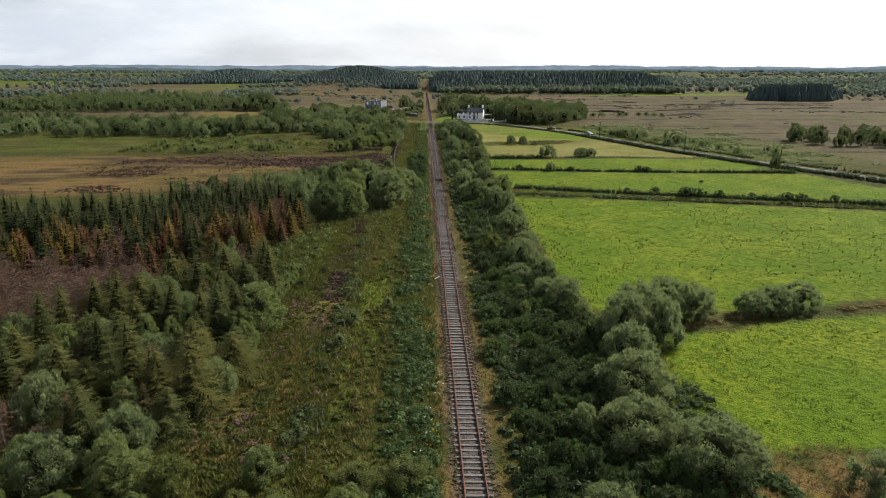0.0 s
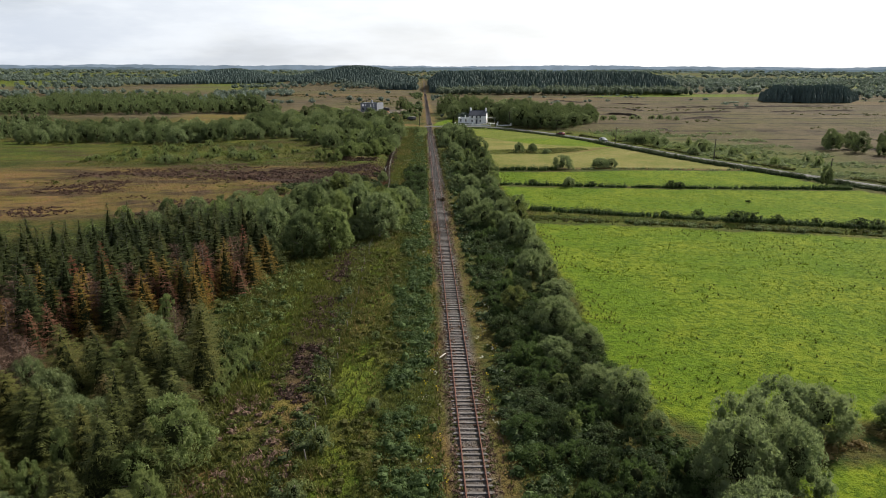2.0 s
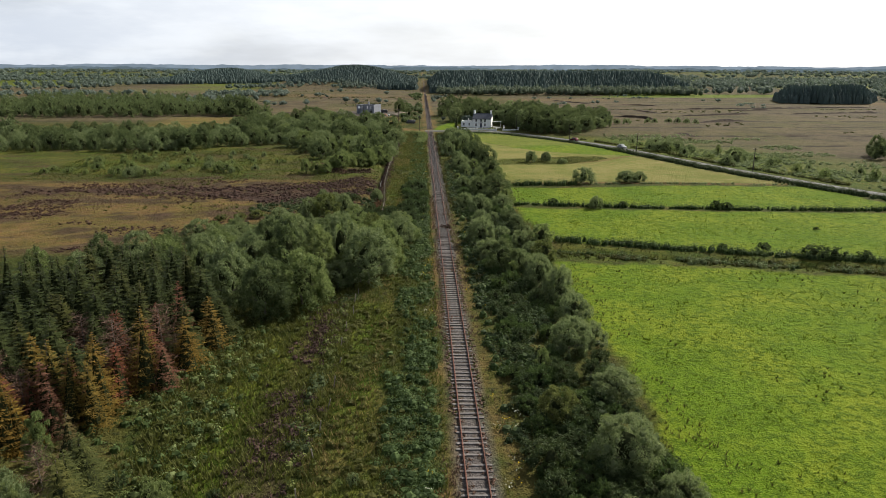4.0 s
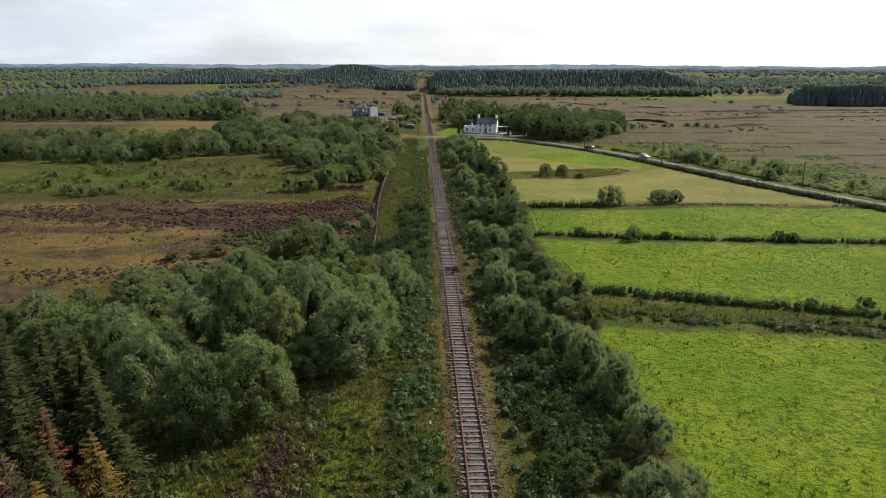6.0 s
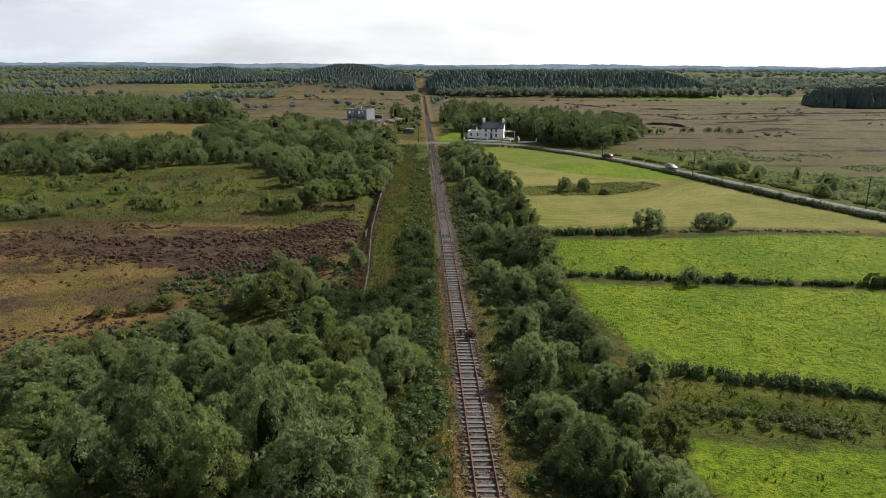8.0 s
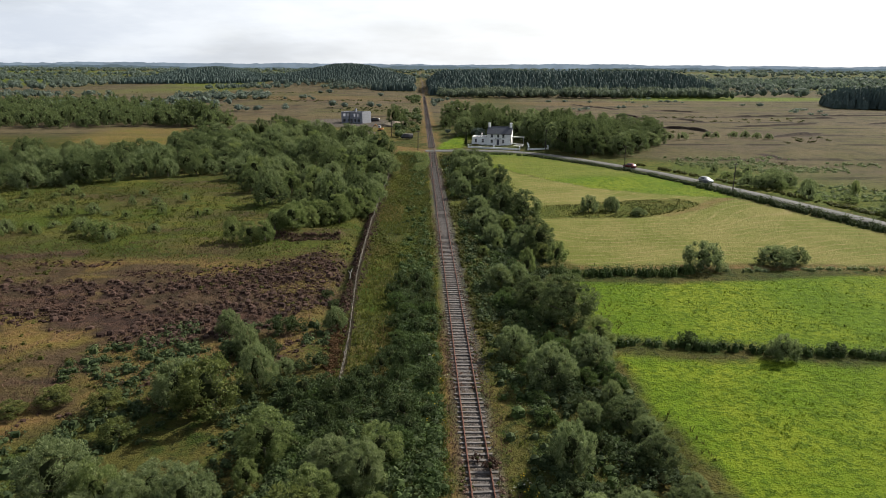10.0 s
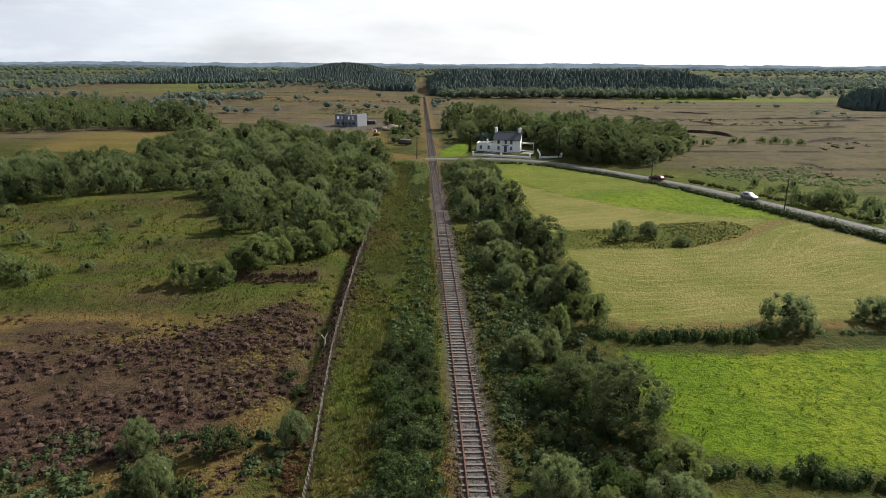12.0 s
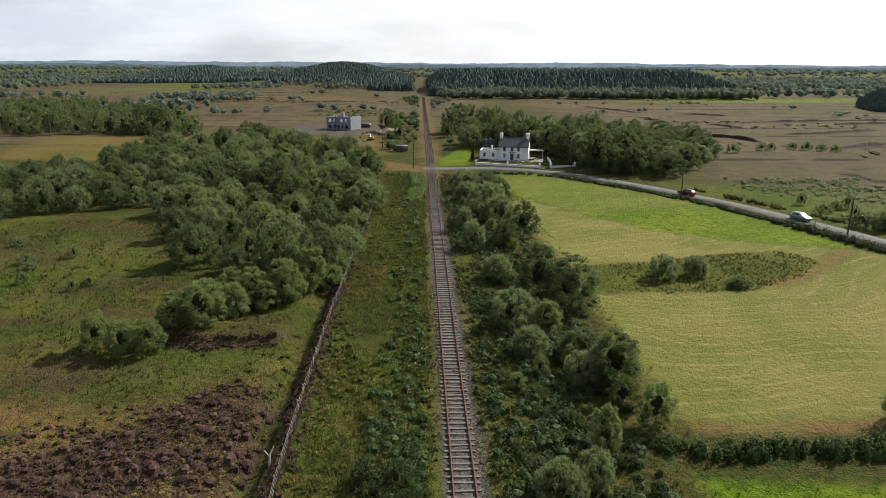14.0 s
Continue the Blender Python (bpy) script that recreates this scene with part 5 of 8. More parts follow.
for x, y in scatter([(-165, 290), (-100, 292), (-83, 300), (-64, 313), (-74, 350), (-80, 408), (-90, 408), (-92, 362), (-104, 347), (-140, 345), (-175, 340)], 5.2, rng, 2500):
    kind, info = (("mid_alder", ALDER), ("mid_willow", SALLOW), ("mid_alder", ALDER))[int(rng.integers(0, 3))]
    size = rng.uniform(0.55, 1.15)
    plant(kind, *info, "scrub wood", x, y, size, size * rng.uniform(0.9, 1.15))
joined_wood("scrub_wood", "dark scrub wood on the open bog", [(-290, 296), (-172, 292), (-178, 356), (-215, 372), (-300, 366)], 6.4, (("far_alder", "alder"), ("far_willow", "willow")), (0.6, 1.2))
joined_wood("scrub_wood", "dark scrub wood beyond the golden field", [(-290, 440), (-166, 436), (-146, 448), (-125, 448), (-101, 434), (-92, 446), (-108, 480), (-150, 520), (-170, 565), (-200, 590), (-300, 590)], 6.4, (("far_alder", "alder"), ("far_willow", "alder")), (0.8, 1.6))
for x, y, s in ((-108, 452, 1.0), (-113, 456, 1.15), (-119, 461, 1.1), (-17, 462, 0.9), (-15, 468, 0.8), (-11, 436, 0.5)):
    plant("tall_alder", *ALDER, "lone trees", x, y, s)

# right of the line: a strip of bushes and small trees up to the fields
STRIP_KINDS = {"w": ("willow", WILLOW), "a": ("alder", ALDER), "b": ("birch", BIRCH), "o": ("olive", OLIVE), "t": ("birch", BARE)}
STRIP_BY_GORSE = (("w", 13.7, 132.4, 4.8, 4.4), ("w", 11.5, 116.2, 4.2, 4.2), ("w", 14.0, 117.9, 3.0, 3.6), ("o", 7.5, 102.3, 3.6, 3.5), ("w", 11.3, 95.7, 4.2, 5.6), ("w", 13.8, 106.7, 2.6, 4.3),
                  ("w", 9.7, 87.8, 2.6, 3.7), ("w", 13.7, 90.6, 3.0, 3.2), ("w", 12.4, 81.3, 2.6, 3.7), ("w", 14.2, 78.5, 3.6, 4.4), ("b", 9.1, 81.5, 1.9, 2.1), ("w", 14.0, 125.0, 3.6, 3.8), ("w", 12.0, 138.0, 4.6, 4.4))
STRIP_BY_DRAIN = (("w", 12.6, 142.4, 3.8, 4.0), ("w", 10.6, 144.6, 4.0, 3.0), ("a", 7.9, 145.6, 4.9, 4.8), ("o", 14.7, 148.6, 4.4, 4.2), ("w", 6.8, 151.8, 3.5, 3.8), ("w", 13.6, 153.9, 2.6, 3.0),
                  ("t", 16.0, 158.6, 4.4, 3.9), ("w", 12.5, 158.4, 3.2, 3.2), ("w", 6.3, 161.6, 4.6, 4.6), ("w", 7.1, 171.9, 3.6, 3.3), ("w", 10.2, 166.0, 2.2, 3.0), ("a", 13.6, 166.0, 2.4, 3.2),
                  ("a", 13.8, 172.0, 2.6, 3.4), ("a", 13.2, 178.0, 2.8, 3.6), ("w", 8.1, 185.7, 3.9, 5.0), ("w", 13.1, 189.6, 3.4, 4.2), ("w", 5.5, 192.3, 3.2, 3.6), ("b", 14.6, 193.4, 4.0, 3.3))
STRIP_BY_HAY = (("a", 13.0, 201.8, 6.0, 6.6), ("a", 9.6, 206.0, 4.2, 4.6), ("w", 6.3, 214.1, 3.2, 3.8), ("o", 6.8, 214.9, 2.6, 3.0), ("w", 9.3, 215.8, 3.2, 2.8), ("b", 11.3, 220.3, 4.6, 2.4), ("t", 16.3, 223.8, 4.3, 2.9),
                ("o", 14.7, 227.3, 3.0, 3.2), ("a", 15.3, 231.5, 5.2, 5.6), ("w", 12.2, 231.6, 3.4, 3.4), ("b", 8.5, 233.3, 2.4, 1.6), ("b", 5.9, 231.2, 1.6, 1.7), ("a", 13.0, 236.8, 3.8, 4.2),
                ("w", 8.2, 238.0, 3.8, 3.7), ("b", 11.3, 245.0, 3.8, 3.2), ("w", 7.6, 246.2, 4.7, 5.4), ("a", 12.3, 255.4, 7.0, 6.2), ("a", 15.5, 251.6, 6.6, 6.6))
STRIP_BY_LANE = (("w", 7.6, 263.3, 4.1, 4.0), ("w", 5.7, 279.3, 4.6, 3.8), ("a", 11.4, 281.1, 4.4, 4.8), ("a", 15.0, 286.9, 6.0, 5.6), ("w", 4.9, 291.8, 4.2, 3.6), ("w", 12.0, 297.5, 5.2, 6.2), ("a", 7.4, 297.3, 5.0, 5.2),
                 ("w", 10.8, 307.7, 6.6, 7.4), ("a", 14.0, 314.0, 5.6, 6.0), ("w", 7.2, 318.0, 5.2, 5.4), ("w", 8.3, 328.3, 5.7, 6.2), ("a", 12.4, 330.0, 5.4, 5.8), ("w", 8.0, 340.0, 4.2, 5.0))
STRIP = STRIP_BY_GORSE + STRIP_BY_DRAIN + STRIP_BY_HAY + STRIP_BY_LANE
for code, x, y, tall, wide in STRIP:
    kind, info = STRIP_KINDS[code]
    grow(kind, info, "trackside strip", x, y, tall, wide)
for x, y in scatter([(5.5, 72), (16, 74), (15, 92), (14.5, 135), (15, 152), (15.5, 163), (14, 195), (14.5, 222), (14.5, 240), (13, 262), (12.5, 283), (14, 345), (4.5, 345), (6, 300), (6.5, 240), (5.5, 190), (5, 150)], 2.3, rng, 5000):
    if min(math.hypot(x - q[1], y - q[2]) for q in STRIP) > 1.9 and not (266 < y < 276 and x < 9):
        u, low = rng.random(), 0.6 if y > 215 else 1.0
        if u < 0.42:
            plant("gorse", *GORSE, "trackside strip", x, y, rng.uniform(0.6, 1.0) * low, rng.uniform(0.8, 1.2) * low)
        elif u < 0.84:
            plant("bramble", *BRAMBLE, "trackside strip", x, y, rng.uniform(0.7, 1.3) * low, rng.uniform(0.7, 1.1))
        elif u < 0.94:
            plant("willow", *WILLOW, "trackside strip", x, y, rng.uniform(0.35, 0.6), rng.uniform(0.3, 0.5))
        else:
            plant("birch", *BIRCH, "trackside strip", x, y, rng.uniform(0.35, 0.6), rng.uniform(0.4, 0.6))
for x, y, s, wd in ((18.5, 66, 1.25, 1.15), (21, 69, 1.3, 1.1), (22.8, 66, 1.1, 0.9), (17, 60.5, 0.95, 1.0), (25.3, 73.0, 1.12, 1.0), (28.7, 73.4, 1.08, 1.0),
                    (15.5, 53.5, 1.05, 1.15), (13.5, 45.5, 0.95, 1.1), (18.2, 42, 0.95, 1.15), (9.5, 47.5, 0.6, 0.5), (40.2, 75.2, 0.82, 0.85), (36.8, 74.2, 0.75, 0.8),
                    (43.8, 76.3, 0.8, 0.85), (38.6, 222.6, 0.95, 1.0), (50.6, 224.2, 0.78, 0.95), (54.0, 224.6, 0.62, 0.7), (31.2, 263.3, 0.8, 0.65), (36.3, 264.3, 0.78, 0.6),
                    (40.6, 259.4, 0.42, 0.55), (34, 40, 0.8, 0.9), (29, 38, 0.9, 1.0), (9, 37, 0.6, 0.7)):
    plant("willow", *WILLOW, "field bushes", x, y, s, wd)
for x, y in scatter([(7, 36), (17, 36), (20, 46), (17, 58), (8.5, 72), (6.5, 55)], 2.6, rng, 300):
    plant("gorse", *GORSE, "trackside strip", x, y, rng.uniform(0.7, 1.25), rng.uniform(0.8, 1.3))
for x, y, s in ((52.5, 155.5, 0.9), (58.5, 151.4, 1.3), (61.5, 150.6, 1.2), (66, 149.8, 1.0), (73, 148.4, 0.8), (80, 146, 1.1), (83, 145.4, 1.0), (46, 156.5, 0.7),
                (59.5, 189.3, 1.1), (61.6, 189.0, 0.9), (40, 191.6, 0.8), (25, 194.6, 0.9), (70, 170, 0.4), (90, 144, 0.9)):
    plant("gorse", *GORSE, "hedge bushes", x, y, s, s * 1.15)
plant("alder", *ALDER, "hedge trees", 101.3, 192.0, 0.85, 0.55)
plant("willow", *WILLOW, "hedge trees", 33.5, 190.6, 0.6, 0.5)
# beyond the lane
for x, y, s in ((80, 293.5, 0.5), (82.5, 291, 0.65), (85.5, 291, 0.75), (87.5, 294, 0.8), (90.5, 293, 0.6), (93, 288, 0.55), (85, 309, 0.35), (97, 262, 0.8), (101, 266, 0.7), (92, 256, 0.6)):
    plant("mid_willow", *SALLOW, "bog bushes", x, y, s, s * 1.05)
for x, y in scatter([(146, 262), (160, 246), (200, 238), (225, 250), (190, 285), (150, 285)], 6.0, rng, 300, 26):
    plant("mid_alder", *ALDER, "bog bushes", x, y, rng.uniform(0.6, 1.1), rng.uniform(0.7, 1.1))
for x, y in scatter([(44, 358), (49, 350), (63, 349), (76, 362), (90, 386), (92, 412), (70, 424), (36, 428), (14, 420), (13, 404), (32, 402), (39, 384)], 5.2, rng, 2000):
    light = rng.random() < 0.3
    plant("tall_willow" if light else "tall_alder", *(SALLOW if light else ALDER), "house wood", x, y, rng.uniform(0.7, 1.12) * (1.0 if x < 62 else 0.78), rng.uniform(0.8, 1.1))
for x, y, s in ((10, 455, 1.0), (14, 462, 1.1), (19, 468, 1.05), (24, 460, 1.0), (30, 458, 0.95), (8, 440, 0.6)):
    plant("tall_alder", *ALDER, "lone trees", x, y, s, s * 0.6 if y < 400 else s)
cypress = plant("dark_spruce", "cypress", "slim dark evergreen beside the white farmhouse", "conifer", "lone trees", 12.6, 372, 0.78, 0.5)
for x, y, s in ((92, 393, 0.55), (97, 394, 0.5), (102, 393, 0.6), (115, 400, 0.5), (119, 401, 0.45), (127, 402, 0.5), (131, 400, 0.55), (135, 398, 0.5), (139, 396, 0.45), (90, 404, 0.9), (84, 392, 0.9)):
    plant("grey_shrub", "bog_bush", "grey-green rounded bush on the bog", "bush", "bog bushes", x, y, s * 2.2, s * 2.3)
for x, y in scatter([(72, 312), (80, 290), (92, 258), (110, 222), (126, 228), (112, 262), (98, 296), (84, 318)], 7.0, rng, 200, 26):
    plant("grey_shrub" if rng.random() < 0.6 else "shrub", "bog_bush", "grey-green rounded bush on the rough ground by the lane", "bush", "bog bushes", x, y, rng.uniform(0.6, 1.5), rng.uniform(0.6, 1.4))
for x, y in scatter([(-112, 238), (-58, 236), (-46, 256), (-60, 284), (-112, 280)], 5.5, rng, 200, 40):
    plant("shrub" if rng.random() < 0.6 else "grey_shrub", "bog_bush", "soft green low bush on the bog", "bush", "bog bushes", x, y, rng.uniform(0.4, 0.9), rng.uniform(0.4, 0.9))

# ---- low growth ----


def thicket(name, label, category, material, x, y, r, h, n_leaves, leaf):
    pile = Pile()
    clump_pile(pile, x, y, height(x, y), r, h, rng, n_leaves, leaf)
    return tagged(new(name, pile.mesh(name, material)), label, category, kind="stuff")


def spread(n, x0, x1, y0, y1, seed, lo, hi, scale=(0.25, 0.12)):
    """Random places, thinned to patches."""
    x, y = rng.uniform(x0, x1, n), rng.uniform(y0, y1, n)
    keep = rng.random(n) < step(lo, hi, value_noise(x * scale[0], y * scale[1], seed))
    return x[keep], y[keep]


# dark green bramble close along the line, left
x, y = spread(4600, -7.6, -2.6, 30, 345, 81, 0.12, 0.5, (0.3, 0.2))
ok = rng.random(len(x)) < np.interp(x, [-7.6, -6.2, -3.4, -2.6], [0.2, 0.8, 1.0, 0.5]) * (1 - 0.8 * step(214, 236, y))
x, y = x[ok], y[ok]
r = rng.uniform(0.35, 0.95, len(x))
thicket("bramble_thicket", "dark green bramble thicket beside the track", "bramble", LEAF["bramble"], x, y, r, r * rng.uniform(0.8, 1.4, len(x)), 50, 0.098)
# undergrowth of the gorse by the fence
pts = np.array(scatter([(-8.0, 190), (-2.8, 189), (-2.3, 216), (-3.5, 219), (-6.5, 218), (-7.5, 207), (-7.0, 199)], 0.75, rng, 1200))
for label, species, pick in (("bramble between the gorse mounds", "bramble", pts[::2]), ("dark gorse growing through the brambles", "gorse", pts[1::2])):
    r = rng.uniform(0.35, 0.7, len(pick))
    thicket("bramble_thicket", label, "bramble", LEAF[species], pick[:, 0], pick[:, 1], r, r * rng.uniform(0.9, 1.6, len(pick)), 50, 0.085)
# mixed weeds over the left strip, in bands along the line
x, y = spread(2600, -12.8, -5.5, 30, 345, 83, 0.3, 0.65)
r = rng.uniform(0.3, 0.75, len(x))
thicket("weed_patch", "low olive green weeds in rough grass", "weeds", LEAF["weed"], x, y, r, r * rng.uniform(0.6, 1.2, len(x)), 26, 0.095)


def band(name, label, category, species, n, mid, half, y0, y1, seed, lo, hi, size, tall, leaf=0.13, n_leaves=26):
    """A ragged row of clumps along the line."""
    y = rng.uniform(y0, y1, n)
    x = np.interp(y, *mid) + rng.normal(0, half * 0.55, n)
    keep = rng.random(n) < step(lo, hi, value_noise(x * 0.25, y * 0.2, seed))
    x, y = x[keep], y[keep]
    r = rng.uniform(*size, len(x))
    thicket(name, label, category, LEAF[species], x, y, r, r * rng.uniform(*tall, len(x)), n_leaves, leaf)


band("willowherb_patch", "green willowherb row along the old fence", "weeds", "olive", 170, ([40, 64, 80, 132], [-12.2, -12.6, -13.4, -13.6]), 0.9, 42, 134, 201, 0.3, 0.6, (0.35, 0.75), (0.9, 1.7))
band("bramble_thicket", "dark bramble tangle beside the old fence", "bramble", "gorse", 420, ([40, 90, 134], [-14.2, -14.0, -13.4]), 1.0, 42, 136, 202, 0.4, 0.6, (0.4, 0.8), (0.7, 1.2))
band("dead_bracken", "dark brown dead bracken and heather", "bracken", "heather", 480, ([78, 108, 132], [-16.3, -15.8, -15.2]), 2.2, 80, 134, 203, 0.3, 0.55, (0.3, 0.65), (0.5, 0.9))
band("dead_bracken", "rusty brown bracken in dry grass", "bracken", "dead", 420, ([44, 60, 84], [-18, -17.5, -18.5]), 4.0, 44, 84, 204, 0.35, 0.6, (0.3, 0.6), (0.4, 0.8))
band("weed_patch", "rough olive green weeds in brown grass", "weeds", "weed", 420, ([44, 60, 84], [-19, -18, -18.5]), 4.5, 42, 90, 205, 0.4, 0.65, (0.35, 0.8), (0.5, 1.0))
pts = np.array(scatter([(-33, 99), (-22.5, 84), (-20.5, 100), (-20, 116), (-17.5, 128), (-12, 140), (-20, 134), (-28, 122), (-31, 108)], 0.7, rng, 2200))
pts = pts[rng.random(len(pts)) < step(0.15, 0.4, value_noise(pts[:, 0] * 0.2, pts[:, 1] * 0.2, 184))]
for label, species, pick in (("dense pale green willowherb below the plantation", "birch", pts[::3]), ("green willowherb and bracken below the plantation", "weed", pts[1::3]), ("bramble below the plantation", "bramble", pts[2::3])):
    r = rng.uniform(0.45, 0.9, len(pick))
    thicket("willowherb_patch", label, "weeds", LEAF[species], pick[:, 0], pick[:, 1], r, r * rng.uniform(0.8, 1.6, len(pick)), 28, 0.14)
pts = np.array(scatter([(-24, 82), (-22, 80), (-21.5, 92), (-24, 96)], 1.0, rng, 60))
for x, y in pts:
    plant("shrub", "bramble_bush", "dark green rounded bramble bush in rough grass", "bush", "strip bushes", x, y, rng.uniform(0.5, 0.75), rng.uniform(0.35, 0.5))
for x, y, s in ((-18.6, 92.5, 0.5), (-20.5, 86, 0.7), (-12.0, 72.5, 0.75), (-12.8, 66, 0.6), (-8.2, 78, 0.5), (-9.0, 94, 0.4), (-24.5, 90, 1.0), (-26, 94, 0.8), (-23, 76, 0.7)):
    plant("grey_shrub" if x > -14 else "gorse", "strip_bush", "small bush standing alone in the rough grass", "bush", "strip bushes", x, y, s, s * 0.8)
# right strip: brambles, gorse and shaded undergrowth up to the fields
for x, y in scatter([(3.8, 34), (14, 34), (17.5, 50), (16, 70), (14.5, 90), (13.5, 112), (5, 112), (3.6, 70)], 2.15, rng, 700, 210):
    kind, info = (("gorse", GORSE), ("gorse", GORSE), ("bramble", BRAMBLE))[int(rng.integers(0, 3))]
    plant(kind, *info, "gorse mounds", x, y, rng.choice([0.75, 1.05, 1.35]) * rng.uniform(0.9, 1.1) * (0.75 if x < 5.5 else 1.0), rng.uniform(0.9, 1.35))
x, y = spread(1900, 3.0, 12, 32, 345, 86, 0.3, 0.6)
r = rng.uniform(0.5, 1.05, len(x))
thicket("bramble_thicket", "dark bramble thicket along the cutting", "bramble", LEAF["bramble"], x, y, r, r * rng.uniform(0.9, 1.7, len(x)), 44, 0.105)
x, y = spread(1500, 2.0, 6.0, 190, 350, 212, 0.15, 0.5, (0.5, 0.25))
r = rng.uniform(0.25, 0.6, len(x))
thicket("weed_patch", "tall green weeds along the stony shoulder", "weeds", LEAF["weed"], x, y, r, r * rng.uniform(0.8, 1.6, len(x)), 26, 0.085)
x, y = spread(1600, -6.5, -1.9, 200, 350, 213, 0.2, 0.55, (0.5, 0.25))
r = rng.uniform(0.2, 0.5, len(x))
thicket("weed_patch", "green weeds between the line and the fence", "weeds", LEAF["weed"], x, y, r, r * rng.uniform(0.7, 1.5, len(x)), 24, 0.08)
x, y = spread(3300, 2.8, 15.2, 32, 345, 87, 0.10, 0.4)
r = rng.uniform(0.5, 1.0, len(x))
thicket("bramble_thicket", "dark gorse undergrowth below the bushes", "gorse", LEAF["gorse"], x, y, r, r * rng.uniform(0.8, 1.4, len(x)), 44, 0.105)
x, y = spread(1200, 8, 23, 34, 72, 88, 0.2, 0.5)
r = rng.uniform(0.4, 0.8, len(x))
thicket("bramble_thicket", "tangled undergrowth beside the rounded field", "bramble", LEAF["bramble"], x, y, r, r * rng.uniform(0.8, 1.3, len(x)), 44, 0.105)
# scrub in the left bog's near corner
x, y = spread(1500, -40, -4, 158, 202, 89, 0.35, 0.6)
ok = (y < 187) | (x < -14.5)
x, y = x[ok], y[ok]
r = rng.uniform(0.4, 0.9, len(x))
thicket("gorse_patch", "patchy gorse and bramble scrub", "scrub", LEAF["gorse"], x, y, r, r * rng.uniform(0.8, 1.3, len(x)), 24, 0.15)
x, y = spread(1000, -16, -3.2, 163, 187, 208, 0.12, 0.4)
r = rng.uniform(0.45, 1.0, len(x))
thicket("gorse_patch", "dense dark gorse and bramble by the line", "scrub", LEAF["gorse"], x[::2], y[::2], r[::2], r[::2] * rng.uniform(0.8, 1.5, len(x[::2])), 30, 0.13)
thicket("bramble_thicket", "dense bramble among gorse by the line", "bramble", LEAF["bramble"], x[1::2], y[1::2], r[1::2], r[1::2] * rng.uniform(0.8, 1.4, len(x[1::2])), 30, 0.13)
# heather hummocks
pts = np.array(scatter(HEATH, 0.8, rng, 11000))
pts = pts[rng.random(len(pts)) < (0.2 + 0.8 * step(0.25, 0.55, value_noise(pts[:, 0] * 0.12, pts[:, 1] * 0.2, 90))) * np.interp(pts[:, 0], [-70, -32], [0.4, 1.0])]
r = rng.uniform(0.4, 1.05, len(pts))
thicket("heather_hummock", "dark brown heather hummocks on bare peat", "heather", LEAF["heather"], pts[:, 0], pts[:, 1], r, r * rng.uniform(0.6, 1.05, len(pts)), 44, 0.085)
y = np.arange(204, 316, 0.55)
x = -13.9 + rng.normal(0, 0.35, len(y))
thicket("heather_hummock", "brown heather along the fence bank", "heather", LEAF["heather"], x, y, rng.uniform(0.25, 0.5, len(y)), rng.uniform(0.2, 0.45, len(y)), 20, 0.11)
y = rng.uniform(186, 206, 260)
x = np.interp(y, [186, 206], [-13.0, -14.9]) + rng.normal(0, 0.55, len(y))
r = rng.uniform(0.2, 0.5, len(x))
thicket("dead_bracken", "rust-brown dead bracken on the fence bank", "bracken", LEAF["rust_bank"], x, y, r, r * rng.uniform(0.7, 1.2, len(x)), 30, 0.08)
pts = np.array(scatter(PEAT_STRIP, 0.55, rng, 500))
thicket("heather_hummock", "heather on the edge of an old peat bank", "heather", LEAF["heather"], pts[:, 0], pts[:, 1], rng.uniform(0.4, 0.7, len(pts)), rng.uniform(0.3, 0.6, len(pts)), 20, 0.13)
x, y = spread(8500, -100, -16, 158, 232, 206, 0.5, 0.68, (0.07, 0.14))
ok = inside(x, y, DRY_A, 2.0) > 0.5
x, y = x[ok], y[ok]
r = rng.uniform(0.25, 0.6, len(x))
thicket("heather_hummock", "brown heather and moss hummocks in dry bog grass", "heather", LEAF["heather"], x, y, r, r * rng.uniform(0.4, 0.8, len(x)), 12, 0.13)
x, y = spread(2200, -110, -16, 184, 300, 207, 0.55, 0.72, (0.06, 0.12))
r = rng.uniform(0.25, 0.6, len(x))
thicket("weed_patch", "olive green bog myrtle and rushes", "weeds", LEAF["weed"], x, y, r, r * rng.uniform(0.5, 1.0, len(x)), 14, 0.14)
x, y = spread(420, -24, -16.5, 204, 228, 214, 0.35, 0.55, (0.3, 0.3))
r = rng.uniform(0.25, 0.55, len(x))
thicket("bleached_tussock", "pale bleached moor grass on bare peat", "grass", LEAF["straw"], x, y, r, r * rng.uniform(0.3, 0.6, len(x)), 26, 0.07)
x, y = spread(900, -26, -15.8, 206, 232, 209, 0.35, 0.6, (0.2, 0.3))
x2, y2 = spread(700, -12.4, -8.5, 200, 300, 210, 0.45, 0.7, (0.4, 0.15))
x, y = np.concatenate([x, x2]), np.concatenate([y, y2])
r = rng.uniform(0.08, 0.24, len(x))
thicket("bleached_tussock", "bleached dead grass tussocks on bare peat", "grass", LEAF["straw"], x, y, r, r * rng.uniform(0.6, 1.2, len(x)), 10, 0.07)
y = rng.uniform(198, 316, 420)
x = np.where(rng.random(len(y)) < 0.5, -12.9, -14.6) + rng.normal(0, 0.35, len(y))
r = rng.uniform(0.25, 0.5, len(x))
thicket("heather_hummock", "dark heather on both banks of the fence ditch", "heather", LEAF["heather"], x, y, r, r * 0.9, 18, 0.10)
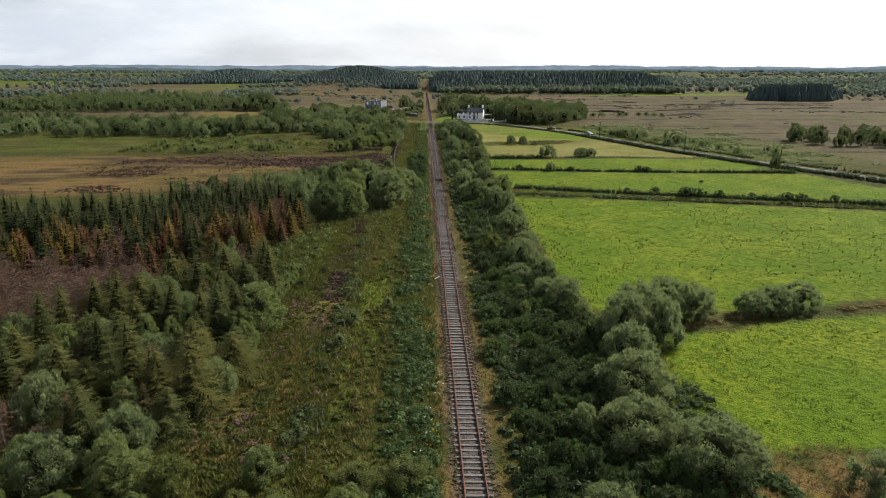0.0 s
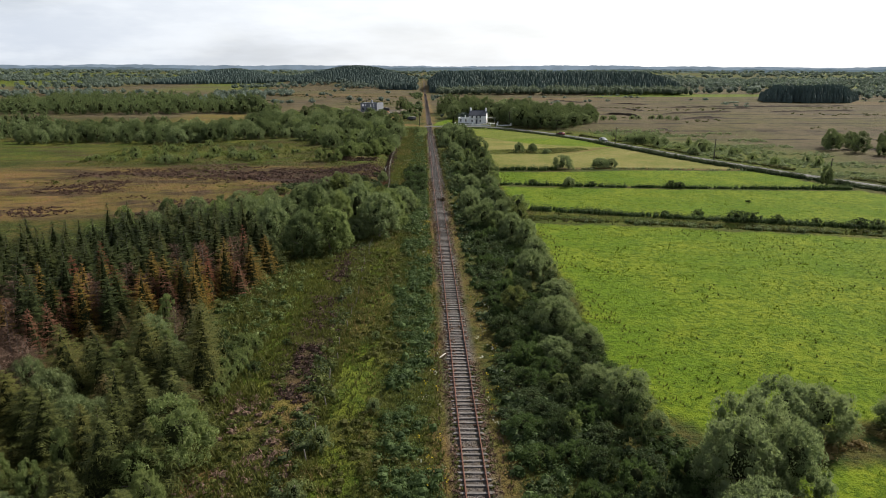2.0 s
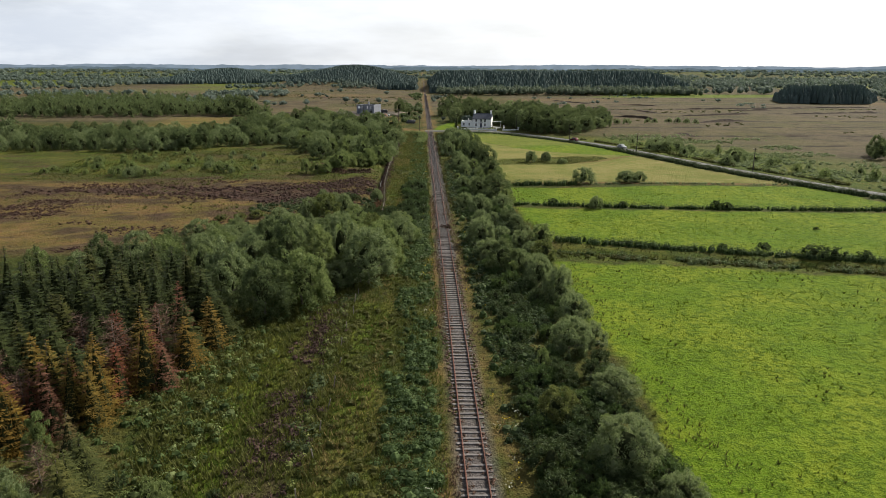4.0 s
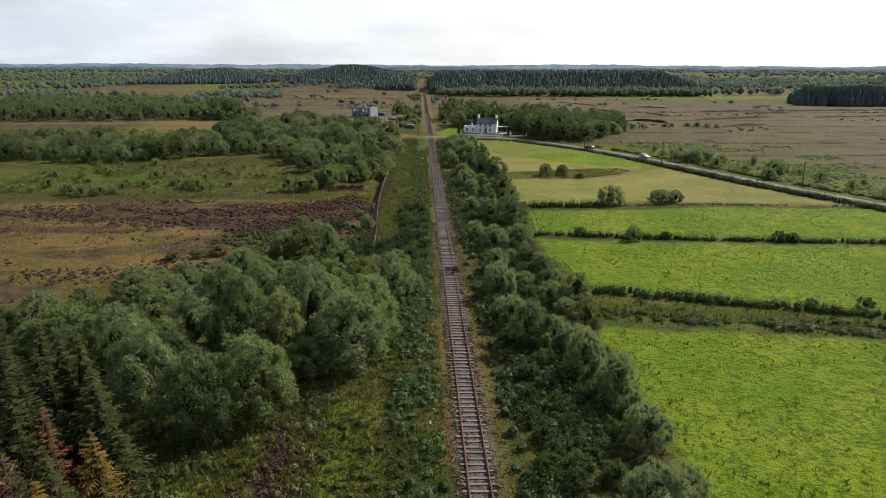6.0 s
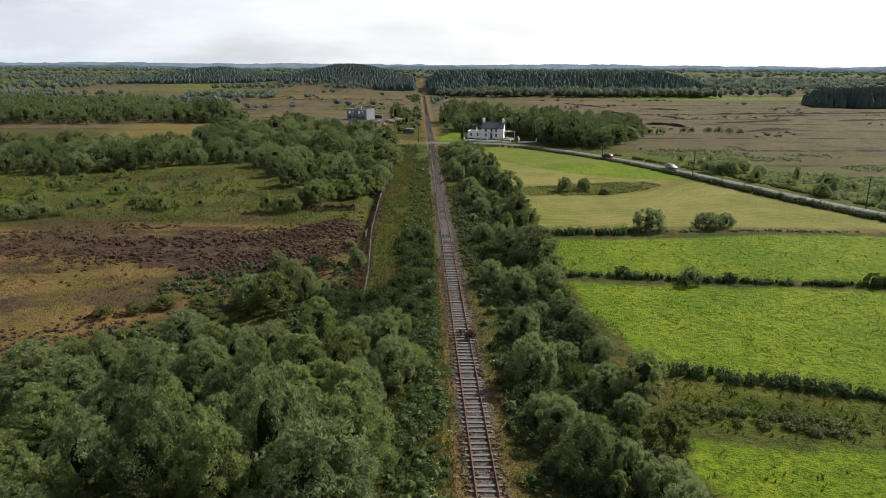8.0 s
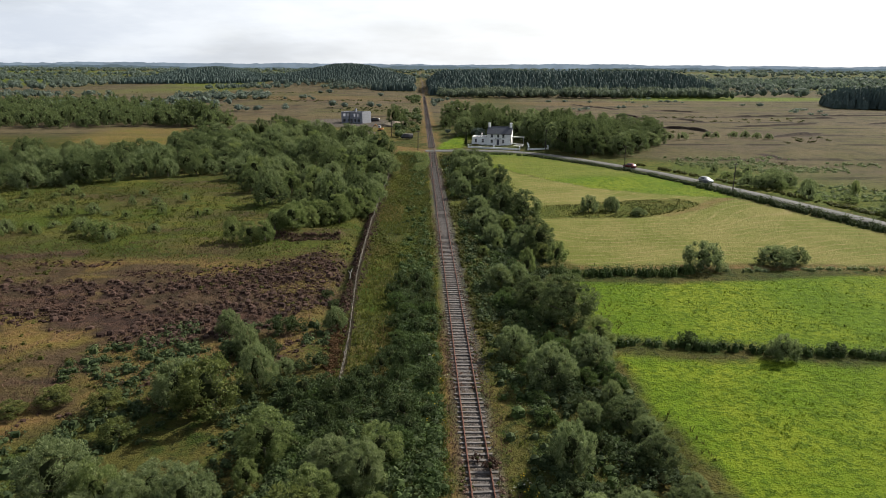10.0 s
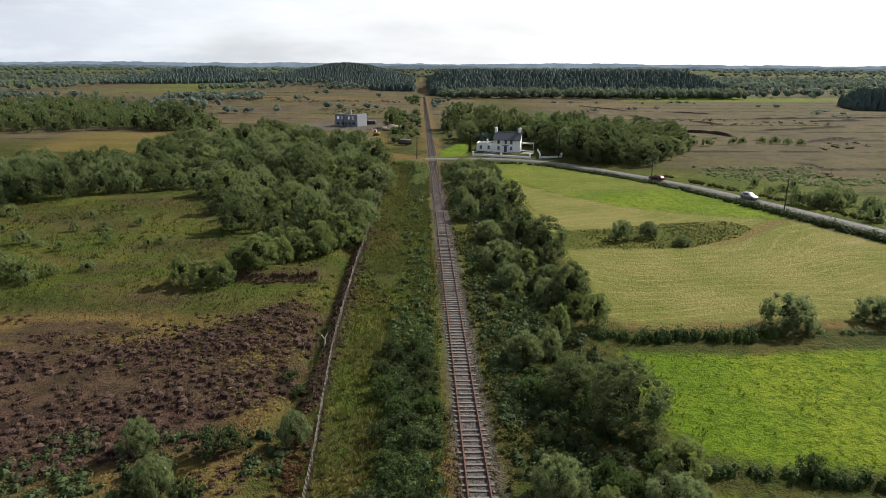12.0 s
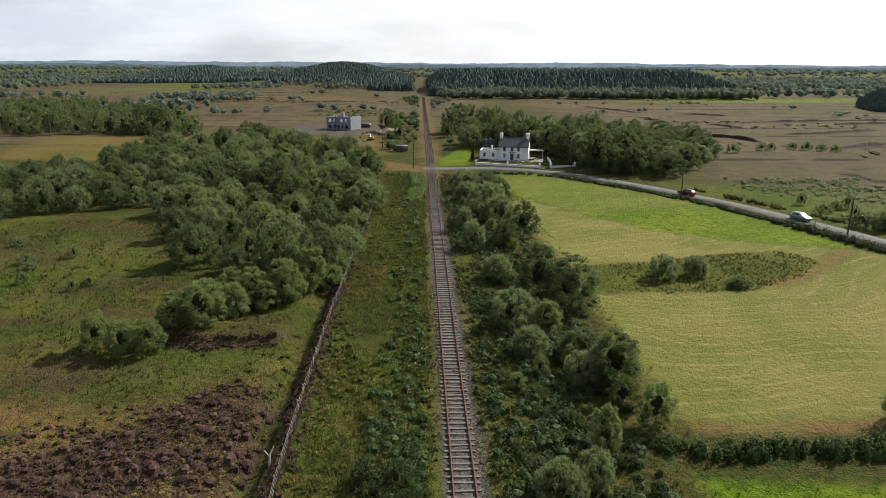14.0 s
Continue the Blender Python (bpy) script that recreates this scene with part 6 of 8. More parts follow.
# the island of rushes in the hay field
pts = np.array(scatter(RUSH_ISLAND, 0.6, rng, 2600))
tagged(new("rush_patch", tuft_mesh("rush_patch", LEAF["grass"], pts[:, 0], pts[:, 1], height(pts[:, 0], pts[:, 1]), rng.uniform(0.2, 0.4, len(pts)), rng, 8, 0.06, 0.9)),
       "olive green rushes left uncut in the hay field", "rushes", kind="stuff")
x, y = spread(2600, 19, 58, 254, 277, 194, 0.3, 0.6)
ok = inside(x, y, RUSH_ISLAND, 0.8) > 0.4
x, y = x[ok], y[ok]
tagged(new("long_grass", tuft_mesh("long_grass", LEAF["rush"], x, y, height(x, y), rng.uniform(0.25, 0.45, len(x)), rng, 6, 0.06, 0.9)), "darker grass among the uncut rushes", "grass", kind="stuff")
x, y = rng.uniform(18, 118, 5200), rng.uniform(128, 164, 5200)
ok = inside(x, y, [(18, 152), (45, 146.5), (98, 133.5), (118, 129), (118, 134), (98, 139), (49, 153), (20, 162)], 0.5) > 0.6
x, y = x[ok], y[ok]
tagged(new("rush_patch", tuft_mesh("rush_patch", LEAF["rush"], x, y, height(x, y), rng.uniform(0.25, 0.6, len(x)), rng, 6, 0.05, 0.5)), "rough rushes along the drain between the pastures", "rushes", kind="stuff")
# rushes in the pasture
x, y = spread(1500, 20, 118, 78, 146, 91, 0.4, 0.7, (0.09, 0.12))
ok = inside(x, y, FIELD_BIG, 0.1) > 0.9
x2, y2 = spread(260, 22, 110, 160, 214, 92, 0.6, 0.8, (0.1, 0.1))
x, y = np.concatenate([x[ok][:700], x2[:110]]), np.concatenate([y[ok][:700], y2[:110]])
tagged(new("rush_tuft", tuft_mesh("rush_tuft", LEAF["weed"], x, y, height(x, y), rng.uniform(0.15, 0.42, len(x)), rng, 14, 0.055, 0.5)),
       "dark rush tufts dotted over the pasture", "rushes", kind="stuff")


x, y = rng.uniform(20, 110, 34000), rng.uniform(44, 216, 34000)
ok = np.zeros(len(x), bool)
for poly in (FIELD_ROUND, FIELD_BIG, FIELD_THIRD, FIELD_FOURTH):
    ok |= inside(x, y, poly, 0.3) > 0.8
ok &= rng.random(len(x)) < step(0.3, 0.7, value_noise(x * 0.5, y * 0.5, 93)) * (1.1 - np.clip((x - 30) / 90, 0, 0.8))
x, y = x[ok], y[ok]
tagged(new("pasture_tussock", tuft_mesh("pasture_tussock", LEAF["turf"], x, y, height(x, y), rng.uniform(0.12, 0.3, len(x)), rng, 5, 0.11, 1.0)),
       "bright green tussocks in the grazed pasture", "grass", kind="stuff")


def tufts(name, label, species, n, x0, x1, y0, y1, seed, lo, hi, tall, blades=5, wide=0.05, away=None):
    x, y = spread(n, x0, x1, y0, y1, seed, lo, hi)
    if away is not None:
        ok = away(x, y)
        x, y = x[ok], y[ok]
    me = tuft_mesh(name, LEAF[species], x, y, height(x, y), rng.uniform(*tall, len(x)), rng, blades, wide)
    tagged(new(name, me), label, "grass", kind="stuff")


tufts("long_grass", "olive green long grass on the trackside", "grass", 26000, -13, -2.2, 30, 350, 95, 0.0, 0.3, (0.25, 0.6))
tufts("long_grass", "long green grass below the bushes", "grass", 9000, 2.2, 20, 30, 350, 96, 0.3, 0.6, (0.25, 0.55))
tufts("long_grass", "rough green grass beside the old fence", "grass", 18000, -28, -12, 38, 140, 97, 0.1, 0.5, (0.3, 0.75))
tufts("dry_grass", "pale dry grass among the weeds", "straw", 6000, -13, -8, 40, 345, 98, 0.45, 0.75, (0.3, 0.7))
tufts("dry_grass", "rusty dry grass fringe along the ballast", "dead", 5200, -2.6, -1.2, 30, 345, 99, 0.3, 0.7, (0.15, 0.4))
tufts("dry_grass", "rusty grass and dock stalks along the ballast", "dead", 4200, 1.25, 2.7, 30, 345, 100, 0.35, 0.7, (0.15, 0.4))
tufts("dry_grass", "straw-coloured and rusty grass beside the rounded field", "straw", 2600, 18, 42, 36, 70, 103, 0.2, 0.5, (0.25, 0.55), 5, 0.05, lambda x, y: (inside(x, y, FIELD_ROUND, 0.4) < 0.6) & (inside(x, y, [(16, 34), (44, 34), (44, 46), (27, 47), (24, 52), (26, 71), (17, 71)], 0.5) > 0.5))
tufts("bog_grass", "straw and brown bog grass", "straw", 3000, -110, -16, 228, 300, 105, 0.5, 0.75, (0.2, 0.5), 4)
tufts("bog_grass", "brownish bog grass", "dead", 16000, -105, -16, 180, 240, 101, 0.3, 0.6, (0.2, 0.4), 4)
tufts("bog_grass", "dark green sedge on the bog", "weed", 9000, -115, -16, 230, 300, 106, 0.45, 0.7, (0.25, 0.6), 5, 0.06)
tufts("bog_grass", "green bog grass", "grass", 13000, -115, -16, 230, 300, 102, 0.3, 0.6, (0.2, 0.5), 4)
for seed, side in ((110, -1), (111, 1)):
    n = 300
    y = rng.uniform(32, 340, n)
    y = y[rng.random(n) < step(0.45, 0.75, value_noise(y * 0.06, y * 0, seed))]
    x = side * rng.uniform(2.0, 4.2, len(y))
    for species, name, label, half in (("yellow_flower", "ragwort", "yellow ragwort flowering along the ballast", 0), ("white_flower", "wild_carrot", "white flower heads along the ballast", 1)):
        px, py = x[half::2], y[half::2]
        k = np.repeat(np.arange(len(px)), 6)
        p = np.stack([px[k] + rng.normal(0, 0.16, len(k)), py[k] + rng.normal(0, 0.16, len(k)), height(px, py)[k] + rng.uniform(0.35, 0.75, len(k))], 1)
        v, f = leaf_quads(p, np.tile([0.0, 0, 1], (len(k), 1)), np.full(len(k), 0.075), rng, 0.9)
        stem = tuft_mesh("s", None, px, py, height(px, py), np.full(len(px), 0.75), rng, 5, 0.02)
        sv = np.array([q.co[:] for q in stem.vertices])
        pile = Pile()
        pile.add(v, f)
        me = pile.mesh(name, LEAF[species])
        tagged(new(name, me), label, "flowers", kind="stuff")
        bpy.data.meshes.remove(stem)
        tagged(new("flower_stalk", mesh_of("flower_stalk", sv, np.arange(len(sv)).reshape(-1, 3), LEAF["grass"])), "green flower stalks along the ballast", "flowers", kind="stuff")
# brown dead bush fallen across the line, and a few rusty weeds between the rails
SHAPES["dead_bush"] = [(("stem", trunk_mesh(0.5, 0.05, rng, 4, 0.5)), ("twigs", crown_mesh("twigs", LEAF["heather"], 1.1, 0.1, 1.3, 7, 200, 0.09, rng)))]
stem = bpy.data.meshes.new("stem")
SHAPES["dead_bush"][0][0][1].to_mesh(stem)
stem.materials.append(BARK)
SHAPES["dead_bush"] = [(("stem", stem), SHAPES["dead_bush"][0][1])]
for x, y, s in ((0.75, 171.6, 1.0), (-0.1, 172.8, 0.7)):
    plant("dead_bush", "dead_bush", "brown dead bush growing between the rails", "bush", "track weeds", x, y, s)
for species, label, n in (("dead", "rust-brown weeds over the sleeper ends", 1500), ("weed", "low green weeds over the sleeper ends", 1000)):
    y = rng.uniform(32, 200, n)
    y = y[rng.random(len(y)) < step(0.25, 0.55, value_noise(y * 0.12, y * 0, 121))]
    x = rng.choice([-1.0, 1.0], len(y)) * rng.normal(1.3, 0.2, len(y))
    r = rng.uniform(0.1, 0.3, len(y))
    thicket("track_weed", label, "weeds", LEAF[species], x, y, r, r * 0.8, 12, 0.06)
y = rng.uniform(34, 340, 1000)
y = y[rng.random(len(y)) < step(0.45, 0.75, value_noise(y * 0.09, y * 0, 120))]
x = rng.choice([-0.6, 0.6, 1.1, -1.1], len(y)) + rng.normal(0, 0.15, len(y))
r = rng.uniform(0.1, 0.34, len(y))
thicket("track_weed", "rust-brown weeds sprouting beside the rails", "weeds", LEAF["dead"], x, y, r, r * 0.9, 9, 0.08)

# ---- hedges ----


def hedge(label, line, half, tall, species, gap=0.55, leaf=0.105, n_leaves=46, patch=(0.0, 0.2), rough=0.35):
    xs, ys = [], []
    for (ax, ay), (bx, by) in zip(line, line[1:]):
        k = max(1, int(math.hypot(bx - ax, by - ay) / gap * max(1.0, half * 1.8)))
        u = rng.random(k)
        nx, ny = -(by - ay), bx - ax
        ln = math.hypot(nx, ny)
        o = rng.uniform(-half, half, k)
        xs.append(ax + (bx - ax) * u + nx / ln * o)
        ys.append(ay + (by - ay) * u + ny / ln * o)
    x, y = np.concatenate(xs), np.concatenate(ys)
    keep = rng.random(len(x)) < step(patch[0], patch[1] + 1e-3, value_noise(x * 0.2, y * 0.2, 130))
    x, y = x[keep], y[keep]
    vary = 1 - rough + 2 * rough * value_noise(x * 0.3, y * 0.3, 131)
    root = tagged(new("hedge"), label, "hedge", "field hedges")
    # one leafy stretch for every few metres
    run = np.floor((x - x.min() + 0.7 * (y - y.min())) / 7.0).astype(int)
    for k in sorted(set(run.tolist())):
        px, py = x[run == k], y[run == k]
        pile = Pile()
        clump_pile(pile, px, py, height(px, py), rng.uniform(0.4, 0.75, len(px)), tall * vary[run == k] * rng.uniform(0.8, 1.1, len(px)), rng, n_leaves, leaf)
        tagged(part("hedge_stretch", pile.mesh("hedge_stretch", LEAF[species]), None, root), kind="stuff")
    return root


hedge("dark bramble hedge along a drain between pastures", [(19.5, 163.5), (34, 158.8), (49, 154.3), (98, 140.5), (120, 135.5)], 1.0, 1.2, "bramble", 0.3, rough=0.25)
hedge("brown overgrown bank beside a drain", [(18, 155.5), (44, 150), (96, 136.5), (118, 130.5)], 2.2, 0.6, "weed", 0.4, patch=(0.25, 0.5))
hedge("dark patches of bramble in the drain", [(18, 156.5), (44, 149.5), (96, 136), (118, 131)], 0.8, 0.9, "bramble", 0.35, patch=(0.15, 0.4))
hedge("grey-green bushes along the drain", [(18, 154), (44, 148), (96, 135), (118, 129.5)], 0.7, 1.0, "willow", 0.9, patch=(0.3, 0.6))
hedge("low dark hedge with a ditch below", [(16.5, 195.3), (39, 191.4), (63, 188.6), (104, 186.2)], 0.7, 1.15, "bramble", 0.3, rough=0.25)
hedge("bushy dark bramble hedge", [(15, 221), (20, 219.6), (32, 219.6), (36, 221.2)], 1.0, 1.5, "bramble", 0.3)
hedge("low patchy hedge beside the stubble", [(36, 221), (62, 221.5), (94, 218.5)], 0.5, 0.7, "willow", 0.5, patch=(0.3, 0.6))
hedge("low grassy bank with bracken", [(23, 69), (36, 72.8), (56, 77), (130, 88)], 0.6, 0.45, "straw", 0.5, patch=(0.2, 0.5))
hedge("dark roadside hedge below the lane", [(34, 346.5), (39, 342), (52, 328), (60.5, 312.5), (66, 298)], 1.2, 0.8, "gorse", 0.36, 0.13, 22)
hedge("thick dark roadside hedge below the lane", [(66.2, 297.4), (71.5, 281), (81.5, 249), (94.5, 218), (117.5, 172), (143, 118)], 1.6, 1.4, "gorse", 0.34, 0.15, 22)
hedge("overgrown verge beyond the lane", [(63, 331), (72, 314), (78, 299), (84, 281), (93, 253), (106, 221), (129, 175)], 1.2, 0.9, "weed", 0.5, 0.16, 14, (0.2, 0.45))
hedge("scrubby field edge beside the lane", [(16, 352), (24, 351), (32, 348)], 0.8, 0.9, "bramble", 0.4)
hedge("overgrown scrub below the crossing", [(-12, 352), (-4, 350), (-3, 335), (-5, 318)], 1.8, 1.1, "birch", 0.4, patch=(0.15, 0.45))

# scrub on the bog beyond the lane
x, y = spread(4200, 64, 140, 200, 345, 190, 0.45, 0.7, (0.06, 0.1))
ok = along(ROAD, x, y) > 6
ok &= x > np.interp(y, [p[1] for p in ROAD[:5:-1]], [p[0] for p in ROAD[:5:-1]])
x, y = x[ok], y[ok]
r = rng.uniform(0.5, 1.1, len(x))
thicket("bog_scrub", "grey-green low scrub on the bog beyond the lane", "scrub", LEAF["willow"], x, y, r, r * rng.uniform(0.5, 1.0, len(x)), 16, 0.2)
x, y = spread(2600, 100, 420, 250, 520, 191, 0.70, 0.85, (0.02, 0.06))
r = rng.uniform(0.8, 1.8, len(x))
thicket("bog_scrub", "brown-green heather and scrub tufts on the open bog", "scrub", LEAF["rush"], x, y, r, r * rng.uniform(0.4, 0.8, len(x)), 10, 0.35)
x, y = spread(2600, -330, -20, 505, 900, 192, 0.70, 0.85, (0.02, 0.05))
r = rng.uniform(0.8, 1.8, len(x))
thicket("bog_scrub", "brown-green scrub tufts on the open bog", "scrub", LEAF["rush"], x, y, r, r * rng.uniform(0.4, 0.8, len(x)), 8, 0.4)

def peat_bank(line, tall):
    """An old turf cutting: a dark peat face with a rounded heathery top, along a line."""
    line = np.array(line, float)
    d = np.concatenate([[0], np.cumsum(np.hypot(*np.diff(line, axis=0).T))])
    at = np.arange(0, d[-1] + 1.5, 1.5)
    x, y = np.interp(at, d, line[:, 0]), np.interp(at, d, line[:, 1])
    x, y = x + 1.2 * (value_noise(x * 0.2, y * 0.2, 61) - 0.5), y + 1.6 * (value_noise(x * 0.15, y * 0.3, 62) - 0.5)
    t = np.stack([np.gradient(x), np.gradient(y)], 1)
    t = unit(t)
    side = np.stack([-t[:, 1], t[:, 0]], 1)
    side *= np.sign(side[:, 1:] + 1e-6)
    top = tall * np.clip(np.minimum(at, at[-1] - at) / 6, 0, 1) * (0.5 + 0.7 * value_noise(at * 0.25, at * 0 + line[0, 0], 63))
    ground = height(x, y)
    prof = ((-1.3, 0.0, -0.04), (-0.5, 0.0, 0.03), (0.0, 0.85, 0.0), (0.5, 1.0, 0.02), (1.4, 0.7, 0.0), (3.2, 0.0, -0.05))
    v = np.concatenate([np.stack([x + side[:, 0] * q, y + side[:, 1] * q, ground + top * h + lift], 1) for q, h, lift in prof])
    n = len(x)
    f = [[k * n + i, k * n + i + 1, (k + 1) * n + i + 1, (k + 1) * n + i] for k in range(len(prof) - 1) for i in range(n - 1)]
    ob = new("peat_bank", mesh_of("peat_bank", v, f, PEAT, True))
    return tagged(ob, "dark bank across the brown bog: cut peat, and in one place bush shadow", "peat bank", "peat banks")


# the bank from (109, 447) is added in dark peat for the bushes' shadow
for line, tall in (([(152, 453), (168, 456), (205, 472)], 1.1), ([(141, 506), (148, 478)], 0.8), ([(144, 404), (175, 418)], 1.0), ([(109, 447), (123, 441), (126, 423)], 1.2), ([(207, 503), (238, 510)], 1.1),
                   ([(120, 549), (123, 510)], 0.8), ([(112, 645), (132, 586)], 0.8), ([(155, 574), (178, 560)], 0.8), ([(113, 351), (115, 343)], 0.7), ([(180, 520), (330, 540)], 0.9), ([(230, 470), (300, 486)], 0.9)):
    peat_bank(line, tall)

# ---- fences, poles ----


def post(name, x, y, tall, r, lean, parent, material=POST):
    bm = tube(bmesh.new(), (0, 0, -0.3), (0, 0, tall), r, r * 0.85, 7)
    bmesh.ops.translate(bm, verts=bm.verts, vec=(0, 0, 0))
    ob = part(name, bm, material, parent)
    ob.matrix_basis = pose(x, y, gz(x, y), rng.normal(0, lean), rng.normal(0, lean), rng.uniform(0, 360))
    return ob


def make_fence():
    fence = tagged(new("wire_fence"), "long grey sheep-wire fence on leaning posts along a drain", "fence")
    ys = np.arange(186, 314, 2.7)

    def fx(y):
        return -13.3 + 0.35 * math.sin(y * 0.045) + 0.8 * float(1 - step(190, 222, y))
    for y in ys:
        post("post", fx(y), y, 1.1, 0.07, 4, fence)
    for z in (0.25, 0.6, 0.95):
        bm = bmesh.new()
        for a, b in zip(ys, ys[1:]):
            m = (a + b) / 2
            za, zb = gz(fx(a), a), gz(fx(b), b)
            tube(bm, (fx(a), a, za + z), (fx(m), m, (za + zb) / 2 + z - 0.05), 0.016, 0.016, 4)
            tube(bm, (fx(m), m, (za + zb) / 2 + z - 0.05), (fx(b), b, zb + z), 0.016, 0.016, 4)
        part("wire", bm, POST, fence)
    y = rng.uniform(186, 314, 3600)
    x = np.array([fx(v) for v in y]) + rng.normal(0, 0.11, len(y))
    me = tuft_mesh("fence_grass", LEAF["fence"], x, y, height(x, y), rng.uniform(0.25, 0.6, len(y)), rng, 4, 0.04, 0.25)
    tagged(new("fence_grass", me), "bleached dead grass caught in the fence wire", "grass", kind="stuff")
    old = tagged(new("old_fence"), "broken line of leaning weathered fence posts", "fence")
    for y in np.arange(44, 142, 4.4):
        post("post", -12.6 + rng.normal(0, 0.15), y + rng.normal(0, 0.5), rng.uniform(0.9, 1.3), 0.06, 9, old)
    stump = tagged(new("dead_stump", None), "bleached forked dead stump beside the fence", "stump")
    bm = tube(bmesh.new(), (0, 0, -0.2), (0.1, 0.2, 0.9), 0.11, 0.08, 7)
    tube(bm, (0.1, 0.2, 0.85), (0.4, 0.3, 1.5), 0.07, 0.03, 6)
    tube(bm, (0.05, 0.15, 0.7), (-0.3, 0.1, 1.3), 0.06, 0.025, 6)
    part("stem", bm, PALE_WOOD, stump)
    stump.matrix_basis = pose(-14.6, 219.5, gz(-14.6, 219.5))
    plank = boxes((-0.07, 0.07, -0.55, 0.55, 0, 0.05), bevel=0.01)
    ob = tagged(part("fallen_plank", plank, PALE_WOOD), "bleached plank lying beside the track", "plank")
    ob.matrix_basis = pose(-1.75, 89.2, -0.12, 4, 0, -35)


make_fence()


def utility_pole(x, y, tall, label, arms=1):
    pole = tagged(new("utility_pole"), label, "pole", "utility poles")
    part("mast", tube(bmesh.new(), (0, 0, -0.5), (0, 0, tall), 0.15, 0.10, 10), TARRED, pole)
    for k in range(arms):
        z = tall - 0.35 - 0.5 * k
        arm = part("crossarm", boxes((-0.7, 0.7, -0.06, 0.06, z - 0.06, z + 0.06), bevel=0.01), TARRED, pole)
        for px in (-0.6, 0.0, 0.6):
            part("insulator", tube(bmesh.new(), (px, 0, z + 0.06), (px, 0, z + 0.22), 0.05, 0.035, 8), CONCRETE, arm)
    pole.matrix_basis = pose(x, y, gz(x, y), rng.normal(0, 1), rng.normal(0, 1), 20)


for x, y, tall in ((40.2, 361.5, 7.0), (56.6, 321.5, 7.2), (73.0, 286.5, 7.0), (93.0, 241.0, 7.0), (-5.0, 360, 6.8), (-16.0, 404, 7.0), (-152, 524, 9.0), (107, 200, 6.0), (-40, 470, 8.0)):
    utility_pole(x, y, tall, "weathered wooden utility pole with a crossarm")

# ---- houses ----


def wall_mesh(width, tall, holes, thick):
    """A wall in the x-z plane, its outer face at y = 0, with real openings."""
    xs = sorted({0, width, *[h[0] for h in holes], *[h[1] for h in holes]})
    zs = sorted({0, tall, *[h[2] for h in holes], *[h[3] for h in holes]})
    bm = bmesh.new()
    for x0, x1 in zip(xs, xs[1:]):
        for z0, z1 in zip(zs, zs[1:]):
            cx, cz = (x0 + x1) / 2, (z0 + z1) / 2
            if not any(h[0] < cx < h[1] and h[2] < cz < h[3] for h in holes):
                box(bm, x0, x1, 0, thick, z0, z1)
    bmesh.ops.remove_doubles(bm, verts=bm.verts, dist=1e-4)
    inner = {}
    for f in bm.faces:
        inner.setdefault(tuple(sorted(v.index for v in f.verts)), []).append(f)
    bmesh.ops.delete(bm, geom=[f for fs in inner.values() if len(fs) > 1 for f in fs], context="FACES")
    bmesh.ops.recalc_face_normals(bm, faces=bm.faces)
    return bm


def window(parent, x0, x1, z0, z1, depth=0.12, frame_mat=None, glazed=True):
    win = part("window", boxes((x0, x0 + 0.07, depth, depth + 0.06, z0, z1), (x1 - 0.07, x1, depth, depth + 0.06, z0, z1),
                               (x0 + 0.07, x1 - 0.07, depth, depth + 0.06, z1 - 0.07, z1), (x0 + 0.07, x1 - 0.07, depth, depth + 0.06, z0, z0 + 0.07),
                               (x0 + 0.07, x1 - 0.07, depth, depth + 0.05, (z0 + z1) / 2 - 0.03, (z0 + z1) / 2 + 0.03)), frame_mat or WHITE_PVC, parent)
    if glazed:
        part("pane", boxes((x0 + 0.07, x1 - 0.07, depth + 0.02, depth + 0.03, z0 + 0.07, z1 - 0.07)), GLASS, win)
    part("sill", boxes((x0 - 0.08, x1 + 0.08, -0.08, depth - 0.003, z0 - 0.09, z0 - 0.002), bevel=0.01), CONCRETE, win)
    return win


def gable_prism(width, depth, eaves, ridge, x, thick):
    """A gable wall across the house at x."""
    bm = bmesh.new()
    pts = [(0, 0), (depth, 0), (depth, eaves), (depth / 2, ridge), (0, eaves)]
    for px in (x, x + thick):
        vs = [bm.verts.new((px, y, z)) for y, z in pts]
        bm.faces.new(vs if px == x else vs[::-1])
    bm.verts.ensure_lookup_table()
    for i in range(5):
        j = (i + 1) % 5
        bm.faces.new((bm.verts[i], bm.verts[i + 5], bm.verts[j + 5], bm.verts[j]))
    bmesh.ops.recalc_face_normals(bm, faces=bm.faces)
    return bm


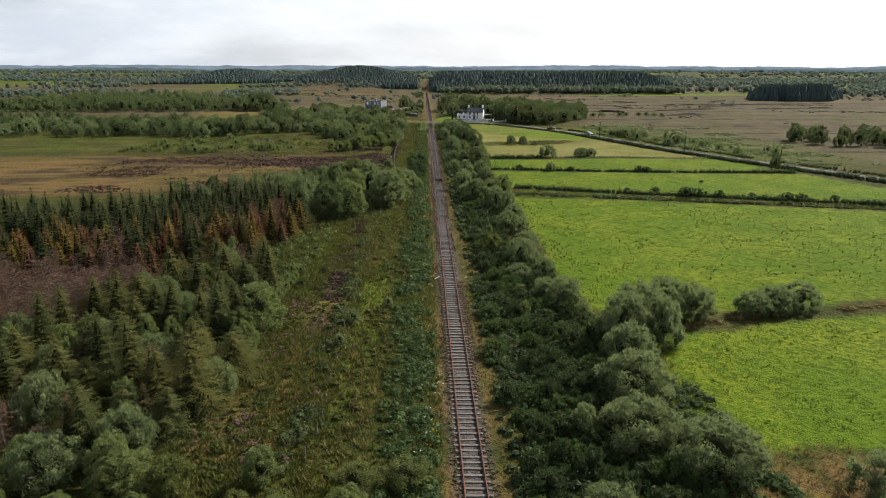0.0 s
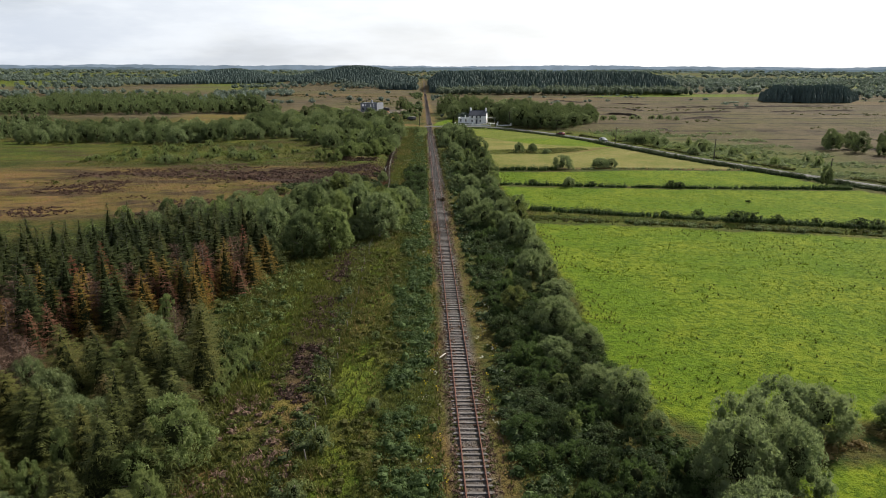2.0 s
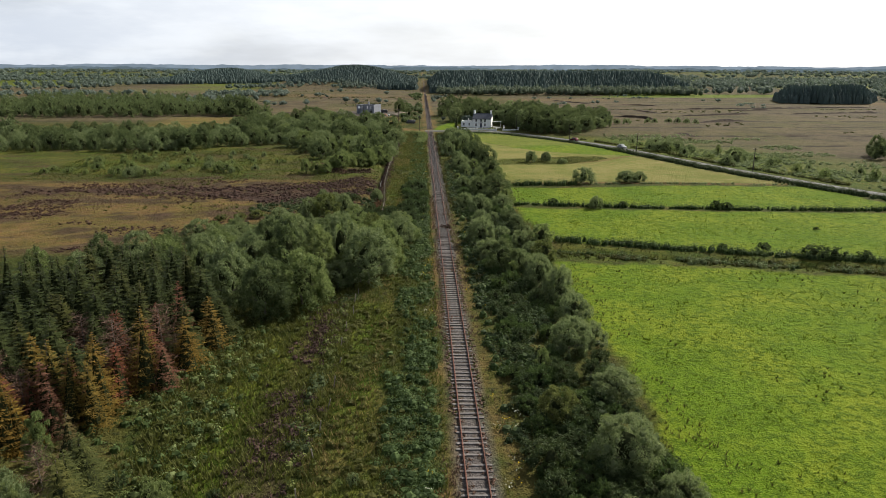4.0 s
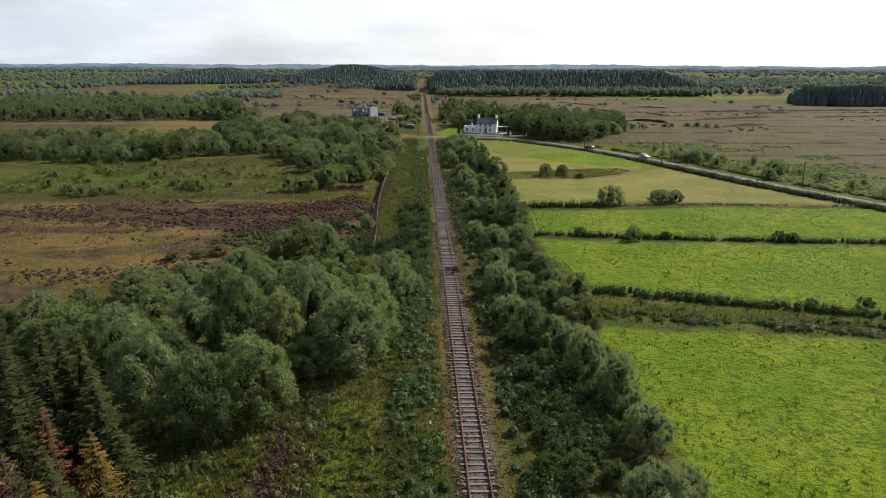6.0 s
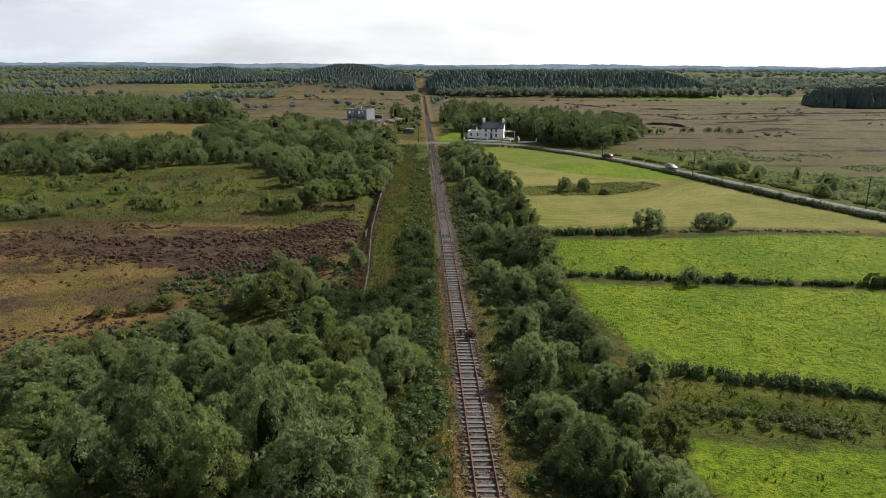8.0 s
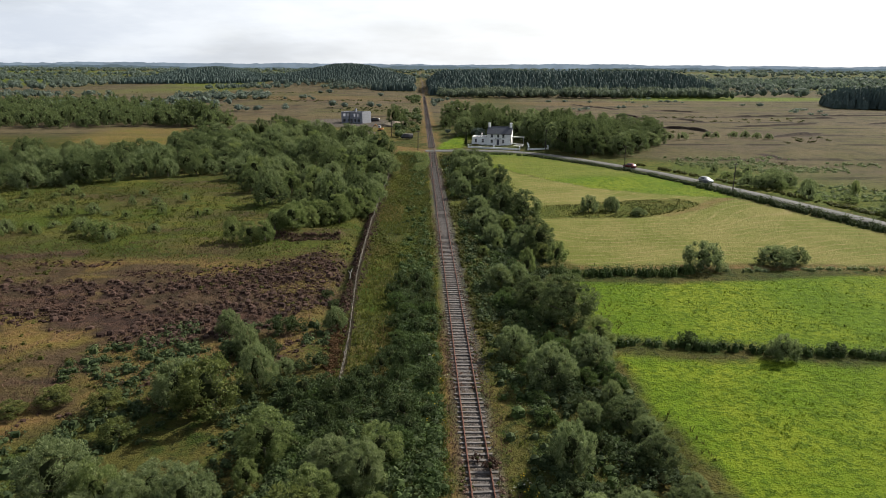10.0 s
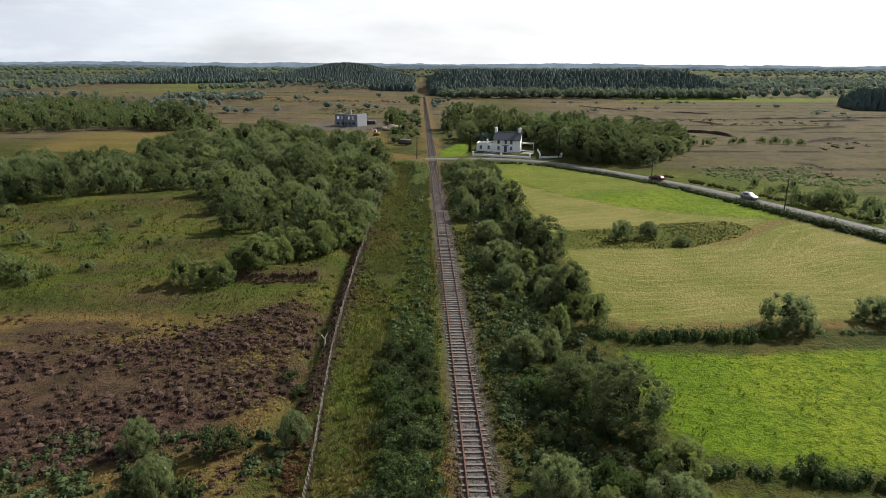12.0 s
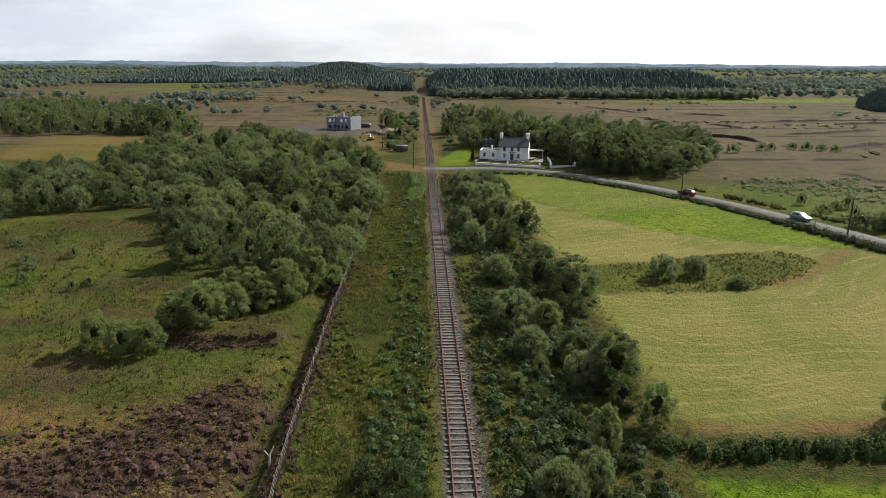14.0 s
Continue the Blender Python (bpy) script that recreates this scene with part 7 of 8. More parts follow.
def white_house():
    house = tagged(new("farmhouse"), "two-storey white rendered farmhouse with a blue slate roof", "house")
    W, D, E, R = 9.0, 6.4, 4.3, 6.5
    holes = [(1.3, 2.2, 2.75, 3.95), (3.7, 4.6, 2.75, 3.95), (5.6, 6.5, 2.75, 3.95), (1.3, 2.2, 0.75, 2.0), (5.6, 6.5, 0.75, 2.0), (3.6, 4.6, 0.05, 2.1)]
    front = part("front_wall", wall_mesh(W, E, holes, 0.35), RENDER, house)
    for h in holes[:5]:
        window(house, *h)
    door = part("door", boxes((3.62, 4.58, 0.14, 0.2, 0.06, 2.08), bevel=0.01), DOOR_PAINT, house)
    part("handle", boxes((4.42, 4.47, 0.09, 0.14, 1.0, 1.12)), DARK_METAL, door)
    back = part("back_wall", wall_mesh(W, E, [(2, 3, 0.9, 2.0), (6, 7, 0.9, 2.0)], 0.35), RENDER, house)
    back.location.y = D - 0.35
    part("gable_wall", gable_prism(W, D, E, R, 0.003, 0.33), RENDER, house).location = (-0.003, 0, 0)
    part("gable_wall", gable_prism(W, D, E, R, W - 0.33, 0.335), RENDER, house)
    roof = new("roof")
    roof.parent = house
    pitch = math.atan2(R - E, D / 2)
    run = math.hypot(R - E, D / 2) + 0.35
    rows, cols = 11, 24
    slate_me = boxes((0, (W + 0.3) / cols - 0.012, 0, run / rows * 1.35, 0, 0.03))
    me = bpy.data.meshes.new("slate")
    slate_me.to_mesh(me)
    slate_me.free()
    me.materials.append(SLATE)
    for side in (0, 1):
        deck = part("roof_deck", boxes((-0.15, W + 0.15, 0, run, -0.08, 0)), SLATE, roof)
        m = Matrix.Translation((0, -0.3, E - 0.2)) @ Matrix.Rotation(pitch, 4, "X") if side == 0 else \
            Matrix.Translation((W, D + 0.3, E - 0.2)) @ Matrix.Rotation(math.pi, 4, "Z") @ Matrix.Rotation(pitch, 4, "X")
        deck.matrix_basis = m
        pile = Pile()
        for r in range(rows):
            for c in range(cols):
                q = m @ pose(-0.15 + (c + 0.5 * (r % 2) * 0.9) * (W + 0.3) / cols * 0.985, r * run / rows - 0.02, 0.012 + 0.018, -1.6, 0, 0) @ pose(0, 0, rng.uniform(0, 0.006))
                if side == 0:
                    ob = new("slate", me)
                    ob.parent, ob.matrix_basis = roof, q
                else:
                    pile.add([q @ v.co for v in me.vertices], [list(p.vertices) for p in me.polygons])
        if side:
            tagged(part("back_slates", pile.mesh("back_slates", SLATE), None, roof), kind="stuff")
    part("ridge_tiles", tube(bmesh.new(), (-0.15, D / 2, R + 0.06), (W + 0.15, D / 2, R + 0.06), 0.13, 0.13, 8), SLATE, roof)
    for x in (0.5, W - 0.5):
        ch = part("chimney", boxes((x - 0.42, x + 0.42, D / 2 - 0.5, D / 2 + 0.5, R - 0.7, R + 1.25), (x - 0.5, x + 0.5, D / 2 - 0.58, D / 2 + 0.58, R + 1.25, R + 1.4)), RENDER, house)
        for dy in (-0.22, 0.22):
            part("chimney_pot", tube(bmesh.new(), (x, D / 2 + dy, R + 1.4), (x, D / 2 + dy, R + 1.75), 0.13, 0.11, 8), CONCRETE, ch)
    porch = part("porch", boxes((3.1, 5.1, -1.2, 0.0, 2.2, 2.34), (3.12, 3.26, -1.18, -1.04, 0, 2.2), (4.94, 5.08, -1.18, -1.04, 0, 2.2), bevel=0.015), RENDER, house)
    part("porch_roof", boxes((3.0, 5.2, -1.3, -0.003, 2.344, 2.42)), SLATE, porch)
    part("gutter", tube(bmesh.new(), (-0.1, -0.36, E - 0.28), (W + 0.1, -0.36, E - 0.28), 0.06, 0.06, 6), DARK_METAL, house)
    # single-storey wing with a flat roof behind a parapet
    wing = part("wing_wall", wall_mesh(5.8, 2.9, [(1.0, 1.9, 0.85, 2.1), (3.7, 4.6, 0.85, 2.1)], 0.3), RENDER, house)
    wing.location = (-5.8 - 0.004, 0.5, 0)
    for a, b in ((1.0, 1.9), (3.7, 4.6)):
        wn = window(house, a, b, 0.85, 2.1)
        wn.location = (-5.804, 0.5, 0)
    part("wing_side", boxes((-5.8, -5.5, 0.803, 6.0, 0, 2.9)), RENDER, house)
    part("wing_back", boxes((-5.497, -0.006, 5.7, 6.0, 0, 2.9)), RENDER, house)
    part("flat_roof", boxes((-5.49, -0.01, 0.81, 5.69, 2.45, 2.6)), FELT, house)
    part("wing_chimney", boxes((-2.7, -2.2, 3.0, 3.5, 2.6, 3.9), (-2.76, -2.14, 2.94, 3.56, 3.9, 4.0)), RENDER, house)
    # lean-to canopy at the gable
    canopy = part("canopy", boxes((9.1, 13.4, 4.0, 7.0, 2.55, 2.7), bevel=0.01), CONCRETE, house)
    for x in (9.3, 13.2):
        part("canopy_post", tube(bmesh.new(), (x, 4.2, -0.2), (x, 4.2, 2.55), 0.06, 0.06, 8), WHITE_PVC, canopy)
    house.matrix_basis = pose(20.8, 375.4, gz(24, 376) - 0.05, 0, 0, -13)
    terrace = tagged(part("house_plinth", boxes((-6.5, 13.6, -2.4, 7.4, -0.6, 0.06), bevel=0.03), CONCRETE), "grey concrete apron round the farmhouse", "paving", kind="structure")
    terrace.matrix_basis = house.matrix_basis.copy()


white_house()


def garden_wall():
    wall = tagged(new("garden_wall"), "low white roadside wall with square capped piers", "wall", kind="structure")
    pts = [(13.2, 366.2), (18, 364.3), (22, 362.8), (26.5, 361.4), (30.6, 360.0)]
    wing = [(33.8, 360.3), (34.8, 364), (35.6, 370), (36.2, 377)]
    end = [(34.4, 360.2), (41.2, 362.2)]

    def run(line, tall, label):
        for (ax, ay), (bx, by) in zip(line, line[1:]):
            ln, a = math.hypot(bx - ax, by - ay), math.atan2(by - ay, bx - ax)
            ob = part("wall_panel", boxes((0, ln - 0.004, -0.12, 0.12, -0.4, tall), (0, ln - 0.004, -0.16, 0.16, tall + 0.003, tall + 0.08), bevel=0.012), RENDER, wall)
            ob.matrix_basis = Matrix.Translation((ax, ay, min(gz(ax, ay), gz(bx, by)))) @ Matrix.Rotation(a, 4, "Z")
    run(pts, 0.55, "")
    run(wing, 0.7, "")
    run(end, 0.5, "")
    for x, y in ((13.2, 366.2), (22, 362.8), (30.8, 359.9), (34.0, 360.1), (41.3, 362.3)):
        p = part("pier", boxes((-0.22, 0.22, -0.22, 0.22, -0.4, 1.2), bevel=0.01), RENDER, wall)
        p.matrix_basis = pose(x, y, gz(x, y))
        cap = bmesh.new()
        bmesh.ops.create_cone(cap, cap_ends=True, segments=4, radius1=0.46, radius2=0.05, depth=0.22, matrix=pose(0, 0, 1.313, 0, 0, 45))
        part("pier_cap", cap, RENDER, p)


garden_wall()


def block_house():
    house = tagged(new("unfinished_house"), "unfinished grey concrete-block house without a roof", "house")
    W, D, T = 12.6, 8.5, 5.6
    holes = [(1.2, 2.5, 3.4, 4.7), (3.7, 4.7, 3.4, 4.7), (7.4, 8.4, 3.4, 4.7), (9.6, 10.9, 3.4, 4.7), (1.2, 2.5, 0.7, 2.2), (3.9, 4.7, 0.7, 2.2), (5.6, 6.9, 0.05, 2.3), (7.9, 8.7, 0.7, 2.2), (9.8, 11.1, 0.7, 2.2)]
    front = part("front_wall", wall_mesh(W, T, holes, 0.3), BLOCK, house)
    for h in holes:
        if h[2] > 0.1:
            part("sill", boxes((h[0] - 0.06, h[1] + 0.06, -0.06, 0.2, h[2] - 0.1, h[2] - 0.003)), CONCRETE, house)
        part("lintel", boxes((h[0] - 0.15, h[1] + 0.15, -0.012, 0.29, h[3] + 0.003, h[3] + 0.2)), CONCRETE, house)
    part("back_wall", wall_mesh(W, T, [(2, 3.2, 0.8, 2.1), (5, 6.2, 0.8, 2.1), (8.5, 10, 0.1, 2.2), (2, 3.2, 3.4, 4.6), (8.5, 10, 3.4, 4.6)], 0.3), BLOCK, house).location = (0, D - 0.3, 0)
    for x in (0, W - 0.3):
        part("side_wall", boxes((x + (0.002 if x else -0.002), x + 0.3 + (0.002 if x else -0.002), 0.302, D - 0.302, 0, T + 0.02)), BLOCK, house)
    part("inner_wall", boxes((6.2, 6.4, 0.31, D - 0.31, 0, T - 0.2)), BLOCK, house)
    part("upper_floor", boxes((0.31, W - 0.31, 0.31, D - 0.31, 2.7, 2.9)), CONCRETE, house)
    part("chimney", boxes((6.0, 6.7, 3.6, 4.6, 2.91, 7.3), bevel=0.02), BLOCK, house)
    part("wall_plate", boxes((-0.02, W + 0.02, -0.03, 0.33, T + 0.003, T + 0.14)), CONCRETE, house)
    # gable end rising unevenly in courses
    for k in range(6):
        part("block_course", boxes((W - 0.297, W - 0.003, 0.6 + 0.1 * k, D - 0.6 - 0.12 * k, T + 0.024 + 0.06 * k, T + 0.08 + 0.06 * k)), BLOCK, house)
    house.matrix_basis = pose(-44.5, 473.5, gz(-38, 470) - 0.05, 0, 0, -27)
    heap = tagged(part("soil_mound", spoil(), plain("bare_subsoil", (0.20, 0.16, 0.11), (0.30, 0.25, 0.18), 0.8, 0.95), None), "brown heap of dug soil", "soil heap")
    heap.matrix_basis = pose(-15.5, 452, gz(-15.5, 452))


def spoil():
    bm = bmesh.new()
    bmesh.ops.create_icosphere(bm, subdivisions=4, radius=1.0)
    for v in bm.verts:
        n = noise.noise(v.co * 2.2) * 0.22 + noise.noise(v.co * 6) * 0.06
        v.co = Vector((v.co.x * 6.5, v.co.y * 4.5, max(-0.2, v.co.z * 2.3))) * (1 + n)
    return bm


block_house()

# ---- vehicles ----


def wheel(parent, x, y, r=0.32, wide=0.2):
    bm = bmesh.new()
    bmesh.ops.create_cone(bm, cap_ends=True, segments=20, radius1=r, radius2=r, depth=wide, matrix=pose(x, y, r, 0, 90, 0))
    bmesh.ops.bevel(bm, geom=[e for e in bm.edges if len(e.link_faces) == 2 and e.calc_face_angle(0) > 1], offset=0.03, segments=2, affect="EDGES")
    wh = part("wheel", bm, RUBBER, parent)
    rim = bmesh.new()
    bmesh.ops.create_cone(rim, cap_ends=True, segments=14, radius1=r * 0.6, radius2=r * 0.6, depth=wide + 0.02, matrix=pose(x, y, r, 0, 90, 0))
    part("rim", rim, SILVER_PAINT, wh)


def body_sections(sections, taper=0.0):
    """A shell through cross-sections (y, half width, bottom, shoulder height, top half width, top height)."""
    bm = bmesh.new()
    rings = []
    for y, hw, zb, zs, tw, zt in sections:
        pts = [(-hw * 0.92, zb), (-hw, zb + 0.12), (-hw, zs - 0.05), (-hw * 0.97, zs), (-tw, zt - 0.04), (-tw * 0.85, zt), (tw * 0.85, zt), (tw, zt - 0.04), (hw * 0.97, zs), (hw, zs - 0.05), (hw, zb + 0.12), (hw * 0.92, zb)]
        rings.append([bm.verts.new((x, y, z)) for x, z in pts])
    for a, b in zip(rings, rings[1:]):
        for i in range(12):
            j = (i + 1) % 12
            bm.faces.new((a[i], b[i], b[j], a[j]))
    bm.faces.new(rings[0])
    bm.faces.new(rings[-1][::-1])
    bmesh.ops.recalc_face_normals(bm, faces=bm.faces)
    for f in bm.faces:
        f.smooth = True
    return bm


def car(x, y, turn, paint, label, van=False):
    c = tagged(new("van" if van else "car"), label, "van" if van else "car")
    if van:
        body = body_sections([(-2.4, 0.9, 0.3, 0.9, 0.86, 1.9), (1.0, 0.95, 0.28, 1.0, 0.88, 1.95), (1.6, 0.95, 0.28, 1.05, 0.82, 1.85), (2.0, 0.93, 0.3, 1.02, 0.8, 1.15), (2.45, 0.85, 0.34, 0.75, 0.75, 0.85)])
        glass = body_sections([(1.12, 0.955, 1.12, 1.2, 0.89, 1.75), (1.55, 0.94, 1.12, 1.2, 0.84, 1.78)])
    else:
        body = body_sections([(-2.1, 0.78, 0.32, 0.75, 0.72, 0.85), (-1.95, 0.85, 0.26, 0.9, 0.70, 1.0), (-1.4, 0.88, 0.22, 0.95, 0.62, 1.42), (0.2, 0.88, 0.2, 0.93, 0.63, 1.47), (0.95, 0.88, 0.2, 0.92, 0.68, 0.97),
                              (1.85, 0.84, 0.24, 0.74, 0.7, 0.80), (2.1, 0.74, 0.32, 0.6, 0.62, 0.66)])
        glass = body_sections([(-1.35, 0.87, 0.97, 1.0, 0.655, 1.38), (0.15, 0.87, 0.97, 1.0, 0.665, 1.40)])
    shell = part("body", body, paint, c)
    part("window_glass", glass, GLASS, c)
    L, r = (2.45, 0.34) if van else (2.05, 0.32)
    for wx in (-0.78, 0.78):
        for wy in (-1.35, 1.35):
            wheel(c, wx, wy, r)
        part("headlamp", boxes((wx * 0.75 - 0.14, wx * 0.75 + 0.14, L - 0.16, L + 0.02, 0.58, 0.72), bevel=0.02), LAMP_GLASS, shell)
        part("tail_lamp", boxes((wx * 0.9 - 0.09, wx * 0.9 + 0.09, -L - 0.04, -L + 0.1, 0.72, 0.92), bevel=0.02), TAIL_GLASS, shell)
    part("bumper", boxes((-0.72, 0.72, L - 0.05, L + 0.06, 0.32, 0.46), bevel=0.03), DARK_METAL, c)
    c.matrix_basis = pose(x, y, (gz(x, y) + 0.12) if not van else gz(x, y) + 0.02, 0, 0, turn)
    return c


car(59.0, 324.5, 28, RED_PAINT, "dark red hatchback on the country lane")
car(71.6, 299.0, 197, SILVER_PAINT, "silver hatchback on the country lane")
car(-28.0, 482, 75, BLACK_PAINT, "black van parked beside the unfinished house", van=True)
black = car(-9.5, 395, 92, BLACK_PAINT, "black off-road vehicle parked in rough grass", van=True)


def excavator():
    e = tagged(new("excavator"), "small orange excavator with its arm lowered", "excavator")
    for x in (-0.8, 0.8):
        track = part("crawler_track", boxes((x - 0.2, x + 0.2, -1.2, 1.2, 0, 0.5), bevel=0.12), RUBBER, e)
    part("undercarriage", boxes((-0.6, 0.6, -0.6, 0.6, 0.25, 0.65), bevel=0.05), DARK_METAL, e)
    deck = part("upper_body", boxes((-0.85, 0.85, -1.3, 0.7, 0.68, 1.35), bevel=0.08), ORANGE_PAINT, e)
    cab = part("cab", boxes((-0.8, 0.05, -0.3, 0.75, 1.36, 2.4), bevel=0.06), WHITE_PAINT, e)
    part("cab_window", boxes((-0.72, -0.03, 0.752, 0.765, 1.5, 2.25), (-0.815, -0.802, -0.2, 0.65, 1.6, 2.25), (0.052, 0.065, -0.2, 0.65, 1.6, 2.25)), GLASS, cab)
    arm = bmesh.new()
    tube(arm, (0.4, 0.7, 1.2), (0.4, 2.3, 2.9), 0.16, 0.14, 6)
    part("boom", arm, ORANGE_PAINT, e)
    arm = bmesh.new()
    tube(arm, (0.4, 2.25, 2.9), (0.4, 3.9, 1.2), 0.13, 0.10, 6)
    stick = part("stick", arm, ORANGE_PAINT, e)
    part("bucket", boxes((0.1, 0.7, 3.6, 4.2, 0.6, 1.15), bevel=0.1), DARK_METAL, stick)
    e.matrix_basis = pose(-22, 428, gz(-22, 428), 0, 0, 80)


excavator()

# ---- far woods and the distance ----


def far_conifers(name, label, poly, n, tall, species="hazed_needle", round_top=1.0, edge=0.0):
    """A far stand of conifers: full, slightly rounded crowns close together."""
    xs, ys = [p[0] for p in poly], [p[1] for p in poly]
    x, y = rng.uniform(min(xs), max(xs), n * 2), rng.uniform(min(ys), max(ys), n * 2)
    wob = 14 * (value_noise(x * 0.03, y * 0.03, 155) - 0.5)
    ok = inside(x + wob, y + wob, poly, 0.1) > 0.5
    x, y = x[ok][:n], y[ok][:n]
    z = height(x, y)
    h = tall * rng.uniform(0.84, 1.06, len(x)) * (0.88 + 0.24 * value_noise(x * 0.04, y * 0.04, 156))
    if edge:
        shift = 14 * (value_noise(x * 0.03, y * 0.03, 155) - 0.5)
        h = h * (0.5 + 0.5 * step(0.5, 1.0, inside(x + shift, y + shift, poly, edge)))
    r = rng.uniform(1.9, 2.9, len(x))
    seg = 5
    ang = np.linspace(0, 6.28, seg, endpoint=False)[None] + rng.uniform(0, 6, (len(x), 1))
    rings = []
    for f, rr in ((0.08, 1.0), (0.5, 0.78), (0.8, 0.4 * round_top)):
        j = rng.uniform(0.65, 1.25, (len(x), seg))
        rings.append(np.stack([x[:, None] + np.cos(ang) * r[:, None] * rr * j, y[:, None] + np.sin(ang) * r[:, None] * rr * j, z[:, None] + h[:, None] * f + rng.uniform(-0.5, 0.5, (len(x), seg))], 2))
    v = np.concatenate([*rings, np.stack([x, y, z + h], 1)[:, None, :]], 1)
    f = []
    for k in range(2):
        for i in range(seg):
            f.append([k * seg + i, k * seg + (i + 1) % seg, (k + 1) * seg + (i + 1) % seg])
            f.append([k * seg + i, (k + 1) * seg + (i + 1) % seg, (k + 1) * seg + i])
    f += [[2 * seg + i, 2 * seg + (i + 1) % seg, 3 * seg] for i in range(seg)]
    faces = (np.array(f)[None] + (np.arange(len(x)) * (3 * seg + 1))[:, None, None]).reshape(-1, 3)
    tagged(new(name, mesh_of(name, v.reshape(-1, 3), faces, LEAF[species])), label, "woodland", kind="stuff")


def far_broadleaf(name, label, x, y, tall, wide, species, n_leaves=26, leaf=0.85, low=ICO1):
    """Distant trees as rough leafy crowns, two lobes each."""
    pile = Pile()
    z = height(x, y)
    n = len(x)
    v0, f0 = low
    for lobe in range(1):
        off = rng.normal(0, 0.28, (n, 3)) * np.stack([wide, wide, tall * 0.35], 1) * 0.3
        sc = np.stack([wide, wide, tall * 0.5], 1) * 0.72 * rng.uniform(0.8, 1.1, (n, 1))
        c = np.stack([x, y, z + tall * 0.48], 1) + off
        v = v0[None] * rng.uniform(0.72, 1.12, (n, len(v0), 1)) * sc[:, None, :] + c[:, None, :]
        v[:, :, 2] = np.maximum(v[:, :, 2], (z - 0.2)[:, None])
        pile.add(v.reshape(-1, 3), (f0[None] + (np.arange(n) * len(v0))[:, None, None]).reshape(-1, 3))
    k = np.repeat(np.arange(n), n_leaves)
    d = unit(rng.normal(0, 1, (len(k), 3)))
    d[:, 2] = np.abs(d[:, 2]) * 1.0 - 0.2
    p = np.stack([x[k], y[k], z[k] + tall[k] * 0.48], 1) + d * np.stack([wide[k], wide[k], tall[k] * 0.55], 1) * rng.uniform(0.75, 1.05, (len(k), 1))
    pile.add(*leaf_quads(p, d + [0, 0, 0.3], np.full(len(k), leaf) * wide[k] / 3, rng, 0.7))
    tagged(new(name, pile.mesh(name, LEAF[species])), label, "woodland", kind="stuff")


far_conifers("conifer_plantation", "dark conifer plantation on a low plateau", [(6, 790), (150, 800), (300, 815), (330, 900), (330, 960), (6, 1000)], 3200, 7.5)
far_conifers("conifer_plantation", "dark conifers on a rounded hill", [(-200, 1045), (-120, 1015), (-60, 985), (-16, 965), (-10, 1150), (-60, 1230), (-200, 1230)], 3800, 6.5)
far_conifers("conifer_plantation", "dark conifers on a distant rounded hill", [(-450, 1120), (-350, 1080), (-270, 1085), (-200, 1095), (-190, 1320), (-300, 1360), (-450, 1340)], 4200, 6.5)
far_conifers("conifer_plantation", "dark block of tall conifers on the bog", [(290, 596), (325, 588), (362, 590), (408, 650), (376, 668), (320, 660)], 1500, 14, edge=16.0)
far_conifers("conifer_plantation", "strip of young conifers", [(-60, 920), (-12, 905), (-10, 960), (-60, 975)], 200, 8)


def belt(n, x0, x1, y0, y1, seed, lo, hi, scale, tall, wide, name, label, species, keep=None, fine=False):
    x, y = rng.uniform(x0, x1, n), rng.uniform(y0, y1, n)
    ok = rng.random(n) < step(lo, hi, value_noise(x * scale[0], y * scale[1], seed))
    if keep is not None:
        ok &= keep(x, y)
    x, y = x[ok], y[ok]
    t = rng.uniform(*tall, len(x))
    far_broadleaf(name, label, x, y, t, t * rng.uniform(*wide, len(x)), species, 110 if fine else 26, 0.42 if fine else 0.85, ICO2 if fine else ICO1)


belt(520, 14, 290, 745, 800, 140, 0.0, 0.15, (0.02, 0.02), (6, 10), (0.35, 0.5), "birch_belt", "pale belt of birches before the plantation", "hazed_birch", None, True)
belt(260, -260, -20, 930, 1010, 141, 0.2, 0.5, (0.02, 0.02), (4, 8), (0.4, 0.6), "tree_belt", "belt of low trees before the hill", "hazed_leaf")
belt(1500, -620, -130, 455, 760, 142, 0.42, 0.62, (0.012, 0.03), (4, 8), (0.45, 0.65), "scrub_wood", "rows of dark scrub on the bog", "hazed_leaf", lambda x, y: (x < -135 - 0 * y) & (y > 500))
belt(420, -125, 0, 500, 900, 143, 0.72, 0.85, (0.02, 0.03), (2, 6), (0.5, 0.8), "scrub_wood", "scattered bushes on the brown bog", "hazed_leaf", lambda x, y: np.abs(x) > 14, True)
belt(500, 90, 420, 430, 740, 144, 0.76, 0.9, (0.02, 0.04), (1.2, 3), (0.7, 1.1), "scrub_wood", "scattered bushes on the purple-brown bog", "hazed_leaf")
belt(5600, 170, 1500, 640, 1600, 145, 0.22, 0.46, (0.008, 0.02), (5, 11), (0.4, 0.6), "hedgerow_trees", "hedgerow trees between far fields", "hazed_leaf", lambda x, y: (x > 330) | (y < 800) & (y > 770))
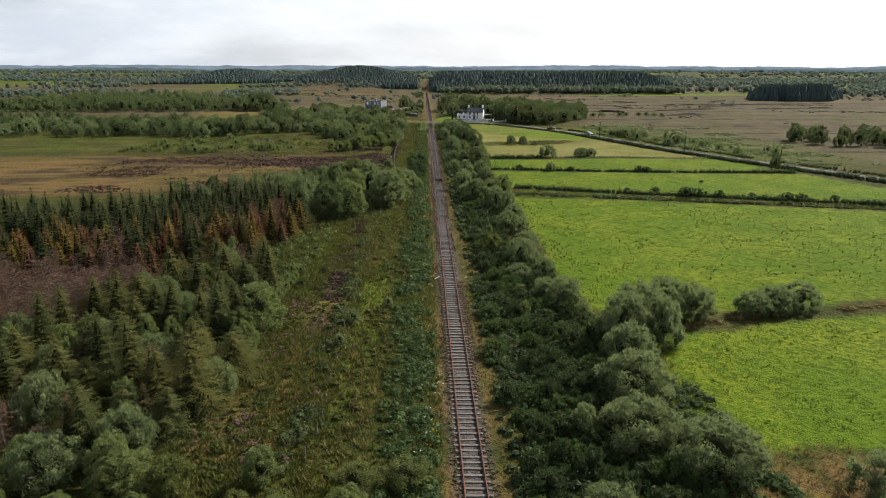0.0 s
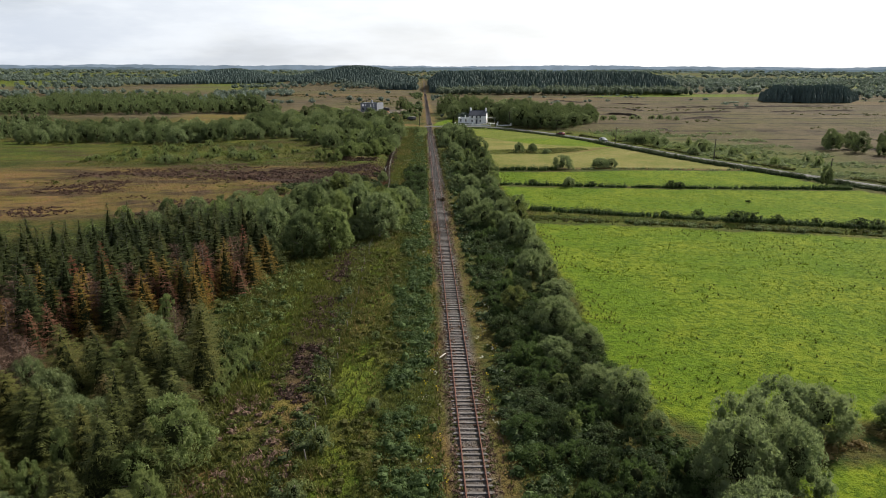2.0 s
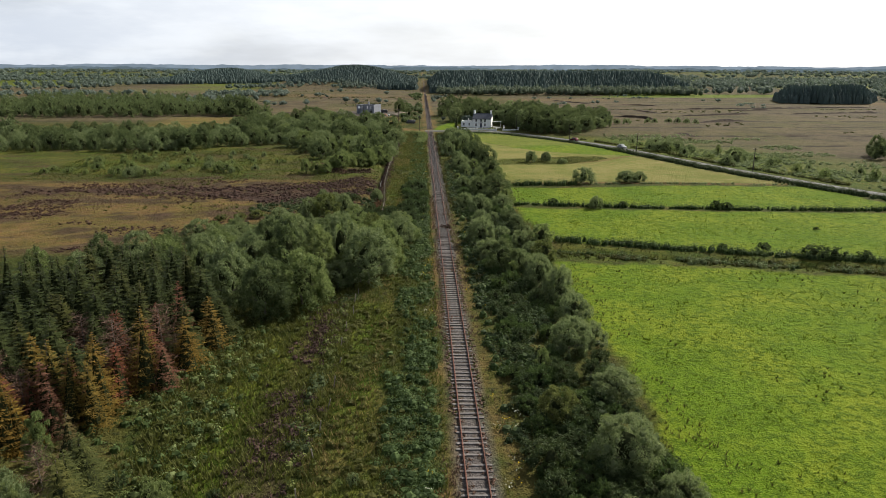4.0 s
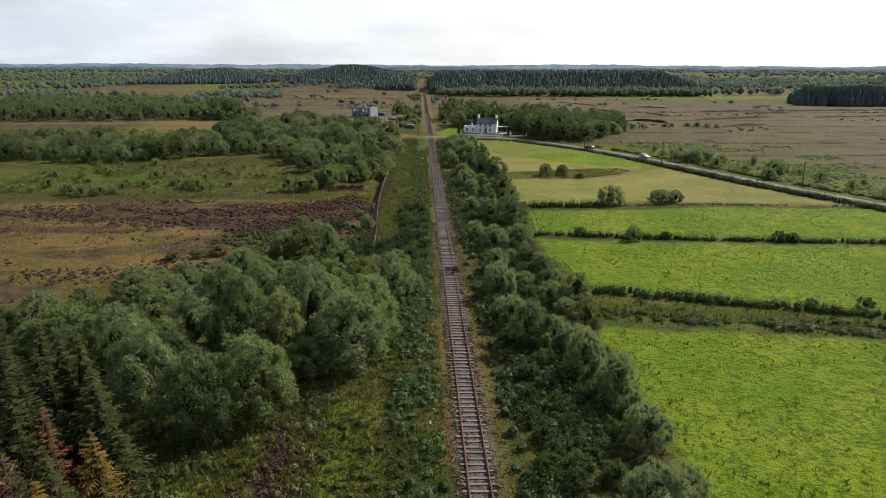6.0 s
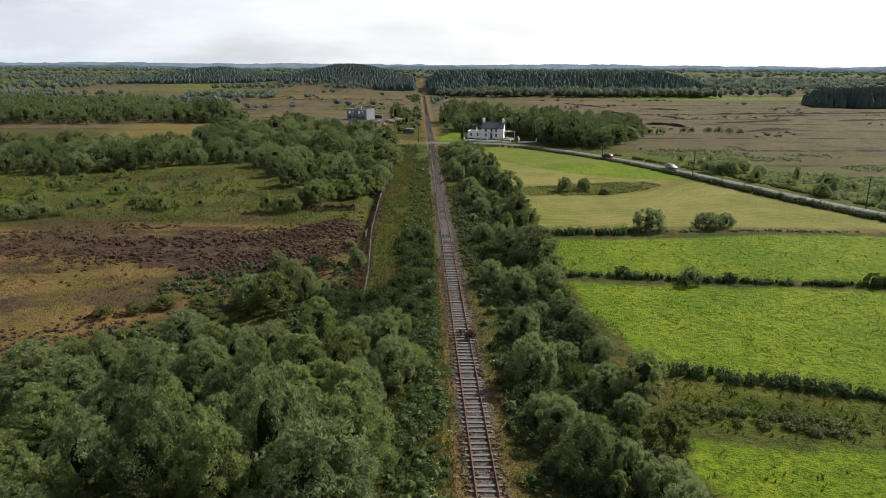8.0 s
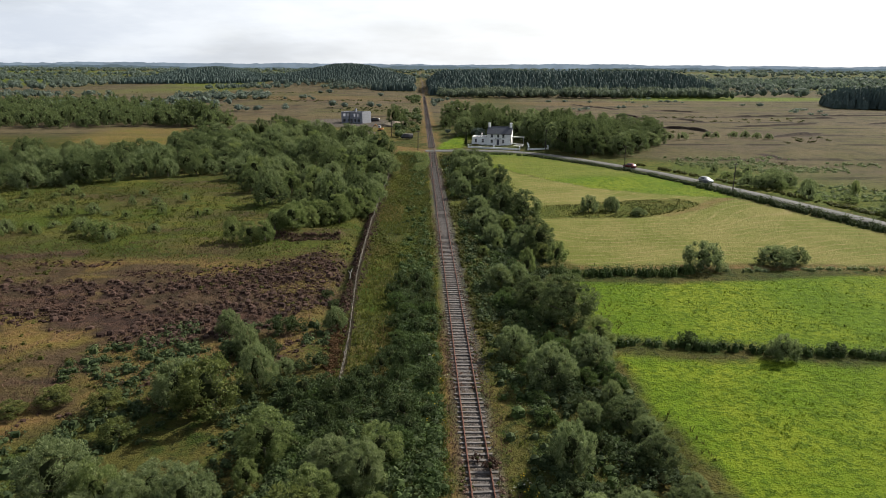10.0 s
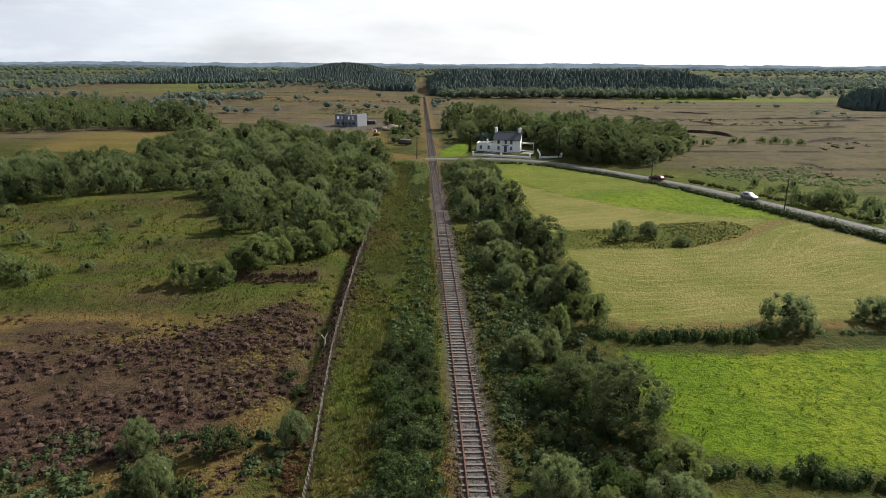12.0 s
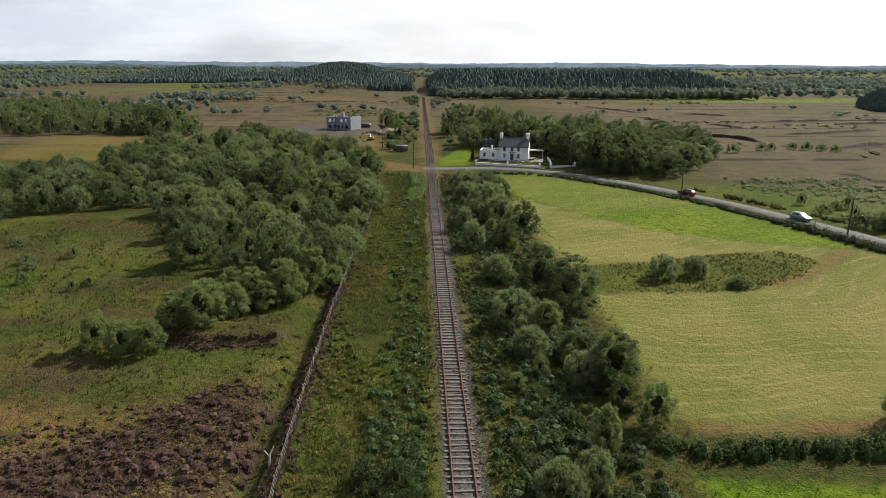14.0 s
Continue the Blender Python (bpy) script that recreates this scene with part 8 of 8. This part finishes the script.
belt(3000, -1500, -420, 760, 1700, 146, 0.32, 0.52, (0.006, 0.015), (5, 10), (0.4, 0.6), "hedgerow_trees", "far scrub and hedgerow trees", "hazed_leaf")
belt(4200, -2600, 2600, 1450, 3600, 147, 0.30, 0.5, (0.003, 0.006), (8, 14), (0.6, 1.1), "distant_woods", "distant woods and hedges", "hazed_leaf")
belt(160, 5, 60, 395, 740, 148, 0.3, 0.6, (0.05, 0.03), (2, 5), (0.45, 0.7), "line_scrub", "low scrub beside the railway beyond the crossing", "hazed_leaf", lambda x, y: (x > 5) & (x < 16 + 8 * value_noise(y * 0.05, y * 0, 150)), True)
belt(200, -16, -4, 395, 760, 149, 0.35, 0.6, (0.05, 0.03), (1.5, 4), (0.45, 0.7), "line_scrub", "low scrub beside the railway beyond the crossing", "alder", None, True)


def backdrop(name, dist, low, tall, colour, seed, freq):
    """A far ridge as a glowing sheet, the haze painted into its colour."""
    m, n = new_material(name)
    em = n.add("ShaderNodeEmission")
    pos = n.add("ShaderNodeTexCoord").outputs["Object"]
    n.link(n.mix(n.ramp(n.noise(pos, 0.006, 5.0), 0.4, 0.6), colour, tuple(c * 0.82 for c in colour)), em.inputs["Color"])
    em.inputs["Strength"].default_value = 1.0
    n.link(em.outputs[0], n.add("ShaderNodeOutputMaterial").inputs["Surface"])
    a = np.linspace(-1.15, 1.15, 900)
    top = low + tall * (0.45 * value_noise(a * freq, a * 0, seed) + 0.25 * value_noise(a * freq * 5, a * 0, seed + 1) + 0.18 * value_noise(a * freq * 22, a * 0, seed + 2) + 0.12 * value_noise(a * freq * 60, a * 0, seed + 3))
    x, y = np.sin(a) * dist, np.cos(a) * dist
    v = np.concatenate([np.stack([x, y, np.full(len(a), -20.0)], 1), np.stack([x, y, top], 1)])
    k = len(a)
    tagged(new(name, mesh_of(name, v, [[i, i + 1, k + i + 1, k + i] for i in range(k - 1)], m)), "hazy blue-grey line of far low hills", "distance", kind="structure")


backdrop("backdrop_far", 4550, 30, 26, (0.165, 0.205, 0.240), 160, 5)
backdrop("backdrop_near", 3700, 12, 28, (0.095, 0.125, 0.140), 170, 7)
